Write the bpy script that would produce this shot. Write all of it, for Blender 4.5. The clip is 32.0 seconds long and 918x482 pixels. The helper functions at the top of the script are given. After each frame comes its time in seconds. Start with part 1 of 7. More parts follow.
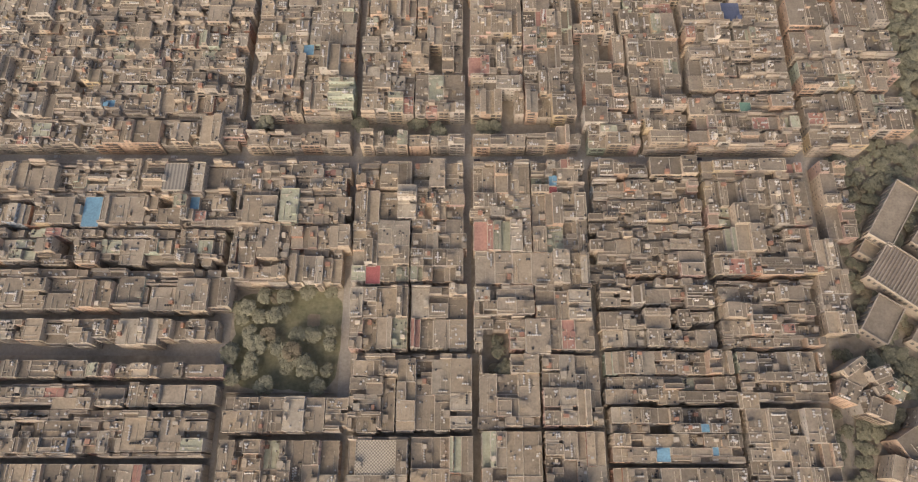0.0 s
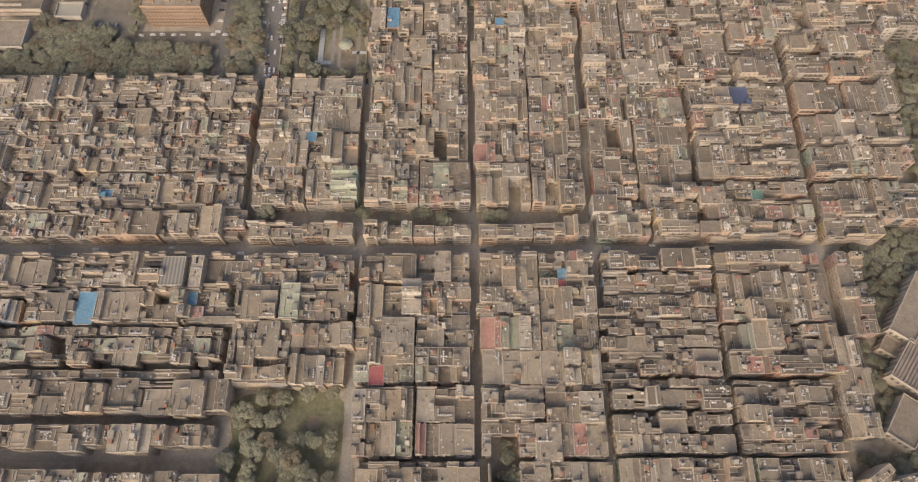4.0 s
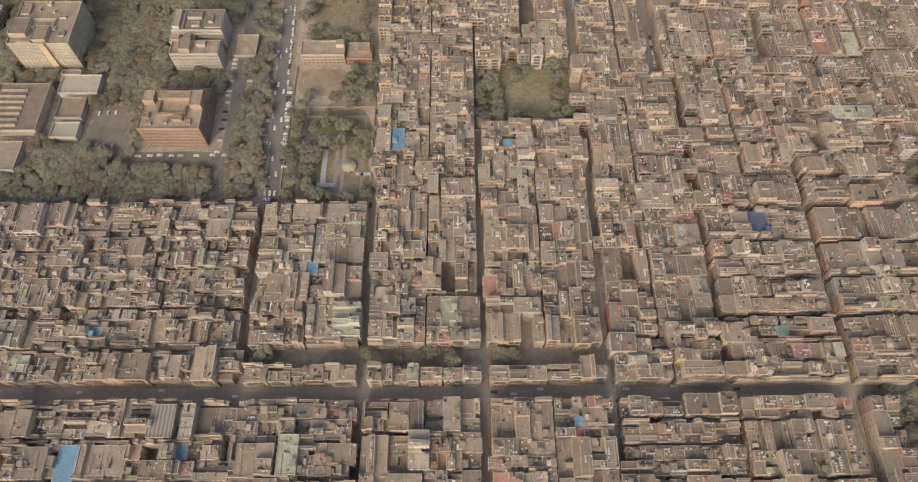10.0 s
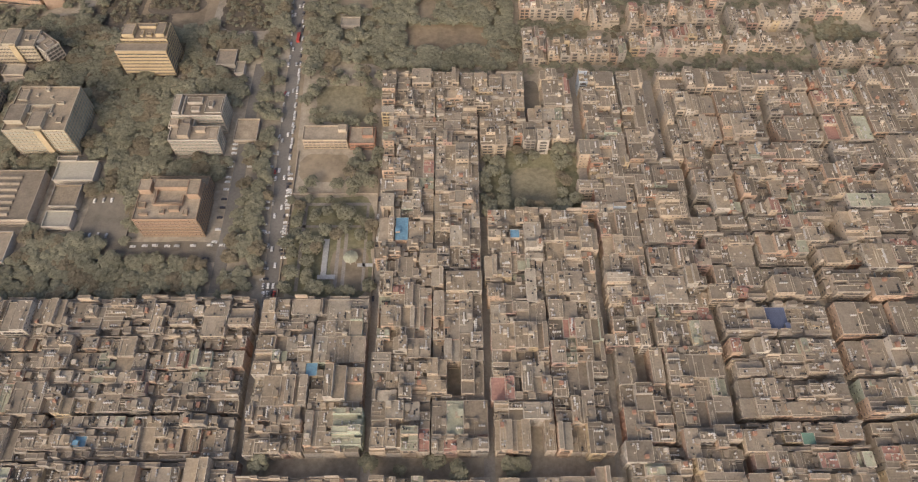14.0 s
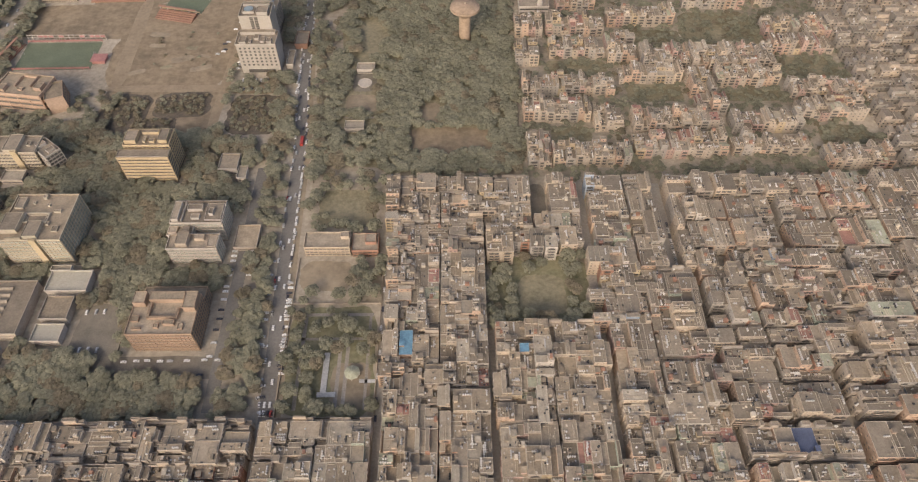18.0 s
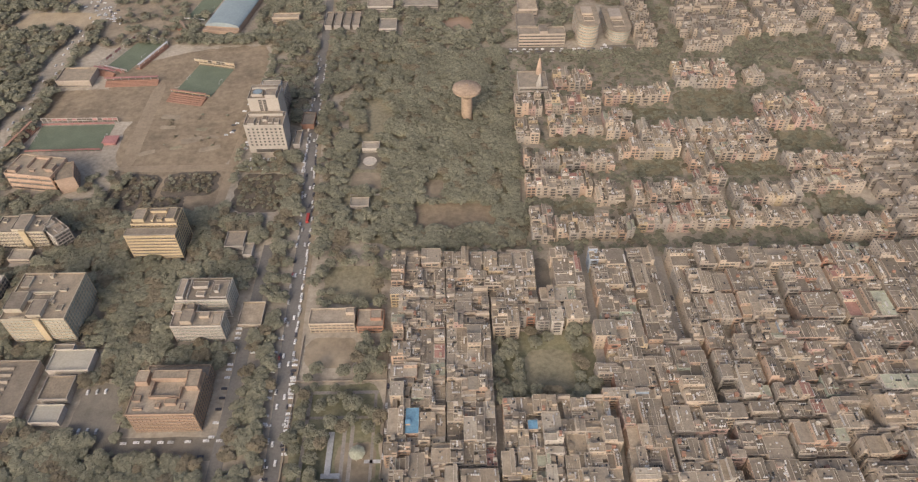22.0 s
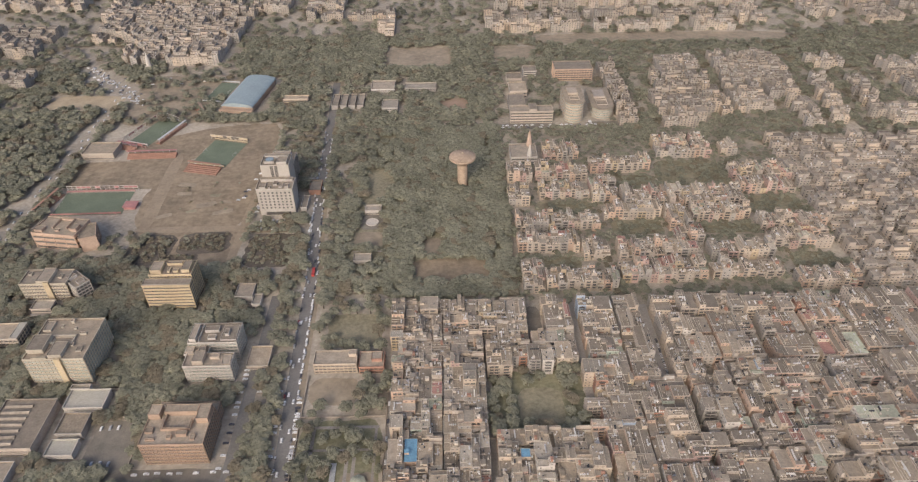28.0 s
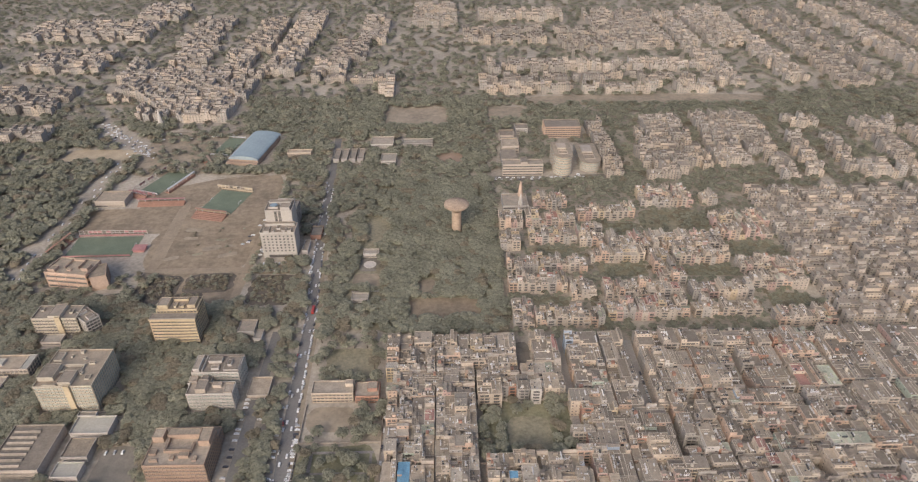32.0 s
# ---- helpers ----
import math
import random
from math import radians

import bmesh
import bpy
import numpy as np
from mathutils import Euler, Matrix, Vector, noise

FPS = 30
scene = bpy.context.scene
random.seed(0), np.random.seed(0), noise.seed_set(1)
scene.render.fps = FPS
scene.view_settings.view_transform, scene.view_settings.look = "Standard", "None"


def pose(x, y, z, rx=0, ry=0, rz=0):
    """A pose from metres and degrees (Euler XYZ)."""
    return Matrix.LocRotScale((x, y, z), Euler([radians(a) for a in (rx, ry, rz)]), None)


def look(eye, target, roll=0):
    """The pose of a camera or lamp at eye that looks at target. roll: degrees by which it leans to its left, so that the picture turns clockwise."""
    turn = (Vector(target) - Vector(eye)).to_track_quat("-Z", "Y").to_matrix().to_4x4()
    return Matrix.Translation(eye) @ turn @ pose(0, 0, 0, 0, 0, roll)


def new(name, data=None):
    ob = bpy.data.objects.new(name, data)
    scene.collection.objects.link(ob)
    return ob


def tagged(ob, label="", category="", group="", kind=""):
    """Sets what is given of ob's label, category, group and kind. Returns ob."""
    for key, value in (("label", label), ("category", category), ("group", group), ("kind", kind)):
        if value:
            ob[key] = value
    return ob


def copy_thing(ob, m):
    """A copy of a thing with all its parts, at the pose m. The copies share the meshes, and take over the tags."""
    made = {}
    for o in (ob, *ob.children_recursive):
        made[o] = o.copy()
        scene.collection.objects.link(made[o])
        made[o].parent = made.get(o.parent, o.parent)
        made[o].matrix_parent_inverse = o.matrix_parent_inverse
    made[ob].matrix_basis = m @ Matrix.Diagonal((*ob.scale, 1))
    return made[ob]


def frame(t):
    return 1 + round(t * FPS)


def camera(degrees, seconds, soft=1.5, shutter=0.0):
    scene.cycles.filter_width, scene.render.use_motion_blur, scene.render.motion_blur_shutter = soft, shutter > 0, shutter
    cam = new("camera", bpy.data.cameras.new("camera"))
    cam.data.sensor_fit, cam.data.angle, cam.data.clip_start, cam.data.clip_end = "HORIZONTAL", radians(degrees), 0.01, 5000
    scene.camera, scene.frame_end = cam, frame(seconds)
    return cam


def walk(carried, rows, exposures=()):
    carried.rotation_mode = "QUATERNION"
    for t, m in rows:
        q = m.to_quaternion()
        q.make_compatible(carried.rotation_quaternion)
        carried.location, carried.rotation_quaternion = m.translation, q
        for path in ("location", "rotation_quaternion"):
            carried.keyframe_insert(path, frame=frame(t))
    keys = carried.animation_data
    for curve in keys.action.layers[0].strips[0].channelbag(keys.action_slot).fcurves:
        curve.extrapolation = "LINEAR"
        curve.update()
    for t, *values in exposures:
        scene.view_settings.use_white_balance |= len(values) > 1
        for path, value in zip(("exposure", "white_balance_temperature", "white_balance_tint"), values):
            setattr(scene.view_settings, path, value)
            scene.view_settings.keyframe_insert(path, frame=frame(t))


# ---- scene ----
cam = camera(67.60, 32.0, soft=1.2)
PATH = [
    (0.0, (0.00, 0.00, 406.60), (-0.00, 139.72, 31.80), 0.189),
    (0.5, (-0.49, 5.17, 406.76), (-0.51, 147.10, 32.79), 0.174),
    (1.0, (-0.97, 10.19, 407.05), (-0.93, 154.46, 33.97), 0.159),
    (1.5, (-1.46, 15.07, 407.23), (-1.47, 161.61, 35.04), 0.158),
    (2.0, (-1.96, 19.87, 407.29), (-1.92, 168.77, 36.04), 0.114),
    (2.5, (-2.42, 24.47, 407.36), (-2.47, 176.03, 37.19), 0.115),
    (3.0, (-2.92, 28.88, 407.37), (-3.02, 183.10, 38.30), 0.077),
    (3.5, (-3.39, 33.24, 407.35), (-3.39, 190.21, 39.44), 0.063),
    (5.5, (-5.74, 52.66, 407.72), (-5.32, 219.01, 43.96), 0.123),
    (6.0, (-6.17, 57.32, 407.87), (-5.67, 226.08, 45.21), 0.125),
    (6.5, (-6.65, 62.10, 407.94), (-6.09, 233.37, 46.47), 0.142),
    (7.0, (-7.17, 66.85, 408.04), (-6.44, 240.42, 47.66), 0.190),
    (7.5, (-7.81, 71.52, 408.18), (-6.89, 247.45, 48.94), 0.214),
    (8.0, (-8.51, 76.24, 408.30), (-7.42, 254.56, 50.24), 0.250),
    (8.5, (-9.19, 80.89, 408.42), (-7.83, 261.64, 51.59), 0.328),
    (9.0, (-9.95, 85.56, 408.34), (-8.43, 268.79, 52.78), 0.330),
    (9.5, (-10.64, 90.14, 408.32), (-8.97, 275.88, 54.07), 0.333),
    (10.0, (-11.22, 94.51, 408.52), (-9.41, 282.47, 55.43), 0.344),
    (10.5, (-11.71, 98.99, 408.65), (-9.76, 289.52, 56.95), 0.372),
    (11.0, (-12.28, 103.63, 408.77), (-10.28, 296.58, 58.39), 0.385),
    (11.5, (-12.82, 108.25, 408.91), (-10.69, 303.68, 59.91), 0.356),
    (12.0, (-13.29, 112.92, 408.98), (-11.15, 310.83, 61.38), 0.365),
    (12.5, (-13.79, 117.58, 409.13), (-11.65, 318.05, 63.00), 0.355),
    (13.0, (-14.30, 122.31, 409.25), (-12.07, 325.85, 64.91), 0.365),
    (13.5, (-14.82, 126.99, 409.45), (-12.51, 333.99, 67.19), 0.382),
    (14.0, (-15.33, 131.56, 409.64), (-12.95, 342.28, 69.65), 0.348),
    (14.5, (-15.76, 136.07, 409.78), (-13.22, 350.94, 72.40), 0.369),
    (16.5, (-17.33, 152.06, 409.29), (-14.92, 385.63, 84.58), 0.157),
    (17.0, (-17.87, 155.45, 409.29), (-15.48, 393.34, 87.74), 0.075),
    (17.5, (-18.51, 158.67, 409.26), (-16.09, 400.90, 90.95), 0.046),
    (18.0, (-19.31, 161.61, 409.17), (-16.78, 408.19, 94.22), 0.032),
    (18.5, (-20.14, 163.88, 409.20), (-17.49, 414.79, 97.70), -0.006),
    (19.0, (-20.86, 165.35, 409.40), (-17.99, 420.73, 101.55), -0.022),
    (19.5, (-21.53, 166.04, 409.75), (-18.54, 426.37, 106.07), -0.125),
    (20.0, (-21.98, 166.14, 409.94), (-18.81, 430.28, 109.57), -0.171),
    (20.5, (-22.24, 165.86, 410.04), (-19.21, 434.09, 113.32), -0.256),
    (21.0, (-22.40, 164.81, 410.15), (-19.45, 437.24, 117.28), -0.395),
    (21.5, (-22.62, 163.02, 410.21), (-19.75, 439.06, 120.74), -0.495),
    (22.0, (-22.94, 160.80, 410.24), (-19.99, 440.20, 124.01), -0.488),
    (22.5, (-23.50, 158.01, 410.29), (-20.40, 440.84, 127.44), -0.555),
    (23.0, (-24.12, 154.70, 410.26), (-20.65, 440.84, 130.77), -0.567),
    (23.5, (-24.60, 150.81, 410.10), (-20.85, 440.19, 133.97), -0.574),
    (24.0, (-24.78, 146.59, 409.89), (-20.87, 439.14, 137.14), -0.587),
    (24.5, (-24.62, 142.07, 409.73), (-20.68, 437.47, 140.05), -0.648),
    (25.0, (-24.20, 137.43, 409.60), (-20.30, 435.76, 143.17), -0.674),
    (25.5, (-23.71, 132.53, 409.48), (-19.83, 433.96, 146.57), -0.709),
    (27.5, (-22.55, 111.60, 409.10), (-17.87, 424.97, 160.55), -0.604),
    (28.0, (-21.76, 106.36, 409.15), (-17.09, 422.57, 164.23), -0.589),
    (28.5, (-20.94, 101.09, 409.15), (-16.30, 420.11, 167.90), -0.588),
    (29.0, (-20.28, 95.74, 409.10), (-15.63, 417.59, 171.63), -0.598),
    (29.5, (-19.81, 90.40, 408.94), (-14.95, 415.16, 175.47), -0.530),
    (30.0, (-19.49, 85.10, 408.72), (-14.24, 412.63, 179.17), -0.488),
    (30.5, (-19.21, 79.99, 408.47), (-13.55, 410.33, 182.99), -0.394),
    (31.0, (-18.91, 74.78, 408.36), (-12.82, 407.81, 186.89), -0.355),
    (31.5, (-18.58, 69.54, 408.31), (-12.21, 405.32, 191.02), -0.231),
    (32.0, (-18.33, 64.41, 408.45), (-11.76, 402.85, 195.34), -0.222),
]
EXPOSURES = [(0.0, 0.80, 7000, 10), (14.0, 0.73, 6950, 10), (22.0, 0.76, 6650, 10), (32.0, 0.76, 6150, 10)]
walk(cam, [(t, look(eye, target, roll)) for t, eye, target, roll in PATH], EXPOSURES)

# ---- light: hazy low sun behind the flight line, from the south-west ----
SUN_EL, SUN_AZ = radians(33.0), radians(203.0)   # azimuth clockwise from north
world = bpy.data.worlds.new("hazy_sky")
scene.world = world
world.use_nodes = True
wn = world.node_tree
sky = wn.nodes.new("ShaderNodeTexSky")
sky.sky_type, sky.sun_disc = "NISHITA", False
sky.sun_elevation, sky.sun_rotation = SUN_EL, SUN_AZ
sky.air_density, sky.dust_density, sky.ozone_density = 0.45, 3.5, 0.4
wn.links.new(sky.outputs["Color"], wn.nodes["Background"].inputs["Color"])
wn.nodes["Background"].inputs["Strength"].default_value = 0.15
sun = new("sun", bpy.data.lights.new("sun", "SUN"))
sun.data.energy, sun.data.angle, sun.data.color = 0.24, radians(30.0), (1.0, 0.78, 0.54)
to_sun = Vector((math.sin(SUN_AZ) * math.cos(SUN_EL), math.cos(SUN_AZ) * math.cos(SUN_EL), math.sin(SUN_EL)))
sun.matrix_world = look(to_sun * 900, (0, 0, 0))


# ---- materials ----
def surface(name, colour, rough=0.9, fine=1.5, coarse=0.08, spread=0.35, tint=0.12, second=None, bump=0.15, metal=0.0):
    """A weathered surface: grain and stains at two scales, a shift from object to object, fine relief."""
    m = bpy.data.materials.new(name)
    m.use_nodes = True
    nt = m.node_tree
    bsdf = nt.nodes["Principled BSDF"]
    bsdf.inputs["Roughness"].default_value = rough
    bsdf.inputs["Metallic"].default_value = metal
    geo = nt.nodes.new("ShaderNodeNewGeometry")
    info = nt.nodes.new("ShaderNodeObjectInfo")

    def grain(scale, detail):
        n = nt.nodes.new("ShaderNodeTexNoise")
        n.inputs["Scale"].default_value, n.inputs["Detail"].default_value = scale, detail
        n.inputs["Roughness"].default_value = 0.65
        nt.links.new(geo.outputs["Position"], n.inputs["Vector"])
        return n.outputs["Fac"]

    def mathn(op, a, b):
        n = nt.nodes.new("ShaderNodeMath")
        n.operation = op
        for i, v in enumerate((a, b)):
            if isinstance(v, (int, float)):
                n.inputs[i].default_value = v
            else:
                nt.links.new(v, n.inputs[i])
        return n.outputs[0]

    f, c = grain(fine, 6.0), grain(coarse, 4.0)
    both = mathn("ADD", mathn("MULTIPLY", f, 0.5), mathn("MULTIPLY", c, 0.5))
    ramp = nt.nodes.new("ShaderNodeValToRGB")
    nt.links.new(both, ramp.inputs["Fac"])
    dark = [v * (1 - spread) for v in colour]
    light = [min(0.9, v * (1 + spread)) for v in (second or colour)]
    ramp.color_ramp.elements[0].position, ramp.color_ramp.elements[1].position = 0.36, 0.64
    ramp.color_ramp.elements[0].color, ramp.color_ramp.elements[1].color = (*dark, 1), (*light, 1)
    hsv = nt.nodes.new("ShaderNodeHueSaturation")
    nt.links.new(ramp.outputs["Color"], hsv.inputs["Color"])
    nt.links.new(mathn("ADD", mathn("MULTIPLY", info.outputs["Random"], 2 * tint), 1 - tint), hsv.inputs["Value"])
    nt.links.new(hsv.outputs["Color"], bsdf.inputs["Base Color"])
    if bump:
        bn = nt.nodes.new("ShaderNodeBump")
        bn.inputs["Strength"].default_value, bn.inputs["Distance"].default_value = bump, 0.1
        nt.links.new(f, bn.inputs["Height"])
        nt.links.new(bn.outputs["Normal"], bsdf.inputs["Normal"])
    return m


M = {}
# pink, ochre and orange are muted toward beige to stand in for haze
for key, col in (("cream", (0.432, 0.356, 0.268)), ("peach", (0.440, 0.322, 0.234)), ("white", (0.455, 0.412, 0.350)), ("pink", (0.410, 0.292, 0.240)),
                 ("ochre", (0.432, 0.345, 0.225)), ("grey", (0.335, 0.303, 0.258)), ("concrete", (0.325, 0.288, 0.237)), ("brick", (0.346, 0.199, 0.136)),
                 ("mint", (0.362, 0.391, 0.305)), ("beige", (0.388, 0.331, 0.263)), ("orange", (0.430, 0.310, 0.222)), ("blue", (0.330, 0.372, 0.410))):
    M[key] = surface("plaster_" + key, col, 0.88, 0.7, 0.06, 0.22, 0.12)
for key, col, sec in (("roof_grey", (0.274, 0.231, 0.174), (0.292, 0.243, 0.180)), ("roof_tan", (0.292, 0.240, 0.171), (0.318, 0.258, 0.183)),
                      ("roof_pale", (0.348, 0.303, 0.234), None), ("roof_dark", (0.236, 0.197, 0.147), None), ("roof_red", (0.360, 0.205, 0.160), None),
                      ("roof_moss", (0.330, 0.330, 0.240), None)):
    M[key] = surface(key, col, 0.92, 0.7, 0.16, 0.24, 0.26, sec)
M["ledge"] = surface("parapet_cap", (0.515, 0.451, 0.354), 0.9, 1.0, 0.1, 0.3, 0.15)
# window glass; also colours the balcony boxes that stand in for recess shade
M["glass"] = surface("window_glass_and_recess_shade", (0.095, 0.087, 0.076), 0.35, 1.0, 0.2, 0.3, 0.3, bump=0)
M["tank_white"] = surface("white_tank_plastic", (0.500, 0.480, 0.445), 0.6, 1.0, 0.2, 0.15, 0.2, bump=0)
M["tank_black"] = surface("black_tank_plastic", (0.05, 0.05, 0.05), 0.5, 1.0, 0.2, 0.15, 0.2, bump=0)
M["blue_sheet"] = surface("blue_metal_sheet", (0.165, 0.310, 0.400), 0.55, 0.8, 0.1, 0.25, 0.1)
# ground, street and lane tones raised to stand in for haze over shaded streets
M["ground"] = surface("haze_lightened_dusty_ground", (0.372, 0.322, 0.248), 0.95, 0.25, 0.02, 0.35, 0.0, bump=0.1)
M["road"] = surface("haze_lightened_asphalt", (0.355, 0.322, 0.272), 0.9, 0.6, 0.03, 0.25, 0.05)
M["avenue"] = surface("worn_grey_asphalt", (0.205, 0.190, 0.166), 0.9, 0.6, 0.03, 0.25, 0.05)
M["lane"] = surface("lane_concrete", (0.300, 0.270, 0.232), 0.9, 0.6, 0.05, 0.3, 0.05)
M["earth"] = surface("bare_earth", (0.298, 0.243, 0.170), 0.95, 0.12, 0.02, 0.35, 0.0)
M["sand"] = surface("pale_sandy_earth", (0.262, 0.205, 0.135), 0.95, 0.15, 0.03, 0.36, 0.0)
M["track"] = surface("pale_wheel_track", (0.305, 0.240, 0.162), 0.95, 0.3, 0.05, 0.2, 0.0)
M["lawn"] = surface("dull_green_lawn", (0.188, 0.192, 0.108), 0.95, 0.3, 0.04, 0.3, 0.0, (0.240, 0.217, 0.135))
M["teal"] = surface("grey_teal_pool_deck", (0.247, 0.307, 0.323), 0.5)
M["grass"] = surface("dry_grass", (0.232, 0.213, 0.135), 0.95, 0.3, 0.03, 0.3, 0.0, (0.285, 0.247, 0.162))
M["scrub"] = surface("dark_scrub", (0.140, 0.116, 0.086), 0.95, 0.4, 0.05, 0.35, 0.0)
M["turf"] = surface("green_turf", (0.147, 0.174, 0.114), 0.9, 0.8, 0.05, 0.2, 0.0)
M["bark"] = surface("bark", (0.12, 0.09, 0.065), 0.95, 3.0, 0.5, 0.3, 0.1)


def patterned(name, one, two, scale, stretch=(1.0, 1.0, 1.0)):
    """Two-tone paving or stripes with dirt over it."""
    m = surface(name, one, 0.85)
    nt = m.node_tree
    geo = nt.nodes.new("ShaderNodeNewGeometry")
    mp = nt.nodes.new("ShaderNodeMapping")
    mp.inputs["Scale"].default_value = stretch
    ch = nt.nodes.new("ShaderNodeTexChecker")
    ch.inputs["Scale"].default_value = scale
    ch.inputs["Color1"].default_value, ch.inputs["Color2"].default_value = (*one, 1), (*two, 1)
    nt.links.new(geo.outputs["Position"], mp.inputs["Vector"])
    nt.links.new(mp.outputs["Vector"], ch.inputs["Vector"])
    mix = nt.nodes.new("ShaderNodeMix")
    mix.data_type, mix.blend_type = "RGBA", "MULTIPLY"
    mix.inputs["Factor"].default_value = 0.4
    ramp = next(n for n in nt.nodes if n.type == "VALTORGB")
    nt.links.new(ch.outputs["Color"], mix.inputs["A"])
    nt.links.new(ramp.outputs["Color"], mix.inputs["B"])
    nt.links.new(mix.outputs["Result"], nt.nodes["Principled BSDF"].inputs["Base Color"])
    return m


M["roof_check"] = patterned("checkered_roof_tiles", (0.56, 0.51, 0.42), (0.27, 0.245, 0.20), 1.1, (1, 1, 0.01))
M["roof_stripe"] = patterned("striped_roof_sheet", (0.42, 0.39, 0.335), (0.27, 0.25, 0.215), 0.9, (1, 0.001, 0.001))
M["roof_crimson"] = surface("bright_red_roof_paint", (0.380, 0.125, 0.115), 0.7)
M["roof_green"] = surface("green_shade_net", (0.130, 0.220, 0.165), 0.8)
M["roof_navy"] = surface("navy_tarpaulin", (0.115, 0.135, 0.200), 0.6)
M["rib_brown"] = surface("brown_sheet_ribs", (0.300, 0.255, 0.210), 0.7)
# red dulled so that the haze over the stands sits in the paint
M["stone_red"] = surface("haze_dulled_red_steel", (0.360, 0.173, 0.150), 0.6)
M["pale_sheet"] = surface("pale_cream_sheet_metal", (0.390, 0.362, 0.290), 0.6, 0.8, 0.1, 0.15, 0.05)
M["steel"] = surface("grey_sheet_metal", (0.450, 0.450, 0.435), 0.5, 0.8, 0.1, 0.25, 0.1)
M["tower_cream"] = surface("office_cream_plaster", (0.443, 0.388, 0.295), 0.85, 0.6, 0.05, 0.2, 0.05)
M["tower_yellow"] = surface("office_yellow_plaster", (0.467, 0.376, 0.239), 0.85, 0.6, 0.05, 0.2, 0.05)
M["tower_orange"] = surface("orange_sandstone", (0.350, 0.252, 0.178), 0.85, 0.6, 0.05, 0.2, 0.05)
M["tower_white"] = surface("hotel_white_panels", (0.400, 0.362, 0.305), 0.7, 0.6, 0.05, 0.15, 0.05)
M["glass_green"] = surface("greenish_glazing", (0.270, 0.295, 0.245), 0.3, 0.5, 0.1, 0.3, 0.1, bump=0)
M["water_tower"] = surface("stained_concrete_tower", (0.357, 0.265, 0.184), 0.9, 0.5, 0.08, 0.3, 0.0)
M["court_grey"] = surface("grey_court", (0.218, 0.192, 0.150), 0.9)
M["car_white"] = surface("white_car_paint", (0.672, 0.660, 0.630), 0.35, bump=0, tint=0.1)
M["car_grey"] = surface("silver_car_paint", (0.408, 0.408, 0.396), 0.35, bump=0, tint=0.2)
M["car_dark"] = surface("dark_car_paint", (0.060, 0.060, 0.072), 0.35, bump=0, tint=0.2)
M["car_red"] = surface("red_car_paint", (0.408, 0.060, 0.048), 0.35, bump=0, tint=0.2)
M["rubber"] = surface("tyre_rubber", (0.03, 0.03, 0.03), 0.8, bump=0)


def leafy(name, dark, light):
    m = surface(name, dark, 0.8, 0.3, 0.035, 0.35, 0.1, light, bump=0)
    nt = m.node_tree
    geo = next(n for n in nt.nodes if n.type == "NEW_GEOMETRY")
    hsv = next(n for n in nt.nodes if n.type == "HUE_SAT")
    add = nt.nodes.new("ShaderNodeMath")
    add.operation = "MULTIPLY_ADD"
    nt.links.new(geo.outputs["Random Per Island"], add.inputs[0])
    add.inputs[1].default_value, add.inputs[2].default_value = 0.24, 0.88
    nt.links.new(add.outputs[0], hsv.inputs["Value"])
    thin, mix = nt.nodes.new("ShaderNodeBsdfTranslucent"), nt.nodes.new("ShaderNodeMixShader")   # some of what a leaf scatters passes through it
    mix.inputs["Fac"].default_value = 0.28
    nt.links.new(hsv.outputs["Color"], thin.inputs["Color"])
    nt.links.new(nt.nodes["Principled BSDF"].outputs[0], mix.inputs[1])
    nt.links.new(thin.outputs[0], mix.inputs[2])
    nt.links.new(mix.outputs[0], nt.nodes["Material Output"].inputs["Surface"])
    return m


# leaf tones raised and greyed: the haze over the trees is in the colour
M["leaf"] = leafy("hazed_green_leaves", (0.225, 0.220, 0.146), (0.265, 0.252, 0.172))
M["leaf_brown"] = leafy("dry_brown_leaves", (0.205, 0.178, 0.115), (0.24, 0.2, 0.13))


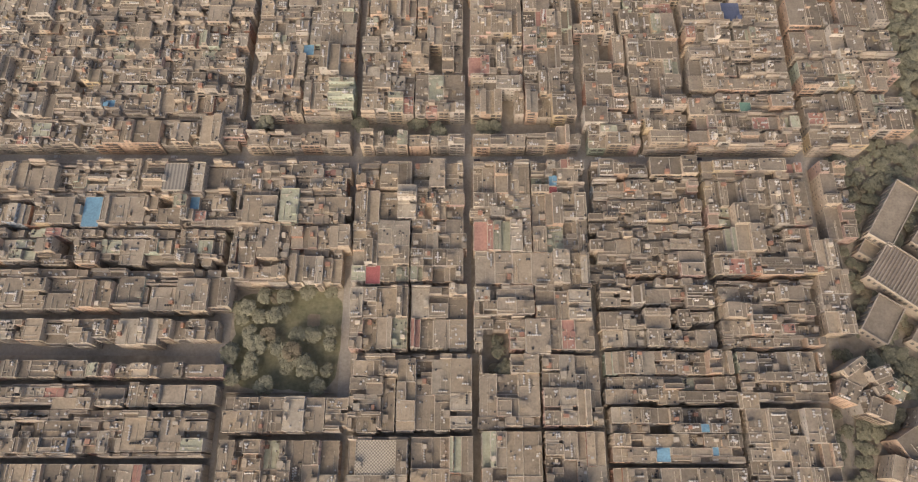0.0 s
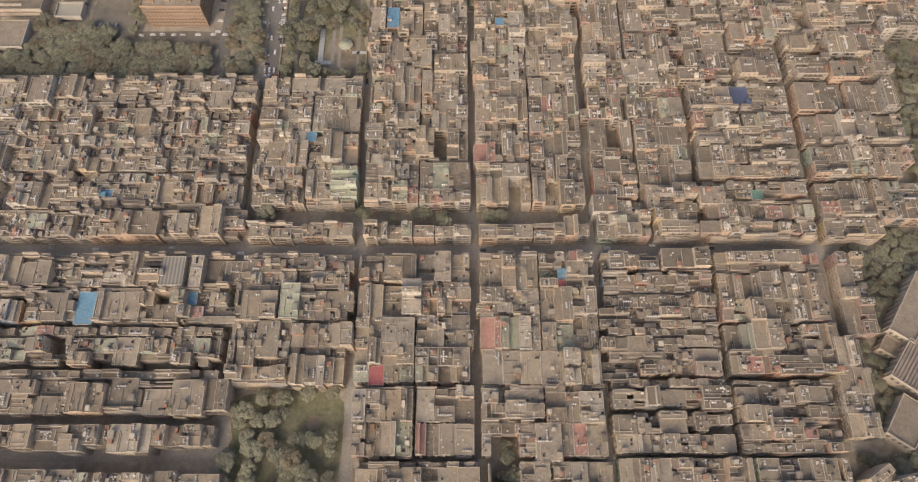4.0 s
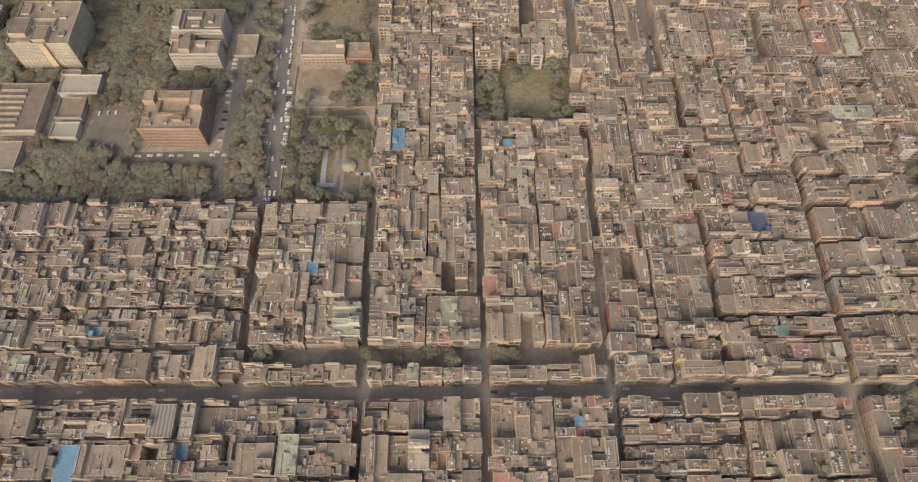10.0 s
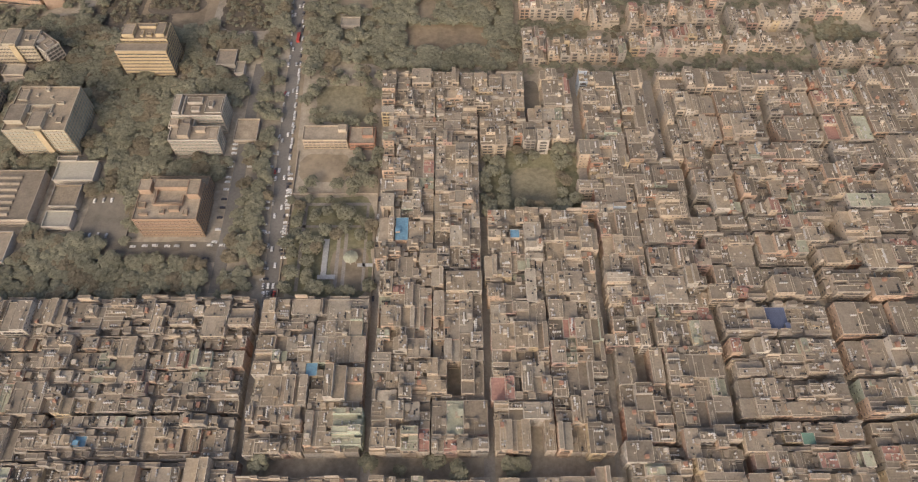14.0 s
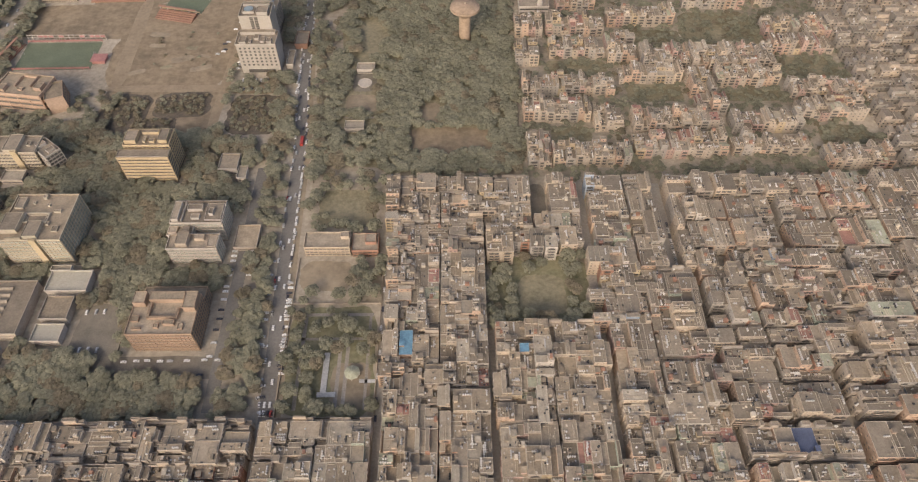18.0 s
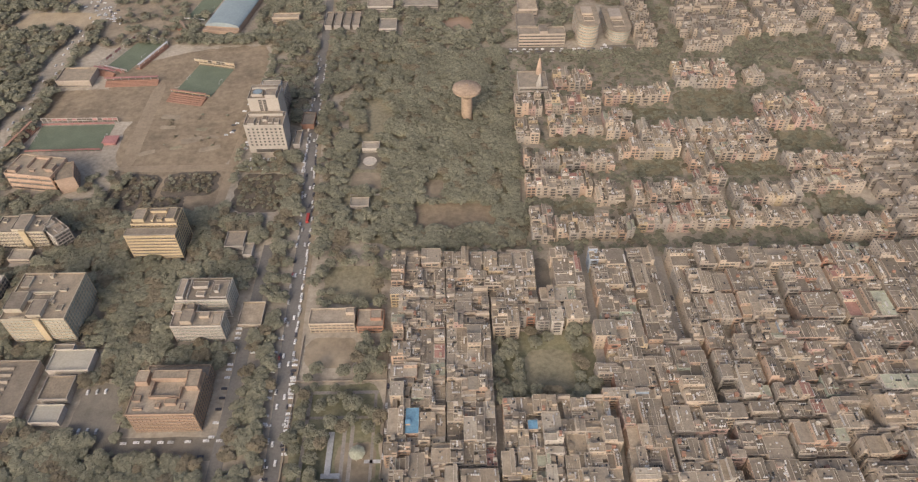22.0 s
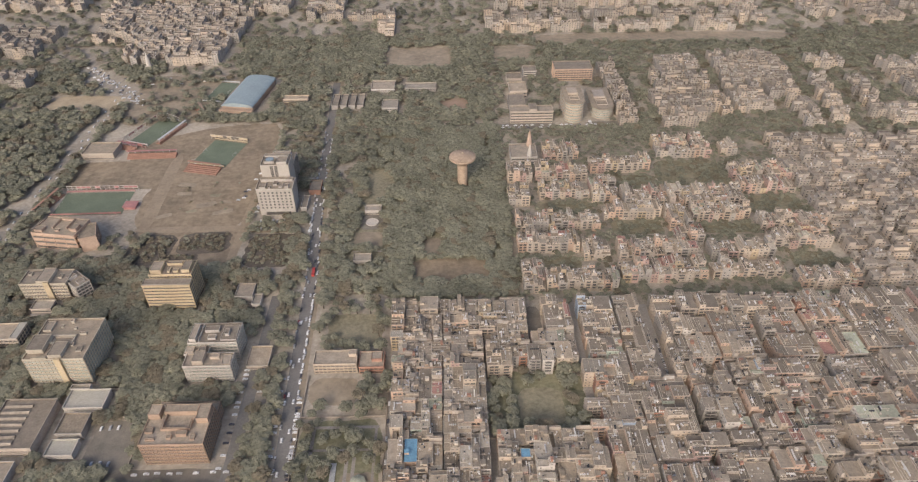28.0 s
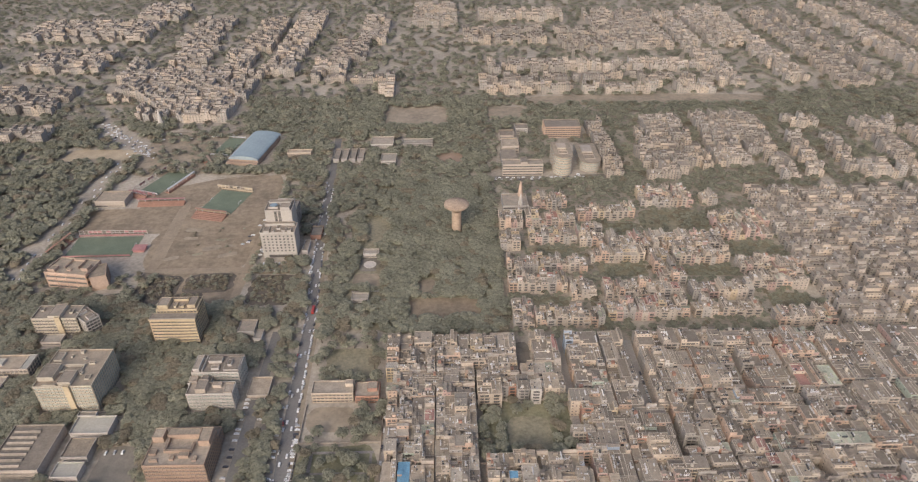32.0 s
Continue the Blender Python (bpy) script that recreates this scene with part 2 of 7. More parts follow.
# ---- mesh helpers ----
class Shape:
    """Collects boxes and other solids of one part."""

    def __init__(self):
        self.v, self.f, self.m = [], [], []

    def quad(self, a, b, c, d, slot=0):
        n = len(self.v)
        self.v += [a, b, c, d]
        self.f.append((n, n + 1, n + 2, n + 3))
        self.m.append(slot)

    def box(self, x0, x1, y0, y1, z0, z1, slot=0, top=True, bottom=False):
        n = len(self.v)
        self.v += [(x0, y0, z0), (x1, y0, z0), (x1, y1, z0), (x0, y1, z0), (x0, y0, z1), (x1, y0, z1), (x1, y1, z1), (x0, y1, z1)]
        fs = [(n, n + 1, n + 5, n + 4), (n + 1, n + 2, n + 6, n + 5), (n + 2, n + 3, n + 7, n + 6), (n + 3, n, n + 4, n + 7)]
        if top:
            fs.append((n + 4, n + 5, n + 6, n + 7))
        if bottom:
            fs.append((n + 3, n + 2, n + 1, n))
        self.f += fs
        self.m += [slot] * len(fs)

    def ring(self, x0, x1, y0, y1, z0, z1, w, slot=0):
        self.box(x0, x1, y0, y0 + w, z0, z1, slot)
        self.box(x0, x1, y1 - w, y1, z0, z1, slot)
        self.box(x0, x0 + w, y0 + w, y1 - w, z0, z1, slot)
        self.box(x1 - w, x1, y0 + w, y1 - w, z0, z1, slot)

    def tray(self, x0, x1, y0, y1, z, ph, w=0.22):
        """A roof deck with its parapet as one solid: deck and inner face slot 0, cap slot 1, outer face slot 2."""
        n = len(self.v)
        for a, b, c, d, h in ((x0, x1, y0, y1, z), (x0, x1, y0, y1, z + ph), (x0 + w, x1 - w, y0 + w, y1 - w, z + ph), (x0 + w, x1 - w, y0 + w, y1 - w, z + 0.03)):
            self.v += [(a, c, h), (b, c, h), (b, d, h), (a, d, h)]
        for i in range(3):
            for k in range(4):
                p, q = n + 4 * i + k, n + 4 * i + (k + 1) % 4
                self.f.append((p, q, q + 4, p + 4))
                self.m.append((2, 1, 0)[i])
        self.f.append((n + 12, n + 13, n + 14, n + 15))
        self.m.append(0)

    def lathe(self, x, y, profile, sides=10, slot=0):
        n = len(self.v)
        for r, z in profile:
            for k in range(sides):
                a = 2 * math.pi * k / sides
                self.v.append((x + r * math.cos(a), y + r * math.sin(a), z))
        for i in range(len(profile) - 1):
            for k in range(sides):
                p, q = n + i * sides + k, n + i * sides + (k + 1) % sides
                self.f.append((p, q, q + sides, p + sides))
                self.m.append(slot)
        self.f.append(tuple(n + (len(profile) - 1) * sides + k for k in range(sides)))
        self.m.append(slot)

    def mesh(self, name, mats):
        me = bpy.data.meshes.new(name)
        me.from_pydata(self.v, [], self.f)
        for mat in mats if isinstance(mats, (list, tuple)) else [mats]:
            me.materials.append(mat)
        me.polygons.foreach_set("material_index", self.m)
        return me


def part(name, shape, mats, parent=None, label=""):
    ob = new(name, shape.mesh(name, mats) if isinstance(shape, Shape) else shape)
    if parent is not None:
        ob.parent = parent
    if label:
        ob["label"] = label
    return ob


def slab(name, x0, x1, y0, y1, z0, z1, mat, label, category, kind="structure"):
    s = Shape()
    s.box(x0, x1, y0, y1, z0, z1)
    return tagged(part(name, s, mat), label, category, kind=kind)


# ---- ground and roads ----
g = Shape()
g.quad((-4200, -1500, 0), (4200, -1500, 0), (4200, 4600, 0), (-4200, 4600, 0))
tagged(part("ground", g, M["ground"]), "dusty brown ground under the whole city", "ground", kind="structure")
for x, y0, y1, w in ((-141, -40, 337, 7), (-67.5, -40, 556, 6.5), (4.5, -40, 556, 6.5), (81, -40, 556, 6), (152, -40, 556, 5), (225, -40, 556, 6)):
    slab("road", x - w / 2, x + w / 2, y0, y1, 0.0, 0.05, M["road"], "narrow grey asphalt street between house rows", "road")
slab("road", -420, 285, 202, 211.5, 0.0, 0.09, M["road"], "wider asphalt cross street with parked cars", "road")
slab("road", -330, -138, 78, 85, 0.0, 0.07, M["road"], "asphalt side street beside the park", "road")
AVENUE = ((335, -139), (477, -146), (588, -150), (649, -156), (741, -163), (854, -168), (1000, -176))


def avenue_x(y):
    """The middle of the avenue, which runs north and bends slightly west."""
    for (a, p), (b, q) in zip(AVENUE, AVENUE[1:]):
        if y <= b:
            return p + (q - p) * (y - a) / (b - a)
    return AVENUE[-1][1]


def strip(name, lo, hi, z, mat, label, category):
    s = Shape()
    ys = list(range(337, 1001, 13))
    for a, b in zip(ys, ys[1:]):
        s.quad((avenue_x(a) + lo, a, z), (avenue_x(a) + hi, a, z), (avenue_x(b) + hi, b, z), (avenue_x(b) + lo, b, z))
    return tagged(part(name, s, mat), label, category, kind="structure")


strip("road", -4.8, 4.8, 0.08, M["avenue"], "busy asphalt avenue lined with parked cars", "road")
strip("ground", 4.8, 9.5, 0.05, M["earth"], "dusty verge of the avenue", "ground")
strip("ground", -8.0, -4.8, 0.05, M["ground"], "dusty verge of the avenue", "ground")
slab("road", -181, -172, 345, 560, 0.0, 0.05, M["avenue"], "asphalt service road of the office quarter", "road")

# ---- dense houses ----
FLOOR = 3.1
TAKEN = []            # footprints that trees keep clear of


def split(x0, x1, y0, y1, rng, lw, ld):
    """Cuts a block into plots about lw wide and ld deep."""
    w, d = x1 - x0, y1 - y0
    if w > lw * 1.45 and (w / lw >= d / ld or d <= ld * 1.45):
        c = x0 + w * rng.uniform(0.40, 0.60) if w < lw * 2.6 else x0 + lw * rng.uniform(0.75, 1.3) * max(1, round(w / lw / 2))
        return split(x0, c, y0, y1, rng, lw, ld) + split(c, x1, y0, y1, rng, lw, ld)
    if d > ld * 1.45:
        c = y0 + d * rng.uniform(0.38, 0.62) if d < ld * 2.6 else y0 + ld * rng.uniform(0.75, 1.3) * max(1, round(d / ld / 2))
        return split(x0, x1, y0, c, rng, lw, ld) + split(x0, x1, c, y1, rng, lw, ld)
    return [(x0, x1, y0, y1)]


def facade(s, x0, x1, y, z0, floors, rng, out, axis="x"):
    """Window boxes and shades along one wall; out: the way that the wall faces."""
    n = max(1, int((x1 - x0) / 2.9))
    step = (x1 - x0) / n
    wide = rng.uniform(0.9, 1.6)
    for k in range(floors):
        zb = z0 + k * FLOOR + 1.0
        for i in range(n):
            if rng.random() < (0.18 if axis == "x" else 0.42):
                continue
            c = x0 + (i + 0.5) * step
            a, b = c - wide / 2, c + wide / 2
            lo, hi = (y - 0.04, y + 0.04)
            near, far = min(y, y + out * 0.45), max(y, y + out * 0.45)
            if axis == "x":
                s.box(a, b, lo, hi, zb, zb + 1.4, 1)
                s.box(a - 0.2, b + 0.2, near, far, zb + 1.42, zb + 1.52, 0, bottom=True)
            else:
                s.box(lo, hi, a, b, zb, zb + 1.4, 1)
                s.box(near, far, a - 0.2, b + 0.2, zb + 1.42, zb + 1.52, 0, bottom=True)


WALL_KEYS = ["cream", "peach", "white", "pink", "ochre", "grey", "concrete", "brick", "mint", "beige", "orange", "blue"]
WALL_ODDS = [22, 16, 11, 6, 4, 13, 12, 3, 2, 18, 2, 1]
WALL_WORDS = {"cream": "cream plastered", "peach": "peach painted", "white": "dusty white", "pink": "muted pink", "ochre": "ochre painted", "grey": "grey rendered",
              "concrete": "bare concrete", "brick": "bare brick", "mint": "pale green", "beige": "beige plastered", "orange": "orange painted", "blue": "pale blue"}
ROOF_KEYS = ["roof_grey", "roof_tan", "roof_pale", "roof_dark", "roof_red", "roof_moss"]
ROOF_ODDS = [30, 27, 17, 20, 2, 4]
EAST_WALLS = [13, 21, 4, 8, 5, 15, 14, 3, 2, 22, 2, 1]
EAST_ROOFS = [38, 26, 4, 26, 2, 4]
ROOF_WORDS = {"roof_grey": "a grey concrete roof", "roof_tan": "a tan concrete roof", "roof_pale": "a pale roof", "roof_dark": "a dark roof", "roof_red": "a red tiled roof",
              "roof_moss": "a mossy greenish roof", "blue_sheet": "a bright blue sheet roof", "roof_check": "a checkered roof", "roof_stripe": "a striped sheet roof",
              "roof_green": "a green shade net", "roof_navy": "a navy tarpaulin", "roof_crimson": "a bright red roof"}
COUNTS = ("one", "one", "two", "three", "four", "five", "six", "seven", "eight")


def clutter_on(s, bx, rng, many):
    """Tanks, low walls, pipes and small sheds on one roof deck."""
    x0, x1, y0, y1, z = bx
    z += 0.03
    if x1 - x0 < 3.2 or y1 - y0 < 3.2:
        return
    for _ in range(rng.choice((1, 2, 3, 4)) if many else 1):
        if rng.random() < 0.72:
            x = rng.uniform(x0 + 1, x1 - 1)
            s.box(x, x + 0.15, y0 + 0.25, y0 + (y1 - y0) * rng.uniform(0.4, 0.95) - 0.25, z, z + rng.uniform(0.25, 0.7), 2)
        else:
            y = rng.uniform(y0 + 1, y1 - 1)
            s.box(x0 + 0.25, x0 + (x1 - x0) * rng.uniform(0.4, 0.95) - 0.25, y, y + 0.15, z, z + rng.uniform(0.25, 0.7), 2)
    if rng.random() < 0.35 and many:
        w, d = rng.uniform(1.5, 3.0), rng.uniform(1.5, 3.0)
        x, y = rng.uniform(x0 + 0.3, max(x0 + 0.4, x1 - w - 0.3)), rng.uniform(y0 + 0.3, max(y0 + 0.4, y1 - d - 0.3))
        if x + w < x1 - 0.2 and y + d < y1 - 0.2:
            s.box(x, x + w, y, y + d, z, z + rng.uniform(1.8, 2.4), rng.choice((2, 3, 4)))
    for _ in range(rng.choice((2, 4, 6, 8)) if many else 2):
        w, d = rng.uniform(0.5, 1.3), rng.uniform(0.5, 1.3)
        x, y = rng.uniform(x0 + 0.3, x1 - w - 0.3), rng.uniform(y0 + 0.3, y1 - d - 0.3)
        s.box(x, x + w, y, y + d, z, z + rng.uniform(0.3, 0.9), rng.choice((0, 2, 3, 1)))
    for _ in range(rng.choice((0, 1, 2, 2)) if many else 1):
        k = rng.choice((1, 2, 3, 4, 5, 6))
        x, y = rng.uniform(x0 + 0.9, x1 - 0.9), rng.uniform(y0 + 0.9, y1 - 0.9)
        along = rng.random() < 0.5
        tone = 0 if rng.random() < 0.85 else 1
        for i in range(k):
            px, py = (x + i * 1.4, y) if along else (x, y + i * 1.4)
            if x0 + 0.8 < px < x1 - 0.8 and y0 + 0.8 < py < y1 - 0.8:
                s.lathe(px, py, ((0.56, z), (0.6, z + 1.0), (0.45, z + 1.22), (0.2, z + 1.32)), 8, tone)


def house(x0, x1, y0, y1, h, rng, wall=None, roof=None, plain=False, detail=2, group="", turn=0.0, name="", what=""):
    """A flat-roofed house with parapets, part of a further storey, stair room and roof clutter."""
    cx, cy, w, d = (x0 + x1) / 2, (y0 + y1) / 2, x1 - x0, y1 - y0
    east = cx > 84 + 25 * math.sin(cy * 0.02) and cy < 560     # the eastern streets: warmer paint; darker roofs and walls stand in for dimmer light there
    wall = wall or rng.choices(WALL_KEYS, EAST_WALLS if east else WALL_ODDS)[0]
    roof = roof or rng.choices(ROOF_KEYS, EAST_ROOFS if east else ROOF_ODDS)[0]
    if east:
        roof = {"roof_pale": "roof_tan", "roof_tan": "roof_dark" if rng.random() < 0.5 else "roof_grey", "roof_grey": "roof_dark"}.get(roof, roof)
    a, b, c, e = -w / 2, w / 2, -d / 2, d / 2
    floors = max(1, round(h / FLOOR))
    h = floors * FLOOR + rng.uniform(0.0, 0.6)
    body, top, low = Shape(), Shape(), None
    blocks, well = [], False                     # (x0, x1, y0, y1, height)
    if not plain and d > 9 and w > 6 and rng.random() < 0.22:
        well = True                              # a light well cuts into one side
        m0 = c + d * rng.uniform(0.35, 0.5)
        m1, n = m0 + rng.uniform(1.8, 3.2), rng.uniform(2.0, w * 0.45)
        mid = h - FLOOR * rng.choice((0, 0, 0, 1)) + 0.15
        blocks += [(a, b, c, m0, h), (a, b, m1, e, h + rng.choice((0, 0, 0, FLOOR, -FLOOR)))]
        low = h - FLOOR * rng.choice((1, 1, 2)) + 0.1
        first_side = rng.random() < 0.5
        blocks.append((a + n, b, m0, m1, mid) if first_side else (a, b - n, m0, m1, mid))
        low = (a, a + n, m0, m1, low) if first_side else (b - n, b, m0, m1, low)      # a roof added one or two storeys down, so the well holds less shade
    else:
        blocks.append((a, b, c, e, h))
    base_blocks = len(blocks)
    if not plain and rng.random() < (0.7 if "terrace" in name else 0.34) and w > 4.5 and d > 6:
        q = rng.uniform(0.3, 0.7)                # part of one more storey
        bx = blocks[0] if base_blocks == 1 else blocks[rng.choice((0, 1))]
        g = 0.06
        if rng.random() < 0.28:
            lo = bx[2] if rng.random() < 0.5 else bx[3] - (bx[3] - bx[2]) * q
            blocks.append((bx[0] + g, bx[1] - g, lo + g, lo + (bx[3] - bx[2]) * q - g, bx[4] + FLOOR * 0.92))
        else:
            lo = bx[0] if rng.random() < 0.5 else bx[1] - (bx[1] - bx[0]) * q
            blocks.append((lo + g, lo + (bx[1] - bx[0]) * q - g, bx[2] + g, bx[3] - g, bx[4] + FLOOR * 0.92))
    kind = name or (("courtyard_house" if floors < 4 else "courtyard_block") if well else ("stepped_house" if floors < 4 else "stepped_apartment_house" if w < 11 else "wide_stepped_house") if len(blocks) > base_blocks else "low_house" if floors <= 2 else "house" if floors == 3 else ("narrow_apartment_house" if w < 7.5 else "apartment_house" if w < 11 else "wide_apartment_house") if floors == 4 else "apartment_block")
    root = new(kind, bpy.data.meshes.new(kind))
    root.location = (cx, cy, 0)
    if turn:
        root.rotation_euler = (0, 0, radians(turn))
    for i, (p, q, r, t, hh) in enumerate(blocks):
        upper = i >= base_blocks
        base = hh - FLOOR * 0.92 if upper else 0
        body.box(p, q, r, t, base, hh, 0, top=False)
        fl = 1 if upper else max(1, int(hh / FLOOR))
        if detail > 0:
            facade(body, p + 0.3, q - 0.3, r, base, fl, rng, -1, "x")
            facade(body, r + 0.3, t - 0.3, q if cx < 0 else p, base, fl, rng, 1 if cx < 0 else -1, "y")
        top.tray(p, q, r, t, hh, rng.choice((0.22, 0.28, 0.35, 0.45, 0.6)), rng.uniform(0.16, 0.26))
    if low:
        k = len(body.m)
        body.tray(low[0] + 0.02, low[1] - 0.02, low[2] + 0.02, low[3] - 0.02, low[4], 0.3, 0.25)
        body.m[k:] = [(2, 0, 0)[v] for v in body.m[k:]]
        body.box(low[0] + 0.02, low[1] - 0.02, low[2] + 0.02, low[3] - 0.02, 0, low[4], 0, top=False)
    if detail > 1 and rng.random() < 0.7:
        out = rng.uniform(0.8, 1.3)              # open balconies along the front: slab, rail wall, dark boxes painting recess shade, piers
        l, r = a + w * rng.uniform(0, 0.25), b - w * rng.uniform(0, 0.25)
        bays = max(1, int((r - l) / 3.4))
        for k in range(1, max(2, int(blocks[0][4] / FLOOR))):
            z = k * FLOOR
            body.box(l, r, c - out, c, z - 0.14, z, 0, bottom=True)
            body.box(l, r, c - out, c - out + 0.12, z, z + 0.85, 0)
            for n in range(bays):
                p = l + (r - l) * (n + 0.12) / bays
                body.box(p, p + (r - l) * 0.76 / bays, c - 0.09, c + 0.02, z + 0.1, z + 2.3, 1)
    part("roof", top, [M[roof], M["ledge"], M[wall]], root)
    open_decks = [bx for bx in blocks[:base_blocks] if not (len(blocks) > base_blocks and abs(bx[4] + FLOOR * 0.92 - blocks[-1][4]) < 0.01 and bx[0] <= blocks[-1][0] and bx[1] >= blocks[-1][1] and bx[2] <= blocks[-1][2] and bx[3] >= blocks[-1][3])]
    if detail > 0 and open_decks and rng.random() < 0.6:
        p, q, r, t, zr = open_decks[0]
        sw, sd = rng.uniform(2.2, 3.2), rng.uniform(2.4, 3.8)
        if q - p > sw + 1 and t - r > sd + 1:
            sx = p + 0.4 if rng.random() < 0.5 else q - sw - 0.4
            sy = rng.uniform(r + 0.4, t - sd - 0.4)
            body.box(sx, sx + sw, sy, sy + sd, zr, zr + 2.4, 0)
            body.box(sx - 0.25, sx + sw + 0.25, sy - 0.25, sy + sd + 0.25, zr + 2.4, zr + 2.55, 2, bottom=True)
    clutter = Shape()
    if detail > 0 and roof in ROOF_KEYS:
        if len(blocks) > base_blocks:
            clutter_on(clutter, blocks[-1], rng, True)
        for bx in open_decks[:2]:
            clutter_on(clutter, bx, rng, detail > 1)
    if "terrace" in name or w * d < 85:          # small roofs: tanks and walls stay with the body
        n = len(body.v)
        body.v += clutter.v
        body.f += [tuple(i + n for i in f) for f in clutter.f]
        body.m += [m + 3 for m in clutter.m]
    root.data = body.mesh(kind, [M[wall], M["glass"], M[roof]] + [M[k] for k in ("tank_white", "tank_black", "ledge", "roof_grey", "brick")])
    if clutter.v and "terrace" not in name and w * d >= 85:
        tagged(part("roof_clutter", clutter, [M["tank_white"], M["tank_black"], M["ledge"], M["roof_grey"], M["brick"]], root), "white water tanks, low walls and small roof sheds", kind="stuff")
    tagged(root, what or "%s house of %s %s with %s" % (WALL_WORDS[wall], COUNTS[min(8, floors)], "storey" if floors == 1 else "storeys", ROOF_WORDS[roof]), "house", group or "houses of the dense quarter")
    if abs(turn) < 1:
        TAKEN.append((x0, x1, y0, y1))
    return root


def clear(lot, pads):
    """What is left of a plot beside the marked houses."""
    x0, x1, y0, y1 = lot
    for a, b, c, d in pads:
        ox, oy = min(x1, b) - max(x0, a), min(y1, d) - max(y0, c)
        if ox > 0 and oy > 0:
            if ox < oy:
                x0, x1 = (x0, a) if x0 + x1 < a + b else (b, x1)
            else:
                y0, y1 = (y0, c) if y0 + y1 < c + d else (d, y1)
            if x1 - x0 < 3.5 or y1 - y0 < 3.5:
                return None
    return x0, x1, y0, y1


def around(x0, x1, y0, y1, pads):
    """The plain rectangles that are left of a block round the plots already built."""
    for a, b, c, d in pads:
        if min(x1, b) - max(x0, a) > 0.3 and min(y1, d) - max(y0, c) > 0.3:
            cut = []
            lo, hi = max(y0, c), min(y1, d)
            if c - y0 > 0.3:
                cut.append((x0, x1, y0, c))
            if y1 - d > 0.3:
                cut.append((x0, x1, d, y1))
            if a - x0 > 0.3:
                cut.append((x0, a, lo, hi))
            if x1 - b > 0.3:
                cut.append((b, x1, lo, hi))
            return [r for q in cut for r in around(*q, pads)]
    return [(x0, x1, y0, y1)]


INFILL = []           # slips of ground between houses, built up as one mesh further down


def quarter(x0, x1, y0, y1, lw, ld, seed, empty=0.01):
    """A block filled with houses."""
    rng = random.Random(seed)
    lw, ld = lw * 0.8, ld * 1.3          # plots are narrow and deep
    near = [p for p in PADS + LANES if p[0] < x1 and p[1] > x0 and p[2] < y1 and p[3] > y0]
    for area in around(x0, x1, y0, y1, near):
        for a, b, c, d in split(*area, rng, lw, ld):
            roll = rng.random()
            if roll < empty or min(b - a, d - c) < 1.6:
                continue
            if min(b - a, d - c) < 5.0 or (b - a) * (d - c) < 42:
                INFILL.append((a, b, c, d))
                continue
            fl = rng.choice((3, 4, 4, 4, 4, 5)) if roll > 0.1 else 3
            house(a + 0.06, b - 0.06, c + 0.06, d - 0.06, fl * FLOOR, rng)


PADS = [(12, 26, 224, 236), (14, 30, 66, 92), (134, 146, 449, 545), (40, 53, 498, 545)]      # small green plots
LANES = [(154.5, 301, y, y + 3.6) for y in (252, 278, 304, 330, 356, 382, 409, 436, 462, 489, 515)]   # back lanes of the eastern streets
STANDOUT = random.Random(7)


def lot(x0, x1, y0, y1, h, wall, roof):
    """One house on its own plot; place, height and look fitted to the camera's view."""
    free_plot = clear((x0, x1, y0, y1), PADS)
    if free_plot:
        PADS.append(free_plot)
        x0, x1, y0, y1 = free_plot
        whole = (x1 - x0) * (y1 - y0) < 290 or roof not in ROOF_KEYS
        for a, b, c, d in [free_plot] if whole else split(x0, x1, y0, y1, STANDOUT, 12, 14):
            house(a + 0.05, b - 0.05, c + 0.05, d - 0.05, h, STANDOUT, wall, roof, plain=roof not in ROOF_KEYS)


# houses that stand out by their size, colour or roof
lot(108.6, 116.7, 17.9, 25.9, 12, "beige", "blue_sheet")
lot(139.8, 143.5, 21.1, 26.1, 12, "beige", "blue_sheet")
lot(134.2, 140.0, 33.5, 38.5, 12, "beige", "blue_sheet")
lot(-96.9, -81.7, 318.3, 333.3, 13, "beige", "roof_pale")
lot(-119.9, -101.6, 322.6, 333.4, 13, "grey", "roof_grey")
lot(-138.9, -121.1, 312.2, 333.4, 13, "beige", "roof_tan")
lot(-62.3, -54.0, 313.1, 327.8, 15, "peach", "roof_tan")
lot(31.8, 43.4, 361.7, 390.2, 17, "white", "roof_pale")
lot(258.9, 278.6, 354.1, 372.6, 17, "white", "roof_pale")
lot(215.8, 238.1, 375.0, 396.0, 15, "beige", "roof_tan")
lot(250.7, 275.1, 378.0, 398.6, 16, "cream", "roof_pale")
lot(127.4, 141.9, 396.2, 414.0, 15, "cream", "roof_pale")
lot(4.0, 23.4, 459.4, 486.2, 14, "cream", "roof_tan")
lot(110.6, 134.4, 328.2, 347.9, 17, "white", "roof_tan")
lot(181.8, 206.5, 125.0, 136.0, 15, "peach", "roof_tan")
lot(169.4, 185.6, 139.8, 170.7, 15, "cream", "roof_grey")
lot(121.1, 150.2, 190.8, 203.1, 15, "cream", "roof_grey")
lot(134.6, 150.6, 105.3, 118.2, 15, "beige", "roof_tan")
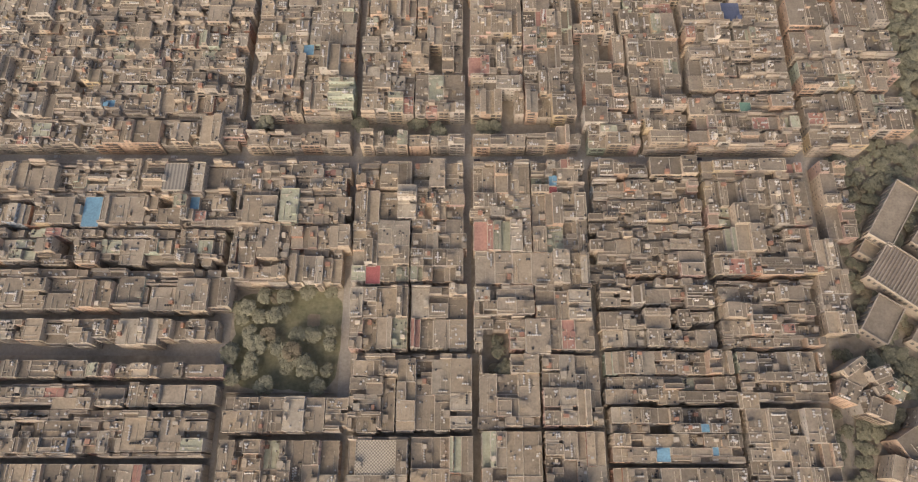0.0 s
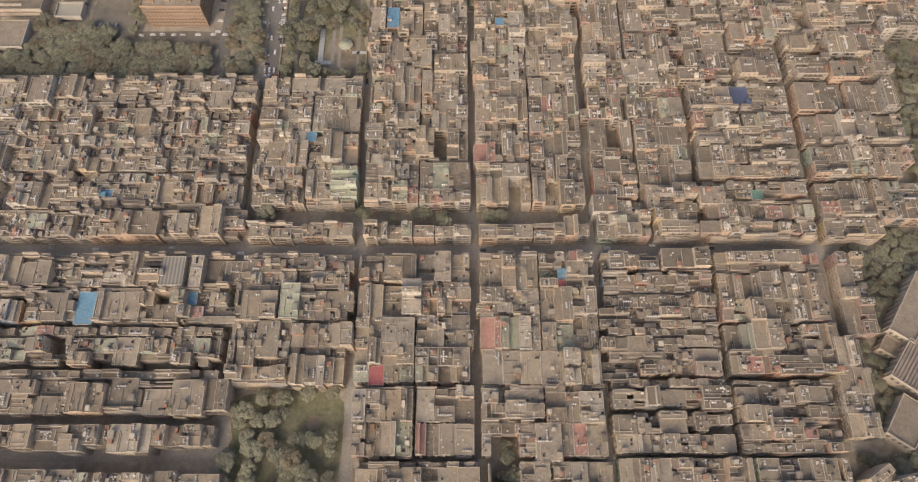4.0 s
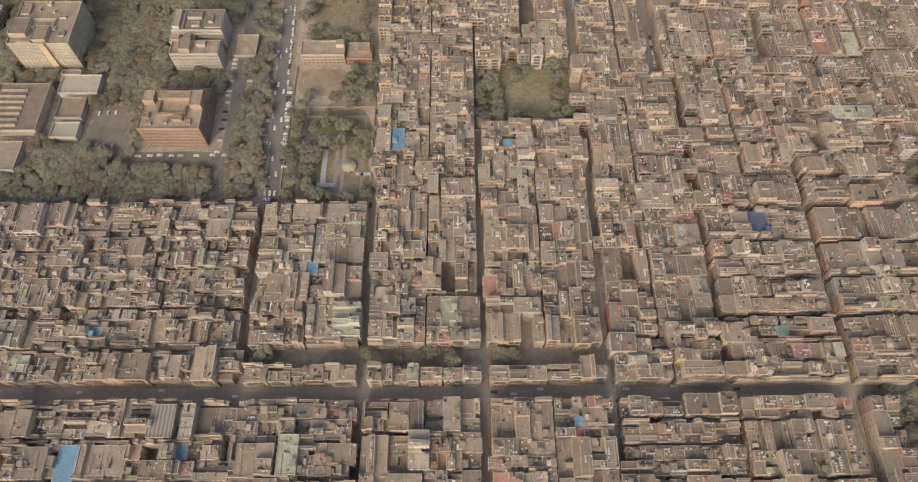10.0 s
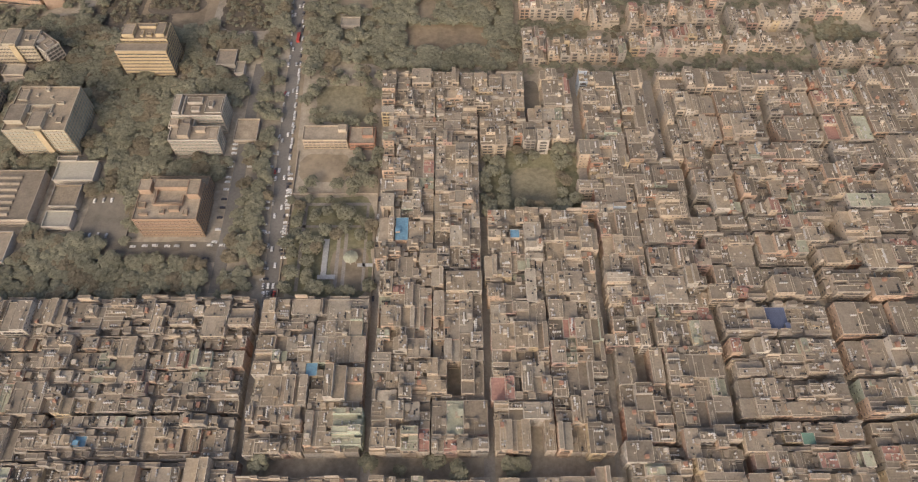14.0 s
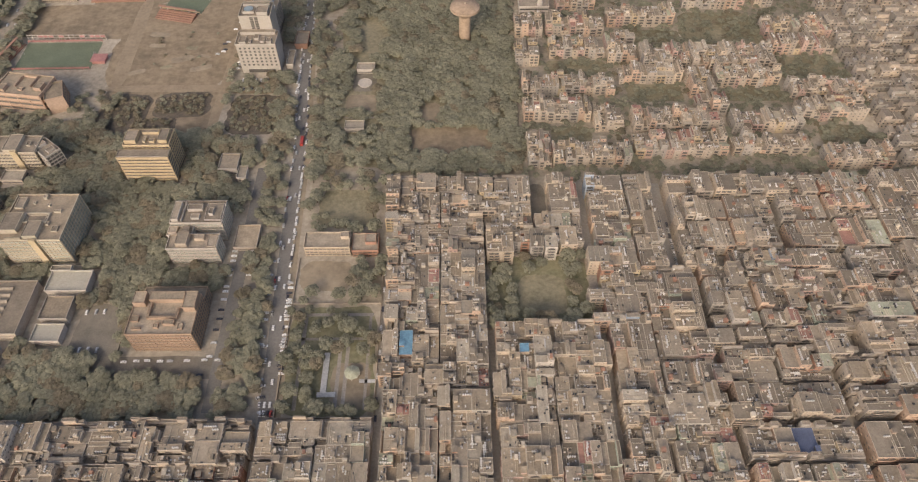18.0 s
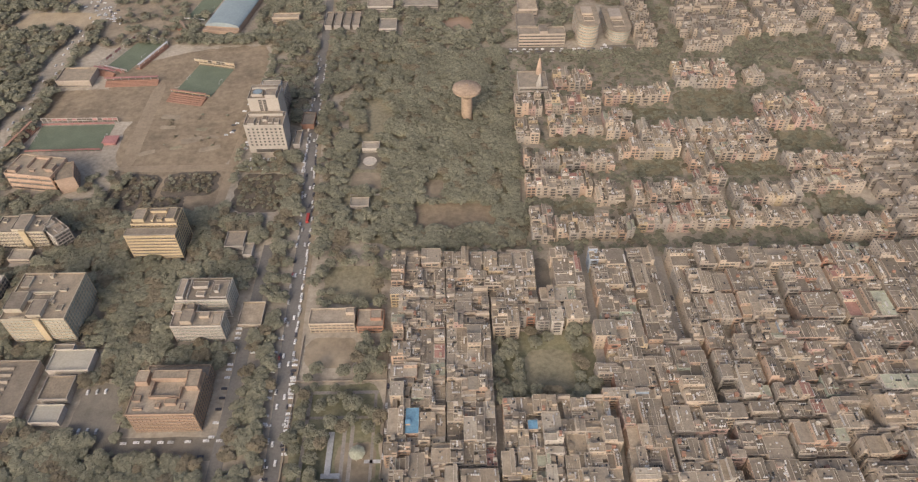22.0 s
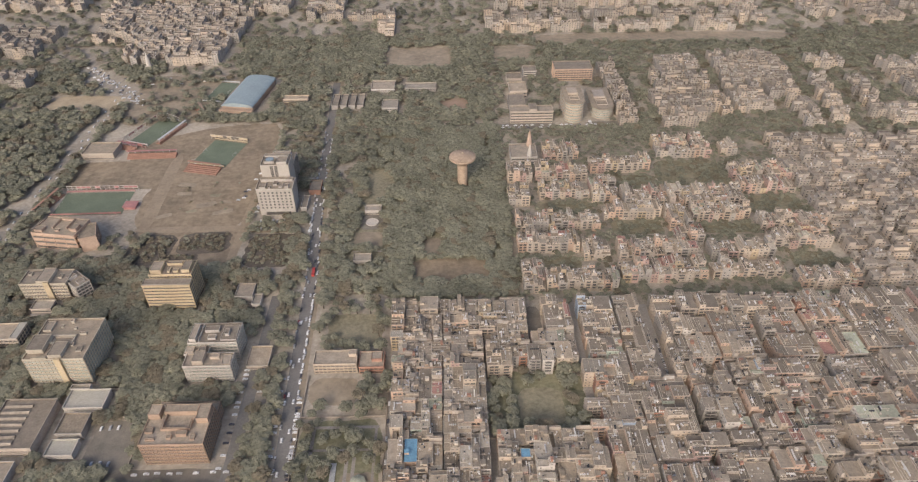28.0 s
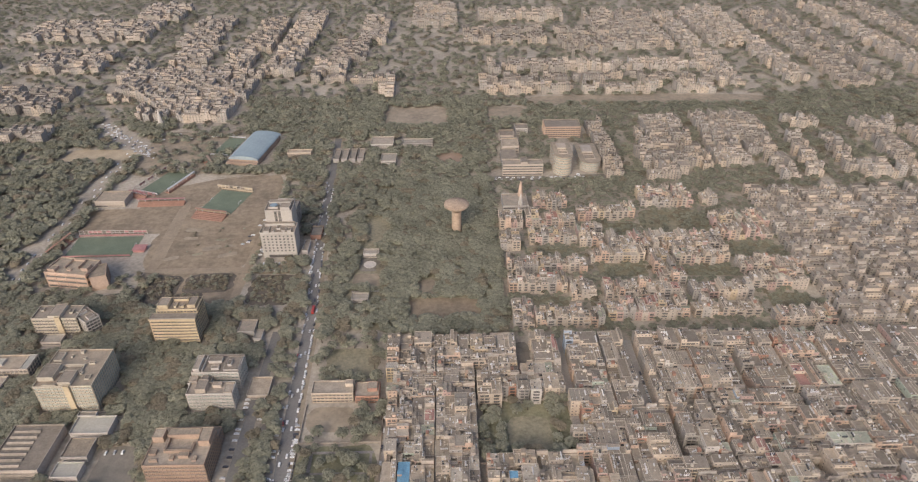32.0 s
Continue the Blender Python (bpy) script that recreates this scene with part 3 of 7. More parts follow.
lot(38.9, 53.1, 77.2, 97.5, 15, "white", "roof_grey")
lot(64.8, 77.9, 97.4, 115.1, 16, "cream", "roof_pale")
lot(43.9, 56.6, 119.2, 139.3, 13, "beige", "roof_grey")
lot(56.8, 66.4, 119.3, 139.7, 14, "beige", "roof_pale")
lot(31.6, 38.7, 139.7, 159.6, 14, "white", "roof_pale")
lot(-132.8, -122.8, 129.7, 144.7, 14, "peach", "roof_tan")
lot(-122.5, -109.7, 134.7, 156.7, 16, "cream", "roof_grey")
lot(-134.0, -112.9, 158.3, 175.6, 14, "beige", "roof_tan")
lot(-111.2, -99.6, 158.3, 180.4, 16, "mint", "roof_moss")
lot(-61.1, -49.8, 158.9, 180.4, 13, "cream", "roof_tan")
lot(-50.0, -38.8, 182.9, 199.3, 13, "cream", "roof_tan")
lot(-62.1, -50.9, 189.8, 199.2, 13, "cream", "roof_grey")
lot(-228.8, -205.7, 45.2, 51.6, 12, "beige", "roof_tan")
lot(-225.4, -212.5, 82.0, 96.9, 14, "grey", "roof_tan")
lot(-197.8, -174.3, 81.5, 96.6, 14, "beige", "roof_pale")
lot(239.2, 250.7, 228.9, 237.6, 14, "orange", "roof_grey")
lot(253.9, 265.3, 214.0, 225.1, 13, "ochre", "roof_tan")
lot(5.9, 20.2, 265.4, 280.3, 13, "pink", "roof_red")
lot(-86.6, -69.5, 239.1, 259.7, 14, "mint", "roof_moss")
lot(-93.2, -80.6, 265.3, 285.8, 18, "white", "roof_tan")
lot(-38.1, -26.4, 161.0, 182.0, 14, "white", "roof_pale")
lot(-186.3, -171.6, 178.9, 197.6, 17, "white", "roof_stripe")
lot(256.1, 264.8, 266.0, 284.5, 19, "white", "roof_pale")
lot(166.2, 176.1, 399.8, 422.3, 19, "white", "roof_pale")
lot(-106.7, -99.5, 281.6, 290.1, 12, "ochre", "blue_sheet")
lot(22.2, 28.7, 378.0, 384.8, 15, "cream", "blue_sheet")
lot(-46.9, -36.7, 377.2, 393.2, 13, "cream", "roof_tan")
lot(-67.6, -57.1, 377.2, 396.8, 13, "cream", "roof_grey")
lot(-56.3, -47.3, 378.2, 396.7, 13, "peach", "blue_sheet")
lot(183.0, 196.2, 310.6, 326.6, 11, "grey", "roof_navy")
lot(185.2, 192.9, 238.6, 245.7, 12, "grey", "roof_green")
lot(61.1, 70.4, 233.4, 251.5, 17, "ochre", "roof_grey")
lot(-56.5, -34.4, 10.8, 29.2, 12, "cream", "roof_check")
lot(102.5, 127.7, 16.5, 32.8, 12, "beige", "roof_pale")
lot(-56.2, -47.3, 119.1, 131.0, 11, "cream", "roof_crimson")
lot(-153.4, -139.6, 218.1, 232.0, 12, "pink", "roof_grey")
lot(-229.7, -193.5, 212.2, 228.3, 17, "peach", "roof_tan")
lot(-234.3, -223.0, 155.2, 175.7, 13, "white", "blue_sheet")

lot(56.6, 61.8, 184.0, 190.9, 12, "grey", "blue_sheet")
lot(56.3, 61.8, 178.5, 183.6, 12, "grey", "roof_crimson")
lot(-136.4, -123.2, 211.4, 219.8, 13, "cream", "roof_grey")
lot(-122.6, -109.4, 211.5, 217.8, 12, "beige", "roof_tan")
lot(-102.6, -90.1, 212.3, 220.8, 13, "peach", "roof_tan")
lot(-85.6, -70.5, 211.5, 220.8, 13, "beige", "roof_grey")
lot(-63.6, -55.3, 211.1, 221.6, 14, "cream", "roof_tan")
lot(-40.2, -33.4, 211.1, 221.7, 14, "cream", "roof_moss")
lot(-32.7, -19.5, 211.7, 220.1, 13, "peach", "roof_tan")
lot(-18.8, -13.9, 212.2, 219.8, 12, "beige", "roof_grey")
lot(-7.1, 3.5, 212.0, 221.2, 15, "white", "roof_grey")
lot(8.8, 20.1, 211.4, 221.1, 13, "peach", "roof_tan")
lot(30.7, 42.7, 211.9, 221.1, 13, "cream", "roof_grey")
lot(43.6, 56.1, 212.4, 221.7, 12, "beige", "roof_grey")
lot(62.9, 71.2, 213.2, 226.8, 13, "peach", "roof_tan")

lot(-297.7, -281.5, 309.0, 329.2, 18, "white", "roof_grey")
lot(-281.5, -263.1, 315.1, 332.5, 14, "beige", "roof_tan")
lot(-269.1, -251.1, 286.4, 306.9, 15, "cream", "roof_grey")
lot(-257.7, -239.3, 308.5, 320.8, 13, "beige", "roof_grey")
lot(-238.4, -220.0, 313.5, 328.4, 13, "grey", "roof_tan")
lot(-206.6, -199.3, 308.6, 329.4, 15, "beige", "roof_tan")
lot(-195.3, -181.0, 308.7, 332.1, 13, "beige", "roof_grey")
lot(-174.3, -159.2, 306.5, 331.3, 14, "cream", "roof_grey")
lot(-278.2, -258.7, 258.0, 277.6, 16, "beige", "roof_grey")
lot(-250.8, -240.3, 257.5, 267.5, 14, "ochre", "roof_tan")
lot(-228.4, -214.6, 260.0, 270.5, 13, "white", "roof_grey")
lot(-223.0, -212.6, 284.6, 307.1, 13, "beige", "roof_tan")
lot(-279.0, -267.5, 232.3, 249.9, 13, "cream", "roof_grey")
lot(-185.4, -174.1, 213.2, 227.1, 15, "cream", "roof_grey")
lot(-167.1, -153.5, 211.6, 232.1, 14, "cream", "roof_tan")
lot(-211.4, -188.2, 236.6, 250.7, 12, "cream", "roof_tan")
lot(-234.8, -227.9, 238.9, 245.9, 11, "grey", "blue_sheet")

lot(-289.3, -274.5, 181.9, 198.9, 12, "beige", "roof_tan")
lot(-271.9, -253.5, 179.6, 194.9, 12, "cream", "roof_grey")
lot(-235.2, -222.2, 179.3, 191.4, 11, "cream", "roof_pale")
lot(-210.5, -206.5, 179.7, 188.9, 12, "white", "roof_pale")
lot(-207.2, -198.7, 179.7, 201.2, 12, "beige", "roof_tan")
lot(-168.0, -160.6, 178.2, 198.3, 14, "beige", "roof_pale")
lot(-162.1, -138.6, 181.6, 197.1, 8, "grey", "roof_dark")
lot(-217.9, -195.8, 159.0, 175.3, 13, "cream", "roof_grey")
lot(-185.7, -171.3, 155.6, 166.3, 14, "cream", "roof_tan")
lot(-168.2, -162.3, 167.2, 175.8, 12, "beige", "blue_sheet")
lot(-157.3, -137.5, 156.0, 166.8, 13, "beige", "roof_grey")
lot(-261.7, -253.1, 156.5, 170.0, 14, "ochre", "roof_tan")
lot(-252.8, -238.7, 156.6, 174.0, 14, "beige", "roof_grey")

lot(-271.2, -257.0, 133.2, 146.6, 13, "grey", "roof_moss")
lot(-252.9, -237.1, 130.6, 134.2, 11, "cream", "roof_tan")
lot(-230.5, -218.2, 130.1, 137.8, 14, "peach", "roof_tan")
lot(-206.0, -191.8, 130.8, 147.1, 12, "beige", "roof_grey")
lot(-169.9, -159.3, 130.6, 148.4, 14, "cream", "roof_tan")
lot(-155.6, -149.7, 130.1, 136.8, 12, "grey", "roof_grey")
lot(-272.0, -260.3, 106.6, 122.2, 13, "beige", "roof_grey")
lot(-259.1, -245.6, 103.2, 121.6, 13, "beige", "roof_tan")
lot(-245.0, -230.2, 103.2, 122.3, 13, "beige", "roof_grey")
lot(-225.9, -205.3, 103.0, 119.6, 14, "peach", "roof_tan")
lot(-203.4, -187.8, 107.1, 123.1, 12, "mint", "roof_grey")
lot(-183.4, -168.6, 102.2, 116.6, 12, "cream", "roof_grey")
lot(-167.1, -148.5, 101.8, 121.5, 14, "cream", "roof_grey")
lot(-148.7, -135.6, 104.4, 122.1, 12, "beige", "roof_dark")

lot(-252.0, -241.9, 83.8, 96.7, 14, "cream", "roof_tan")
lot(-242.1, -229.5, 83.2, 94.1, 10, "grey", "roof_dark")
lot(-213.9, -204.4, 85.7, 96.6, 15, "white", "roof_dark")
lot(-158.0, -147.8, 85.2, 97.1, 13, "beige", "roof_tan")
lot(-260.9, -247.6, 63.2, 73.1, 10, "beige", "roof_grey")
lot(-245.3, -230.3, 63.1, 72.9, 11, "beige", "roof_grey")
lot(-228.1, -213.1, 63.0, 72.8, 12, "grey", "roof_grey")
lot(-186.8, -176.9, 63.3, 71.1, 11, "cream", "roof_pale")
lot(-172.4, -158.4, 63.4, 72.3, 10, "beige", "roof_grey")
lot(-155.2, -134.5, 63.4, 70.5, 11, "pink", "roof_tan")
lot(-203.4, -188.7, 46.8, 57.2, 12, "beige", "roof_grey")
lot(-186.8, -181.6, 46.7, 60.4, 13, "cream", "roof_tan")
lot(-181.3, -174.4, 46.8, 58.9, 12, "beige", "roof_tan")
lot(-173.9, -154.5, 48.4, 58.9, 12, "grey", "roof_grey")
lot(-153.9, -137.5, 48.5, 59.0, 12, "beige", "roof_grey")
lot(-230.6, -211.3, 29.7, 38.9, 12, "beige", "roof_tan")
lot(-199.8, -193.4, 21.8, 33.6, 13, "cream", "roof_pale")
lot(-186.6, -173.8, 22.5, 40.8, 12, "beige", "roof_tan")
lot(-165.8, -152.3, 22.6, 40.9, 12, "beige", "roof_grey")

lot(-130.9, -116.9, 44.8, 52.0, 12, "beige", "roof_grey")
lot(-112.1, -105.6, 32.9, 52.6, 13, "peach", "roof_tan")
lot(-97.3, -86.0, 33.5, 52.5, 14, "white", "roof_pale")
lot(-85.7, -75.0, 33.7, 52.1, 12, "beige", "roof_grey")
lot(-74.5, -62.1, 36.8, 52.1, 12, "beige", "roof_tan")
lot(-59.1, -46.1, 44.3, 53.8, 12, "beige", "roof_pale")
lot(-56.8, -45.5, 33.1, 41.8, 12, "beige", "roof_tan")
lot(-43.0, -36.1, 33.9, 63.7, 10, "grey", "roof_dark")
lot(-60.3, -48.6, 64.7, 73.3, 12, "beige", "roof_tan")
lot(-48.7, -36.6, 98.4, 116.3, 12, "beige", "roof_tan")
lot(-28.0, -17.7, 98.4, 116.3, 12, "cream", "roof_pale")
lot(-5.7, 4.7, 112.0, 118.3, 14, "cream", "roof_pale")
lot(-5.5, 4.7, 80.6, 97.5, 13, "white", "roof_tan")
lot(9.9, 18.5, 108.5, 116.6, 14, "white", "roof_pale")
lot(22.6, 34.0, 100.4, 116.2, 13, "beige", "roof_grey")
lot(10.0, 21.7, 119.7, 140.2, 12, "beige", "roof_grey")
lot(-5.9, 4.8, 140.6, 151.8, 13, "peach", "roof_tan")
lot(-100.0, -93.0, 118.8, 136.3, 14, "cream", "roof_tan")
lot(-86.0, -81.5, 118.2, 135.6, 14, "cream", "roof_pale")
lot(-78.8, -66.3, 141.2, 155.1, 14, "cream", "roof_grey")
lot(11.0, 25.8, 35.1, 41.9, 13, "beige", "roof_grey")
lot(-21.3, -16.0, 129.8, 140.8, 12, "blue", "roof_grey")
lot(-34.8, -24.3, 34.1, 74.0, 12, "grey", "roof_tan")
lot(-13.4, -4.6, 34.2, 54.0, 11, "grey", "roof_grey")

lot(80.4, 98.4, 152.9, 165.5, 13, "beige", "roof_grey")
lot(116.7, 134.7, 153.3, 166.0, 12, "cream", "roof_tan")
lot(79.7, 95.4, 140.4, 147.1, 11, "cream", "roof_dark")
lot(95.8, 110.1, 138.2, 147.9, 12, "beige", "roof_tan")
lot(111.4, 124.2, 138.2, 146.8, 12, "beige", "roof_grey")
lot(129.5, 145.6, 142.0, 148.8, 12, "beige", "roof_tan")
lot(79.0, 100.2, 122.9, 133.9, 9, "grey", "roof_dark")
lot(100.9, 109.7, 124.8, 134.2, 14, "peach", "roof_tan")
lot(133.4, 147.8, 124.3, 140.5, 12, "pink", "roof_tan")
lot(84.1, 96.1, 106.1, 116.4, 13, "beige", "roof_pale")
lot(102.9, 109.5, 107.3, 117.9, 14, "white", "roof_grey")
lot(110.6, 125.8, 107.5, 116.7, 12, "grey", "roof_grey")
lot(83.2, 96.2, 91.8, 102.5, 12, "cream", "roof_grey")
lot(96.7, 103.9, 92.3, 104.0, 13, "beige", "roof_pale")
lot(109.0, 124.3, 92.6, 104.3, 12, "beige", "roof_tan")
lot(129.2, 136.4, 93.8, 104.1, 13, "beige", "roof_tan")
lot(156.7, 168.7, 98.4, 107.4, 14, "cream", "roof_grey")
lot(154.4, 171.4, 88.9, 97.5, 12, "beige", "roof_tan")
lot(191.8, 207.6, 125.4, 132.6, 14, "cream", "roof_pale")
lot(188.8, 204.3, 109.1, 117.9, 15, "cream", "roof_tan")
lot(171.3, 188.3, 95.0, 100.5, 14, "white", "roof_grey")
lot(169.6, 183.1, 81.7, 87.0, 13, "peach", "roof_tan")
lot(112.5, 124.3, 49.0, 57.3, 13, "cream", "roof_pale")
lot(127.6, 150.5, 50.1, 56.5, 12, "beige", "roof_grey")
lot(83.3, 101.3, 49.4, 57.3, 12, "beige", "roof_tan")
lot(158.0, 169.5, 46.9, 55.8, 13, "beige", "roof_pale")
lot(169.5, 190.9, 61.8, 67.0, 14, "cream", "roof_grey")

lot(-139.6, -121.9, 314.3, 332.2, 13, "beige", "roof_tan")
lot(-138.2, -120.0, 297.7, 307.4, 13, "peach", "roof_tan")
lot(-95.0, -82.7, 318.8, 329.7, 15, "white", "roof_pale")
lot(-81.7, -73.9, 307.6, 325.4, 13, "mint", "roof_grey")
lot(-111.1, -104.9, 247.2, 254.3, 14, "peach", "roof_grey")
lot(-137.4, -130.9, 234.2, 243.8, 12, "white", "roof_tan")
lot(-123.6, -117.7, 251.3, 263.0, 13, "beige", "roof_grey")
lot(-67.0, -55.0, 284.3, 296.7, 12, "grey", "roof_pale")
lot(-45.2, -30.7, 293.2, 305.7, 13, "beige", "roof_grey")
lot(-61.8, -50.4, 265.1, 272.4, 13, "cream", "roof_pale")
lot(-49.5, -41.7, 266.7, 274.1, 14, "white", "roof_grey")
lot(-32.5, -20.6, 270.0, 290.6, 14, "cream", "roof_tan")
lot(-10.5, 3.5, 245.4, 265.7, 13, "pink", "roof_tan")
lot(-6.5, 3.5, 235.6, 242.6, 14, "white", "roof_grey")
lot(-46.9, -36.9, 235.5, 249.1, 14, "cream", "roof_moss")
lot(-64.5, -56.4, 238.2, 254.1, 13, "cream", "roof_tan")
lot(7.1, 19.3, 267.4, 276.6, 14, "peach", "roof_tan")
lot(24.6, 40.2, 253.8, 263.7, 14, "white", "roof_pale")
lot(24.9, 31.2, 270.4, 290.0, 15, "cream", "roof_pale")
lot(7.3, 21.8, 298.2, 315.7, 13, "pink", "roof_tan")
lot(-134.4, -119.6, 188.4, 197.0, 11, "cream", "roof_grey")
lot(-106.5, -93.5, 190.1, 198.6, 12, "beige", "roof_grey")
lot(-78.3, -68.7, 189.3, 196.2, 13, "cream", "roof_grey")
lot(-84.1, -67.4, 163.9, 176.0, 13, "beige", "roof_tan")
lot(-6.1, 3.4, 170.8, 178.7, 12, "pink", "roof_tan")
lot(22.6, 30.6, 177.9, 198.0, 14, "peach", "roof_tan")
lot(6.7, 19.7, 162.6, 168.4, 13, "cream", "roof_grey")

lot(44.4, 62.9, 318.6, 331.6, 12, "beige", "roof_grey")
lot(100.2, 105.9, 299.3, 319.4, 15, "white", "roof_dark")
lot(110.5, 117.0, 300.1, 317.7, 14, "beige", "roof_tan")
lot(78.8, 86.5, 300.3, 308.5, 13, "pink", "roof_tan")
lot(130.9, 145.3, 279.5, 294.2, 13, "beige", "roof_grey")
lot(156.5, 172.9, 279.6, 289.5, 13, "beige", "roof_tan")
lot(174.6, 183.4, 279.7, 291.9, 13, "cream", "roof_grey")
lot(184.8, 199.2, 279.7, 294.3, 13, "beige", "roof_grey")
lot(182.8, 200.4, 254.9, 263.9, 13, "peach", "roof_tan")
lot(153.7, 171.7, 254.8, 266.1, 13, "cream", "roof_tan")
lot(205.3, 219.4, 266.9, 274.2, 15, "white", "roof_tan")
lot(81.5, 97.1, 228.5, 240.6, 14, "white", "roof_grey")
lot(133.9, 140.1, 236.0, 249.6, 14, "peach", "roof_tan")
lot(116.2, 124.3, 230.3, 247.4, 14, "orange", "roof_tan")
lot(150.6, 166.4, 234.2, 246.9, 15, "cream", "roof_grey")
lot(205.5, 219.4, 241.0, 249.9, 14, "orange", "roof_tan")
lot(123.5, 146.5, 214.1, 222.9, 15, "cream", "roof_grey")
lot(167.0, 174.9, 214.1, 225.2, 15, "white", "roof_pale")
lot(95.4, 110.8, 212.4, 221.2, 14, "cream", "roof_pale")
lot(182.7, 194.0, 215.2, 222.0, 13, "peach", "roof_tan")
lot(107.1, 118.6, 190.7, 199.2, 12, "grey", "roof_grey")
lot(127.4, 135.2, 193.5, 203.3, 14, "peach", "roof_tan")
lot(190.4, 207.5, 194.1, 202.6, 14, "cream", "roof_grey")
lot(122.4, 135.6, 180.2, 186.6, 13, "cream", "roof_grey")
lot(88.8, 97.7, 190.5, 201.9, 15, "white", "roof_grey")
lot(148.3, 165.6, 213.8, 222.2, 14, "peach", "roof_grey")
lot(58.4, 74.9, 186.0, 194.9, 14, "cream", "roof_grey")

lot(-72.3, -61.1, 521.1, 535.4, 15, "cream", "roof_grey")
lot(-60.2, -50.0, 518.0, 532.2, 13, "beige", "roof_grey")
lot(-48.7, -33.7, 522.1, 537.7, 14, "cream", "roof_grey")
lot(-31.4, -24.4, 520.5, 537.4, 13, "beige", "roof_tan")
lot(-17.3, -11.7, 522.6, 536.8, 16, "cream", "roof_tan")
lot(-10.8, -2.0, 517.9, 533.4, 13, "grey", "roof_grey")
lot(-71.5, -61.4, 504.6, 518.4, 14, "peach", "roof_tan")
lot(-71.5, -61.6, 491.4, 498.7, 15, "ochre", "roof_check")
lot(-69.6, -59.8, 467.4, 476.7, 13, "cream", "roof_moss")
lot(-67.3, -59.9, 450.1, 461.4, 14, "peach", "roof_tan")
lot(-48.6, -24.0, 474.2, 487.3, 13, "beige", "roof_tan")
lot(-23.2, -10.6, 477.4, 494.1, 12, "cream", "roof_grey")
lot(-17.3, -1.4, 461.5, 470.7, 13, "cream", "roof_grey")
lot(-67.9, -59.3, 435.4, 447.4, 14, "peach", "roof_tan")
lot(-68.0, -58.7, 420.2, 430.8, 13, "beige", "roof_grey")
lot(-67.1, -58.0, 404.0, 415.3, 14, "cream", "roof_pale")
lot(-47.6, -38.1, 431.5, 460.2, 12, "grey", "roof_dark")
lot(-45.1, -38.9, 404.3, 420.7, 15, "white", "roof_pale")
lot(-29.7, -19.4, 400.6, 415.9, 13, "beige", "roof_tan")
lot(-15.2, -2.3, 407.4, 417.8, 14, "peach", "roof_pale")

lot(0.3, 10.6, 517.2, 533.3, 15, "ochre", "roof_tan")
lot(12.0, 22.2, 516.9, 531.0, 14, "beige", "roof_tan")
lot(23.1, 30.1, 509.7, 535.3, 13, "beige", "roof_grey")
lot(33.7, 39.2, 515.1, 534.4, 17, "cream", "roof_pale")
lot(0.0, 12.3, 498.3, 508.8, 14, "cream", "roof_grey")
lot(14.4, 22.6, 485.3, 506.6, 13, "beige", "roof_tan")
lot(54.3, 70.5, 500.3, 528.7, 13, "cream", "roof_grey")
lot(35.9, 45.6, 463.9, 481.4, 14, "grey", "roof_grey")
lot(46.6, 55.4, 463.0, 474.6, 15, "white", "roof_pale")
lot(58.4, 70.9, 467.6, 485.2, 13, "cream", "roof_tan")

lot(83.2, 90.2, 523.1, 534.1, 14, "blue", "roof_grey")
lot(95.5, 111.0, 518.0, 534.1, 14, "cream", "roof_grey")
lot(124.7, 132.6, 519.1, 535.2, 16, "cream", "roof_tan")
lot(143.2, 159.5, 514.7, 530.7, 14, "cream", "roof_tan")
lot(167.2, 181.2, 516.5, 537.2, 14, "beige", "roof_tan")
lot(183.4, 199.8, 517.8, 533.9, 14, "cream", "roof_grey")
lot(221.8, 238.1, 514.4, 531.8, 16, "cream", "roof_tan")
lot(250.4, 262.1, 515.4, 532.7, 15, "beige", "roof_grey")
lot(273.5, 292.0, 501.0, 528.1, 15, "peach", "roof_tan")
lot(85.6, 99.0, 473.3, 488.1, 13, "beige", "roof_grey")
lot(135.6, 151.4, 481.1, 493.1, 14, "cream", "roof_tan")
lot(140.2, 153.4, 450.4, 464.5, 13, "cream", "roof_grey")
lot(162.1, 168.9, 491.2, 509.6, 16, "white", "roof_pale")
lot(194.9, 210.6, 469.2, 489.9, 14, "beige", "roof_tan")
lot(201.5, 212.5, 451.9, 461.5, 13, "blue", "roof_pale")
lot(220.0, 241.8, 445.4, 460.6, 14, "peach", "roof_tan")
lot(204.8, 215.5, 428.4, 443.0, 15, "cream", "roof_pale")
lot(222.2, 241.5, 425.6, 441.9, 13, "pink", "roof_tan")
lot(251.9, 273.4, 427.4, 441.0, 14, "peach", "roof_grey")
lot(221.5, 229.8, 399.1, 414.4, 14, "mint", "roof_grey")
lot(261.6, 290.9, 403.0, 414.3, 14, "white", "roof_moss")
lot(292.7, 311.5, 401.4, 414.2, 14, "peach", "roof_grey")

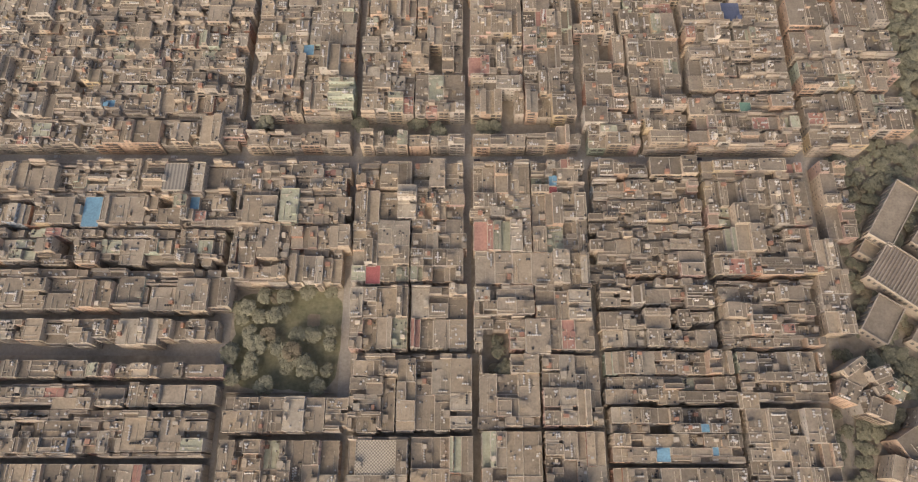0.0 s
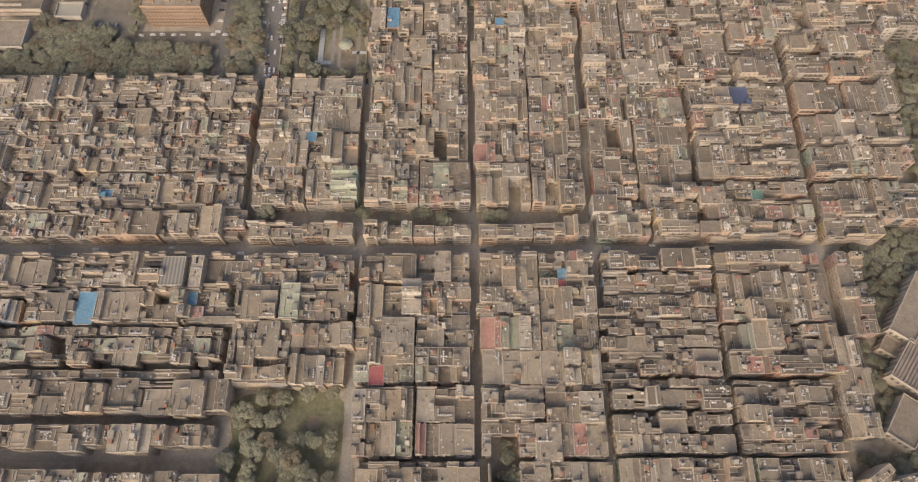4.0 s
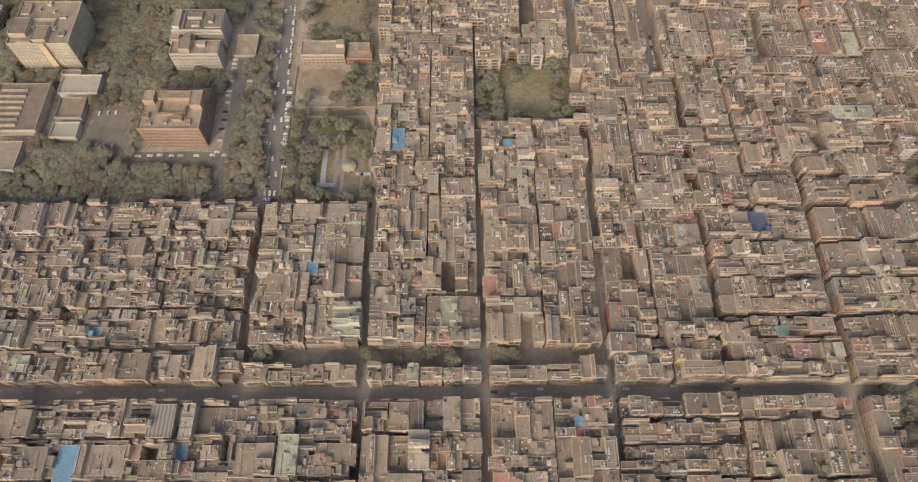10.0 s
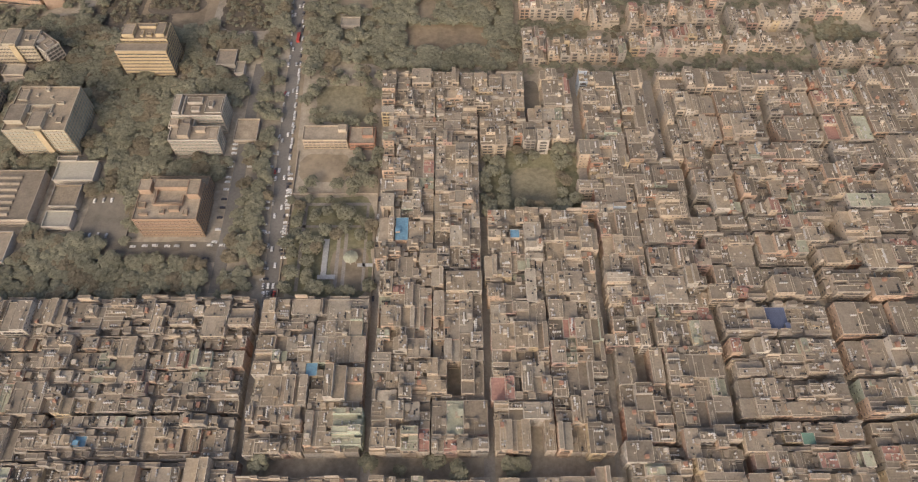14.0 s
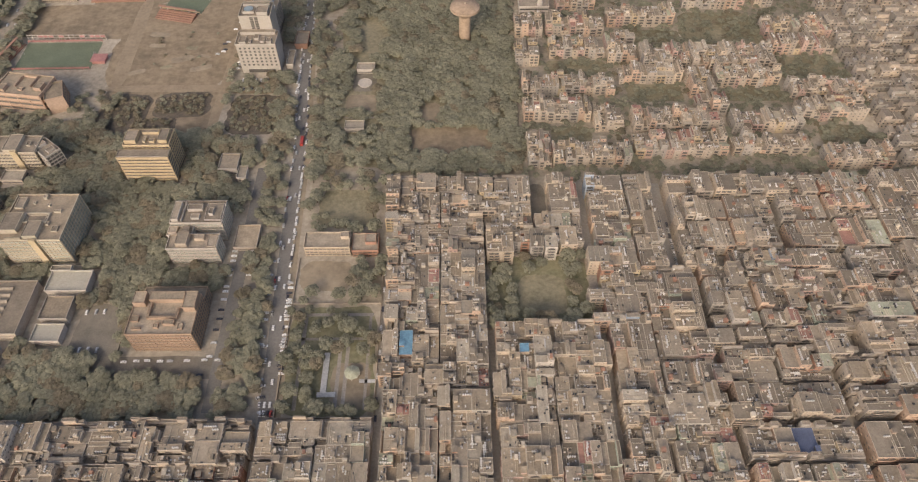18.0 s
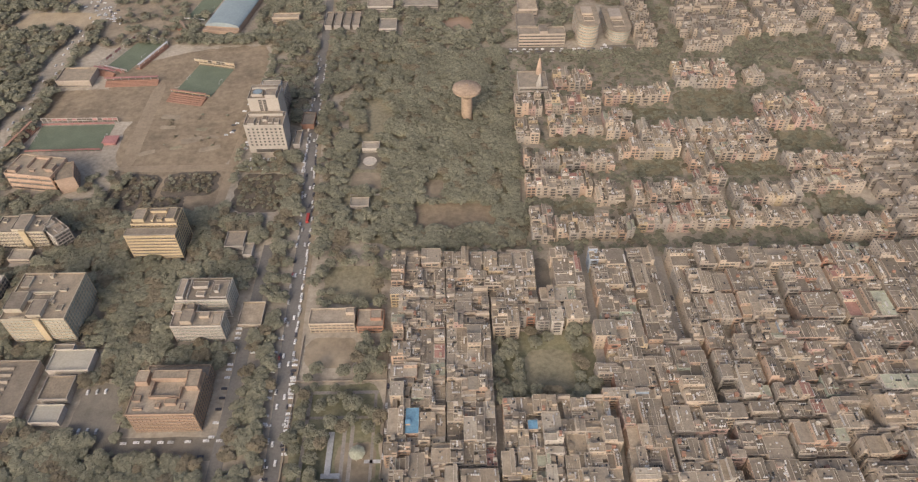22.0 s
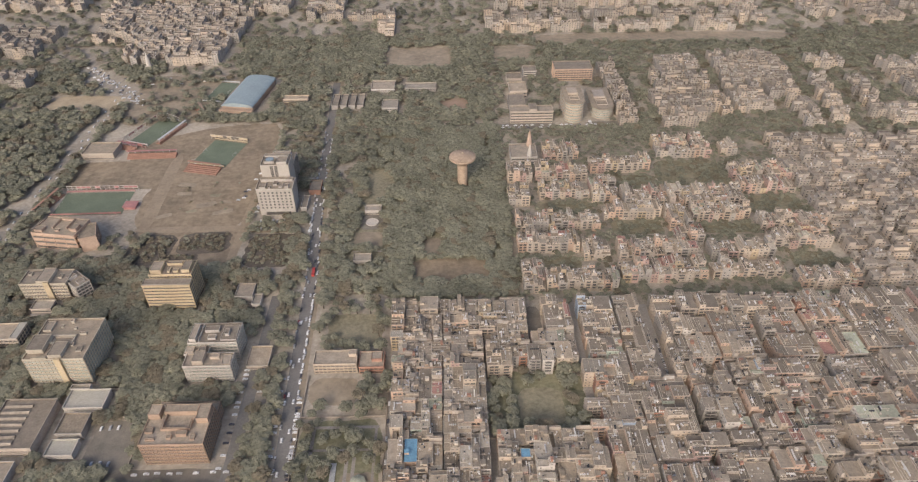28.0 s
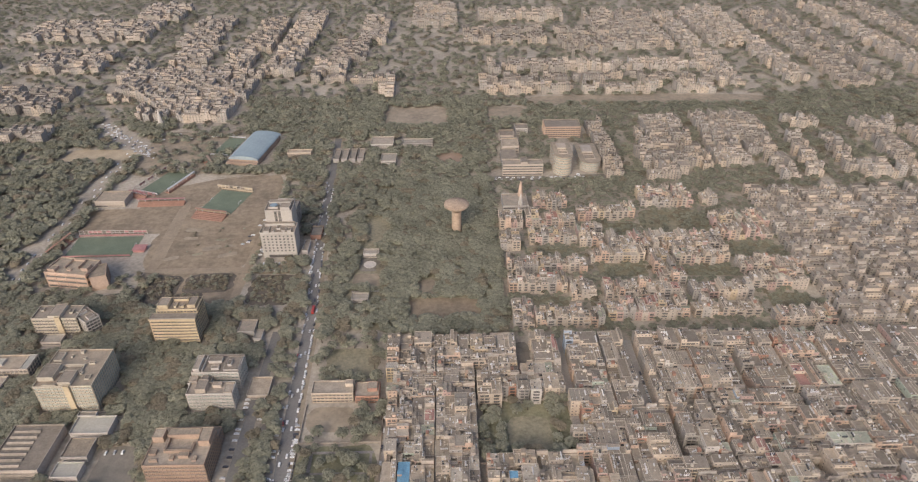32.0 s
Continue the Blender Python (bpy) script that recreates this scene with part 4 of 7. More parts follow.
lot(73.8, 90.8, 420.8, 431.5, 13, "beige", "roof_grey")
lot(73.7, 85.2, 400.6, 407.2, 14, "peach", "roof_pale")
lot(92.3, 107.0, 410.4, 430.3, 13, "cream", "roof_grey")
lot(76.5, 91.8, 449.7, 463.8, 14, "cream", "roof_pale")
lot(106.6, 121.6, 426.0, 442.2, 13, "beige", "roof_grey")
lot(156.8, 165.3, 422.5, 435.8, 14, "peach", "roof_tan")
lot(173.7, 183.6, 429.3, 449.5, 14, "cream", "roof_tan")

lot(-68.8, -60.0, 361.6, 370.9, 14, "peach", "roof_tan")
lot(-52.7, -43.2, 349.1, 365.1, 12, "grey", "roof_grey")
lot(-39.0, -27.2, 356.6, 371.5, 13, "beige", "roof_tan")
lot(-21.1, -9.5, 338.1, 352.3, 14, "cream", "roof_tan")
lot(-47.9, -38.3, 327.5, 344.1, 13, "beige", "roof_grey")
lot(-30.8, -23.1, 341.2, 354.6, 14, "cream", "roof_pale")
lot(-61.7, -55.9, 336.9, 352.5, 14, "cream", "roof_tan")
lot(4.3, 12.2, 347.7, 363.7, 14, "cream", "roof_grey")
lot(14.3, 26.2, 352.8, 366.6, 13, "beige", "roof_tan")
lot(5.8, 12.8, 332.3, 343.3, 14, "peach", "roof_tan")
lot(46.5, 58.5, 361.8, 375.9, 13, "cream", "roof_tan")
lot(56.4, 68.0, 336.5, 352.1, 14, "beige", "roof_grey")
lot(31.1, 37.6, 330.1, 354.4, 14, "white", "roof_pale")
lot(69.0, 81.1, 368.1, 384.8, 14, "cream", "roof_grey")
lot(84.9, 99.0, 365.4, 380.6, 13, "peach", "roof_tan")
lot(83.3, 98.7, 334.2, 349.7, 14, "cream", "roof_pale")
lot(116.8, 129.0, 375.7, 395.2, 13, "beige", "roof_tan")
lot(147.7, 164.0, 383.5, 394.4, 14, "cream", "roof_grey")
lot(168.0, 184.3, 379.3, 395.0, 13, "beige", "roof_tan")
lot(145.1, 155.0, 356.3, 370.2, 14, "pink", "roof_tan")
lot(169.6, 185.5, 356.8, 373.1, 13, "cream", "roof_grey")
lot(149.7, 167.0, 331.2, 342.2, 15, "cream", "roof_grey")
lot(190.9, 206.9, 365.3, 379.6, 14, "peach", "roof_tan")
lot(191.4, 210.7, 333.8, 347.1, 14, "cream", "roof_grey")
lot(232.1, 248.0, 357.6, 369.3, 15, "cream", "roof_pale")
lot(232.6, 254.0, 335.8, 349.2, 14, "beige", "roof_tan")
lot(256.5, 275.8, 333.0, 346.3, 15, "peach", "roof_grey")
lot(135.3, 142.3, 340.6, 354.0, 18, "white", "roof_pale")

lot(-303.2, -290.0, 318.1, 330.8, 15, "cream", "roof_grey")
lot(-280.1, -266.9, 319.0, 331.8, 13, "beige", "roof_grey")
lot(-263.3, -250.0, 319.8, 331.7, 13, "cream", "roof_grey")
lot(-235.0, -219.9, 322.5, 333.3, 14, "cream", "roof_tan")
lot(-211.9, -202.5, 318.3, 333.2, 14, "beige", "roof_grey")
lot(-175.8, -160.7, 316.0, 333.0, 14, "cream", "roof_grey")
lot(-158.5, -143.5, 314.4, 327.1, 13, "beige", "roof_tan")

# blocks between the streets: x0, x1, y0, y1, plot width, plot depth
quarter(-138.5, -103.5, 120, 201.5, 11, 14, 100)
quarter(-102.6, -71, 120, 201.5, 11, 14, 101)
quarter(-138.5, -71, 212, 222.5, 11, 15, 102)
quarter(-65, 2, 212, 222.5, 10, 15, 103)
quarter(7.5, 78.5, 212, 222.5, 10, 15, 104)
quarter(-138.5, -104, 235.5, 336, 10, 13, 105)
quarter(-103, -71, 235.5, 336, 10, 13, 106)
quarter(-65, -30.1, 121, 201.5, 11, 13, 107)
quarter(-29.1, 2.5, 121, 201.5, 10, 13, 108)
quarter(-64, -30, 80, 118, 11, 13, 109)
quarter(-28, 5, 80, 118, 11, 13, 110)
quarter(-65, -30.3, 235.5, 538.5, 10, 13, 111)
quarter(-29.3, 2, 235.5, 538.5, 10, 13, 112)
quarter(-62, -28, 35, 77, 11, 14, 113)
quarter(-26, 7.5, 35, 77, 11, 14, 114)
quarter(-61, -28, -25, 31, 11, 14, 115)
quarter(-26, 8, -25, 31, 11, 14, 116)
quarter(-132, -66, 33, 54, 11, 18, 117)
quarter(-132, -66, -25, 29, 11, 15, 118)
quarter(9, 44.5, 80, 201.5, 11, 14, 119)
quarter(45.5, 79, 80, 201.5, 10, 14, 120)
quarter(7.5, 42.6, 235.5, 403, 10, 13, 121)
quarter(43.6, 77.5, 235.5, 403, 10, 13, 122)
quarter(3.5, 39, 470, 538.5, 10, 13, 123)
quarter(41, 76, 470, 538.5, 10, 13, 124)
quarter(12, 46, 37, 77, 11, 14, 125)
quarter(48, 81, 37, 77, 11, 14, 126)
quarter(13, 46, -25, 34, 11, 14, 127)
quarter(48, 81, -25, 34, 11, 14, 128)
quarter(-345, -144.5, 212, 231, 11, 16, 129)
quarter(-345, -144.5, 233, 258, 11, 13, 130)
quarter(-345, -144.5, 260, 297, 11, 16, 131)
quarter(-345, -144.5, 299, 336, 11, 16, 132)
quarter(-330, -144, 157, 201.5, 11, 16, 133)
quarter(-330, -144, 133, 153.5, 11, 18, 134)
quarter(-330, -143, 104, 128, 11, 14, 135)
quarter(-330, -142, 85.5, 97.2, 12, 15, 136)
quarter(-320, -142, 63.5, 73.2, 12, 14, 137)
quarter(-320, -141, 48.5, 59.2, 12, 12, 138)
quarter(-320, -140, 20, 45, 11, 16, 139)
quarter(-320, -140, -25, 16, 11, 16, 140)
quarter(84.5, 150.3, 191, 201.5, 10, 11, 141)
quarter(84.5, 150.3, 176, 189, 10, 14, 142)
quarter(84.5, 150.3, 158, 174, 10, 16, 143)
quarter(84.5, 150.3, 142, 156, 10, 15, 144)
quarter(84.5, 150.3, 126, 140.5, 10, 15, 145)
quarter(84.5, 150.3, 111, 123, 10, 13, 146)
quarter(84.5, 150.3, 97, 109.5, 10, 13, 147)
quarter(84.5, 150.3, 82, 95, 11, 14, 148)
quarter(85, 157, 66, 79, 11, 14, 149)
quarter(85, 157, 51, 64.5, 11, 14, 150)
quarter(85, 157.5, 18, 47, 13, 14, 151)
quarter(85, 157.5, -25, 15, 11, 14, 152)
quarter(154.5, 219, 190, 201.5, 11, 13, 153)
quarter(154.5, 219, 158, 188, 12, 14, 154)
quarter(154.5, 219, 126, 155.5, 12, 14, 155)
quarter(154.5, 211, 82, 122, 12, 13, 156)
quarter(160.5, 211, 51, 79, 12, 13, 157)
quarter(161, 209, -25, 48, 12, 13, 158)
quarter(84, 117, 212, 238, 12, 13, 159)
quarter(120, 149, 212, 238, 12, 13, 160)
quarter(84, 112, 240, 538.5, 11, 13, 161)
quarter(114, 149, 240, 447, 11, 13, 162)
quarter(114, 133.8, 448, 538.5, 10, 13, 180)
quarter(146.2, 154, 448, 538.5, 10, 13, 181)
quarter(155, 222, 212, 238, 12, 13, 163)
quarter(155, 187, 240, 396, 12, 13, 164)
quarter(189, 222, 240, 396, 12, 13, 165)
quarter(155, 186, 398, 538.5, 11, 13, 166)
quarter(188, 221.5, 398, 538.5, 11, 13, 167)
quarter(229, 262, 212, 335, 12, 13, 168)
quarter(264, 297, 224, 335, 13, 13, 169)
quarter(229, 262, 338, 440, 12, 13, 170)
quarter(265, 300, 338, 440, 12, 13, 171)
quarter(229, 262, 443, 538.5, 12, 13, 172)
quarter(265, 300, 443, 538.5, 12, 13, 173)
quarter(303, 365, 375, 470, 13, 14, 174)
quarter(303, 365, 473, 538.5, 13, 14, 175)
quarter(368, 430, 400, 538.5, 14, 15, 176)
quarter(229, 246, 150, 201.5, 11, 13, 177)
quarter(216, 234, 90, 147, 10, 12, 178)

# ---- open ground: parks, fields, yards ----
def patch(name, x0, x1, y0, y1, z, mat, label, category, turn=0.0):
    """A flat piece of ground with an uneven edge."""
    rr = random.Random(int(x0 * 7 + y0 * 13))
    cx, cy, n = (x0 + x1) / 2, (y0 + y1) / 2, 56
    soft = [rr.uniform(0.92, 1.04) for _ in range(n)]
    pts = []
    for k in range(n):
        a = 2 * math.pi * k / n
        u, v = math.cos(a), math.sin(a)
        f = (abs(u) ** 5 + abs(v) ** 5) ** -0.2 * (soft[k] + soft[k - 1]) / 2
        pts.append((cx + u * f * (x1 - x0) / 2, cy + v * f * (y1 - y0) / 2))
    me = bpy.data.meshes.new(name)
    me.from_pydata([(x - cx, y - cy, 0) for x, y in pts], [], [tuple(range(len(pts)))])
    me.materials.append(mat)
    ob = new(name, me)
    ob.location, ob.rotation_euler = (cx, cy, z), (0, 0, radians(turn))
    return tagged(ob, label, category, kind="structure")


patch("ground", -136, -70, 57, 119, 0.03, M["lawn"], "dry green lawn of a small city park", "ground")
patch("ground", -112, -104, 84, 94, 0.05, M["grass"], "worn dry grass in the park", "ground")
patch("ground", -92, -84, 96, 104, 0.05, M["earth"], "worn bare earth circle in the park", "ground")
patch("ground", 1, 78, 406, 467, 0.03, M["lawn"], "dry park lawn between house blocks", "ground")
patch("ground", 26, 60, 416, 450, 0.05, M["grass"], "trodden bare earth playing ground in the park", "ground")
patch("ground", -134, -72, 341, 425, 0.03, M["lawn"], "lawn of a walled neighbourhood park", "ground")
patch("ground", -101, -75, 346, 380, 0.045, M["earth"], "bare earth round the park pavilion", "ground")
patch("ground", -132, -95, 437, 464, 0.05, M["earth"], "swept bare earth school playground", "ground")
patch("ground", -126, -80, 495, 535, 0.03, M["grass"], "bare earth clearing under trees", "ground")
patch("ground", -60, 14, 572, 608, 0.05, M["sand"], "bare brown earth playing field in the wood", "ground")
patch("ground", -50, -30, 612, 640, 0.05, M["earth"], "bare earth glade in the wood", "ground")
patch("ground", -116, -86, 628, 652, 0.05, M["earth"], "bare earth yard in the wood", "ground")
patch("ground", -117, -88, 700, 770, 0.05, M["grass"], "long dry grass glade in the wood", "ground")
patch("ground", -128, 38, 555, 860, 0.02, M["grass"], "grassy floor of the wooded park", "ground")
patch("ground", -456, -300, 738, 798, 0.03, M["sand"], "bare fairground earth with wheel tracks", "ground")
patch("ground", -350, -226, 656, 800, 0.05, M["sand"], "bare fairground earth with wheel tracks", "ground")
patch("ground", -400, -268, 795, 862, 0.04, M["sand"], "bare fairground earth with wheel tracks", "ground", 26)
patch("ground", -338, -226, 598, 670, 0.06, M["sand"], "sandy track ringing the scrub lots", "ground")
patch("ground", -334, -290, 606, 655, 0.085, M["scrub"], "dark scrub patch ringed by a track", "ground", -6)
patch("ground", -288, -237, 622, 657, 0.09, M["scrub"], "dark scrub patch ringed by a track", "ground", 4)
patch("ground", -300, -262, 602, 622, 0.088, M["scrub"], "dark scrub patch ringed by a track", "ground", 10)
patch("ground", -220, -170, 600, 653, 0.095, M["scrub"], "dark fenced scrub lot beside the avenue", "ground")
patch("ground", -226, -176, 654, 670, 0.06, M["sand"], "sandy lane in front of the hotel", "ground")
patch("ground", -300, -228, 776, 884, 0.035, M["sand"], "bare fairground earth with wheel tracks", "ground")
patch("ground", -448, -330, 880, 1030, 0.02, M["earth"], "worn earth yard beside the arena", "ground")
patch("ground", -340, -326, 662, 806, 0.08, M["track"], "pale wheel track across the fairground", "ground", 3)
patch("ground", -338, -176, 657, 667, 0.1, M["track"], "pale wheel track across the fairground", "ground")
patch("ground", -234, -225, 598, 730, 0.105, M["track"], "pale wheel track across the fairground", "ground", -1)
rr = random.Random(41)
for k in range(9):
    x, y, w = rr.uniform(-318, -246), rr.uniform(676, 752), rr.uniform(4, 13)
    patch("ground", x - w, x + w, y - w * rr.uniform(0.25, 0.5), y + w * rr.uniform(0.25, 0.5), 0.11 + 0.006 * k, M["earth"] if k % 3 else M["grass"], "patch of dry weeds on the fairground", "ground", rr.uniform(-30, 40))
patch("ground", -552, -455, 926, 970, 0.05, M["ochre"], "straw-yellow dry sports field", "ground")
patch("ground", -116, -13, 1040, 1120, 0.05, M["earth"], "tan earth sports field behind the wood", "ground")
patch("ground", 45, 108, 1065, 1120, 0.05, M["earth"], "brown earth field beside the road", "ground")
patch("ground", -34, 5, 916, 945, 0.05, M["tower_orange"], "orange clay court in the wood", "ground")
patch("ground", 110, 520, 1125, 1168, 0.05, M["earth"], "long strip of waste ground before the far houses", "ground")
patch("ground", -265, -170, 368, 386, 0.02, M["court_grey"], "paved drive in front of the office", "ground")
patch("ground", -281, -247, 384, 428, 0.03, M["court_grey"], "paved works yard between sheds and the office", "ground")
patch("ground", 150, 200, 862, 874, 0.04, M["court_grey"], "paved forecourt of the institute", "ground")
patch("ground", 40, 112, 856, 872, 0.04, M["court_grey"], "paved forecourt of the institute", "ground")
for x0, x1, y0, y1 in ((138, 190, 640, 664), (222, 284, 640, 656), (286, 345, 668, 704), (296, 340, 574, 608), (66, 126, 680, 700), (64, 100, 584, 608), (205, 285, 714, 778), (150, 205, 727, 748)):
    patch("ground", x0, x1, y0, y1, 0.03, M["grass"], "small dry lawn between terraces", "ground")


for x0, x1, y0, y1 in ((-98, -95.5, 345, 392), (-93, -90.5, 345, 392), (-128, -76, 416, 418.5), (-128, -76, 397, 399), (-124, -121.5, 346, 416), (-79, -77, 346, 416)):
    slab("pavement", x0, x1, y0, y1, 0.0, 0.07, M["lane"], "pale concrete path through the park", "path")
for x0, x1, y0, y1 in ((-134.5, -133.9, 341, 466), (-71.8, -71.2, 341, 466), (-134, -72, 426, 426.5), (-134, -72, 340.4, 340.9), (1, 77, 404.2, 404.6), (-246.6, -246.1, 384, 446), (-281, -247, 430, 430.5), (-300, -240, 457, 457.5), (-300, -236, 462, 462.5), (1, 77, 467.4, 467.9), (-136, -71, 119.2, 119.6), (-136, -71, 56.2, 56.6)):
    slab("boundary_wall", x0, x1, y0, y1, 0.0, 1.6, M["beige"], "low plastered boundary wall", "wall")
slab("fountain_basin", -107, -103.2, 358, 387, 0.0, 0.9, M["steel"], "long narrow grey fountain basin in the park", "fountain", kind="")
slab("fountain_basin", -109, -97, 355, 358.4, 0.0, 0.7, M["steel"], "wide end basin of the park fountain", "fountain", kind="")
slab("pavement", -82.5, -72, 365, 367.5, 0.0, 0.07, M["steel"], "path from the pavilion to the park gate", "path")
slab("road", 134.5, 145.8, 449, 540, 0.0, 0.11, M["road"], "wide asphalt street lined with parked cars", "road")
patch("ground", 40.2, 53, 498, 540, 0.06, M["court_grey"], "vacant grey lot between houses", "ground")
pav = Shape()
pav.lathe(0, 0, ((5.2, 3.0), (5.4, 3.2), (2.0, 4.6), (0.2, 5.0)), 8)
pv = tagged(part("pavilion", pav, M["roof_moss"]), "small park pavilion with a dull green eight-sided roof", "pavilion")
pv.location = (-87, 371, 0)
for k in range(8):
    s = Shape()
    s.box(4.5 * math.cos(k * math.pi / 4) - 0.15, 4.5 * math.cos(k * math.pi / 4) + 0.15, 4.5 * math.sin(k * math.pi / 4) - 0.15, 4.5 * math.sin(k * math.pi / 4) + 0.15, 0, 3.1)
    part("post", s, M["white"], pv)


def pitch(x, y, w, d, turn, label, rail):
    """A turf pitch in a low fence, with two goals."""
    s = Shape()
    s.box(-w / 2, w / 2, -d / 2, d / 2, 0, 0.12)
    root = tagged(part("football_pitch", s, M["turf"]), label, "pitch")
    root.location, root.rotation_euler = (x, y, 0.05), (0, 0, radians(turn))
    n = max(3, int(w / 6))
    for yy in (-d / 2 - 0.3, d / 2 + 0.3):
        f = Shape()
        for k in range(n + 1):
            px = -w / 2 + w * k / n
            f.box(px - 0.15, px + 0.15, yy - 0.15, yy + 0.15, 0, 3.2)
        f.box(-w / 2, w / 2, yy - 0.08, yy + 0.08, 1.4, 2.6)
        f.box(-w / 2, w / 2, yy - 0.12, yy + 0.12, 3.0, 3.3)
        part("fence", f, rail, root, "painted fence boards on posts")
    for xx in (-w / 2 + 2, w / 2 - 2):
        gq = Shape()
        gq.box(xx - 0.08, xx + 0.08, -3.7, -3.5, 0.12, 2.5)
        gq.box(xx - 0.08, xx + 0.08, 3.5, 3.7, 0.12, 2.5)
        gq.box(xx - 0.08, xx + 0.08, -3.7, 3.7, 2.4, 2.6)
        part("goal", gq, M["tank_white"], root, "white goal frame")
    return root


pitch(-398, 711, 72, 42, 1, "green artificial turf pitch with red and white fence", M["stone_red"])
pitch(-291, 811, 42, 56, -14, "green artificial turf pitch with a yellow rail fence", M["ochre"])
pitch(-384, 866, 29, 64, -20, "dull green pitch beside the stands", M["tank_white"])
pitch(-330, 975, 26, 60, -10, "green side pitch beside the arena", M["steel"])


def stand(x, y, w, d, turn, mat, label):
    """A spectator stand: stepped tiers, posts and a sheet roof."""
    tiers = Shape()
    for k in range(5):
        tiers.box(-w / 2, w / 2, -d / 2 + d * k / 5, d / 2, 0.6 * k, 0.6 * (k + 1))
    root = tagged(part("spectator_stand", tiers, M["brick"]), label, "stand")
    root.location, root.rotation_euler = (x, y, 0), (0, 0, radians(turn))
    n = max(2, int(w / 8))
    for k in range(n + 1):
        px = -w / 2 + 0.2 + (w - 0.4) * k / n
        p = Shape()
        p.box(px - 0.15, px + 0.15, d / 2 - 0.4, d / 2 - 0.1, 3.0, 6.5)
        part("post", p, M["tank_white"], root)
    c = Shape()
    c.box(-w / 2 - 0.5, w / 2 + 0.5, d / 2 - 2.2, d / 2 + 0.5, 6.5, 6.75, bottom=True)
    part("canopy", c, mat, root)
    return root


def hoarding(x, y, w, turn, frame_mat, panel_mat, label):
    """A tall open frame along a pitch: posts, two rails and some painted panels."""
    rails = Shape()
    rails.box(-w / 2, w / 2, -0.15, 0.15, 5.2, 5.6, bottom=True)
    rails.box(-w / 2, w / 2, -0.12, 0.12, 2.6, 2.9, bottom=True)
    root = tagged(part("hoarding_frame", rails, M[frame_mat]), label, "fence frame")
    root.location, root.rotation_euler = (x, y, 0), (0, 0, radians(turn))
    rr, n = random.Random(int(w * 31)), max(3, int(w / 5))
    for k in range(n + 1):
        px = -w / 2 + w * k / n
        p = Shape()
        p.box(px - 0.2, px + 0.2, -0.2, 0.2, 0, 6.0)
        p.box(px - 0.12, px + 0.12, 0.2, 2.6, 0, 0.25)
        part("post", p, M[frame_mat], root)
        if k < n and rr.random() < 0.45:
            q = Shape()
            q.box(px + 0.4, px + w / n - 0.4, -0.06, 0.06, 2.9, 5.2, bottom=True)
            part("panel", q, M[panel_mat], root)
    return root


hoarding(-398, 737, 76, 0, "white", "stone_red", "long white frame with red panels along the pitch")
stand(-444, 711, 40, 8, 78, M["brick"], "low red metal stand at the end of the pitch")
stand(-368, 806, 56, 9, 2, M["stone_red"], "red painted pavilion stand with open front")
hoarding(-403, 874, 68, 71, "white", "stone_red", "white frame with red panels along the corner pitch")
hoarding(-371, 899, 34, -32, "white", "stone_red", "white and red frame at the corner pitch")
hoarding(-397, 831, 32, -20, "stone_red", "stone_red", "low red frame at the near end of the corner pitch")
stand(-362, 860, 52, 7, -110, M["steel"], "long grey sheet-roofed stand beside the corner pitch")
stand(-405, 826, 26, 7, -22, M["stone_red"], "red roofed stand before the corner pitch")
hoarding(-287, 842, 48, -14, "tower_cream", "ochre", "cream railed frame above the pitch")
s = Shape()
s.box(-6, 6, -5, 5, 0, 3.2)
s.box(-7, 7, -6, 6, 3.2, 3.5, bottom=True)
tt = tagged(part("tent", s, M["stone_red"]), "red awning tent at the side of the pitch", "tent")
tt.location = (-356, 704, 0)
stand(-301, 774, 40, 14, -14, M["brick"], "brown low stand with stepped seats")
stand(-345, 921, 24, 8, -60, M["tower_orange"], "orange open stand near the arena")


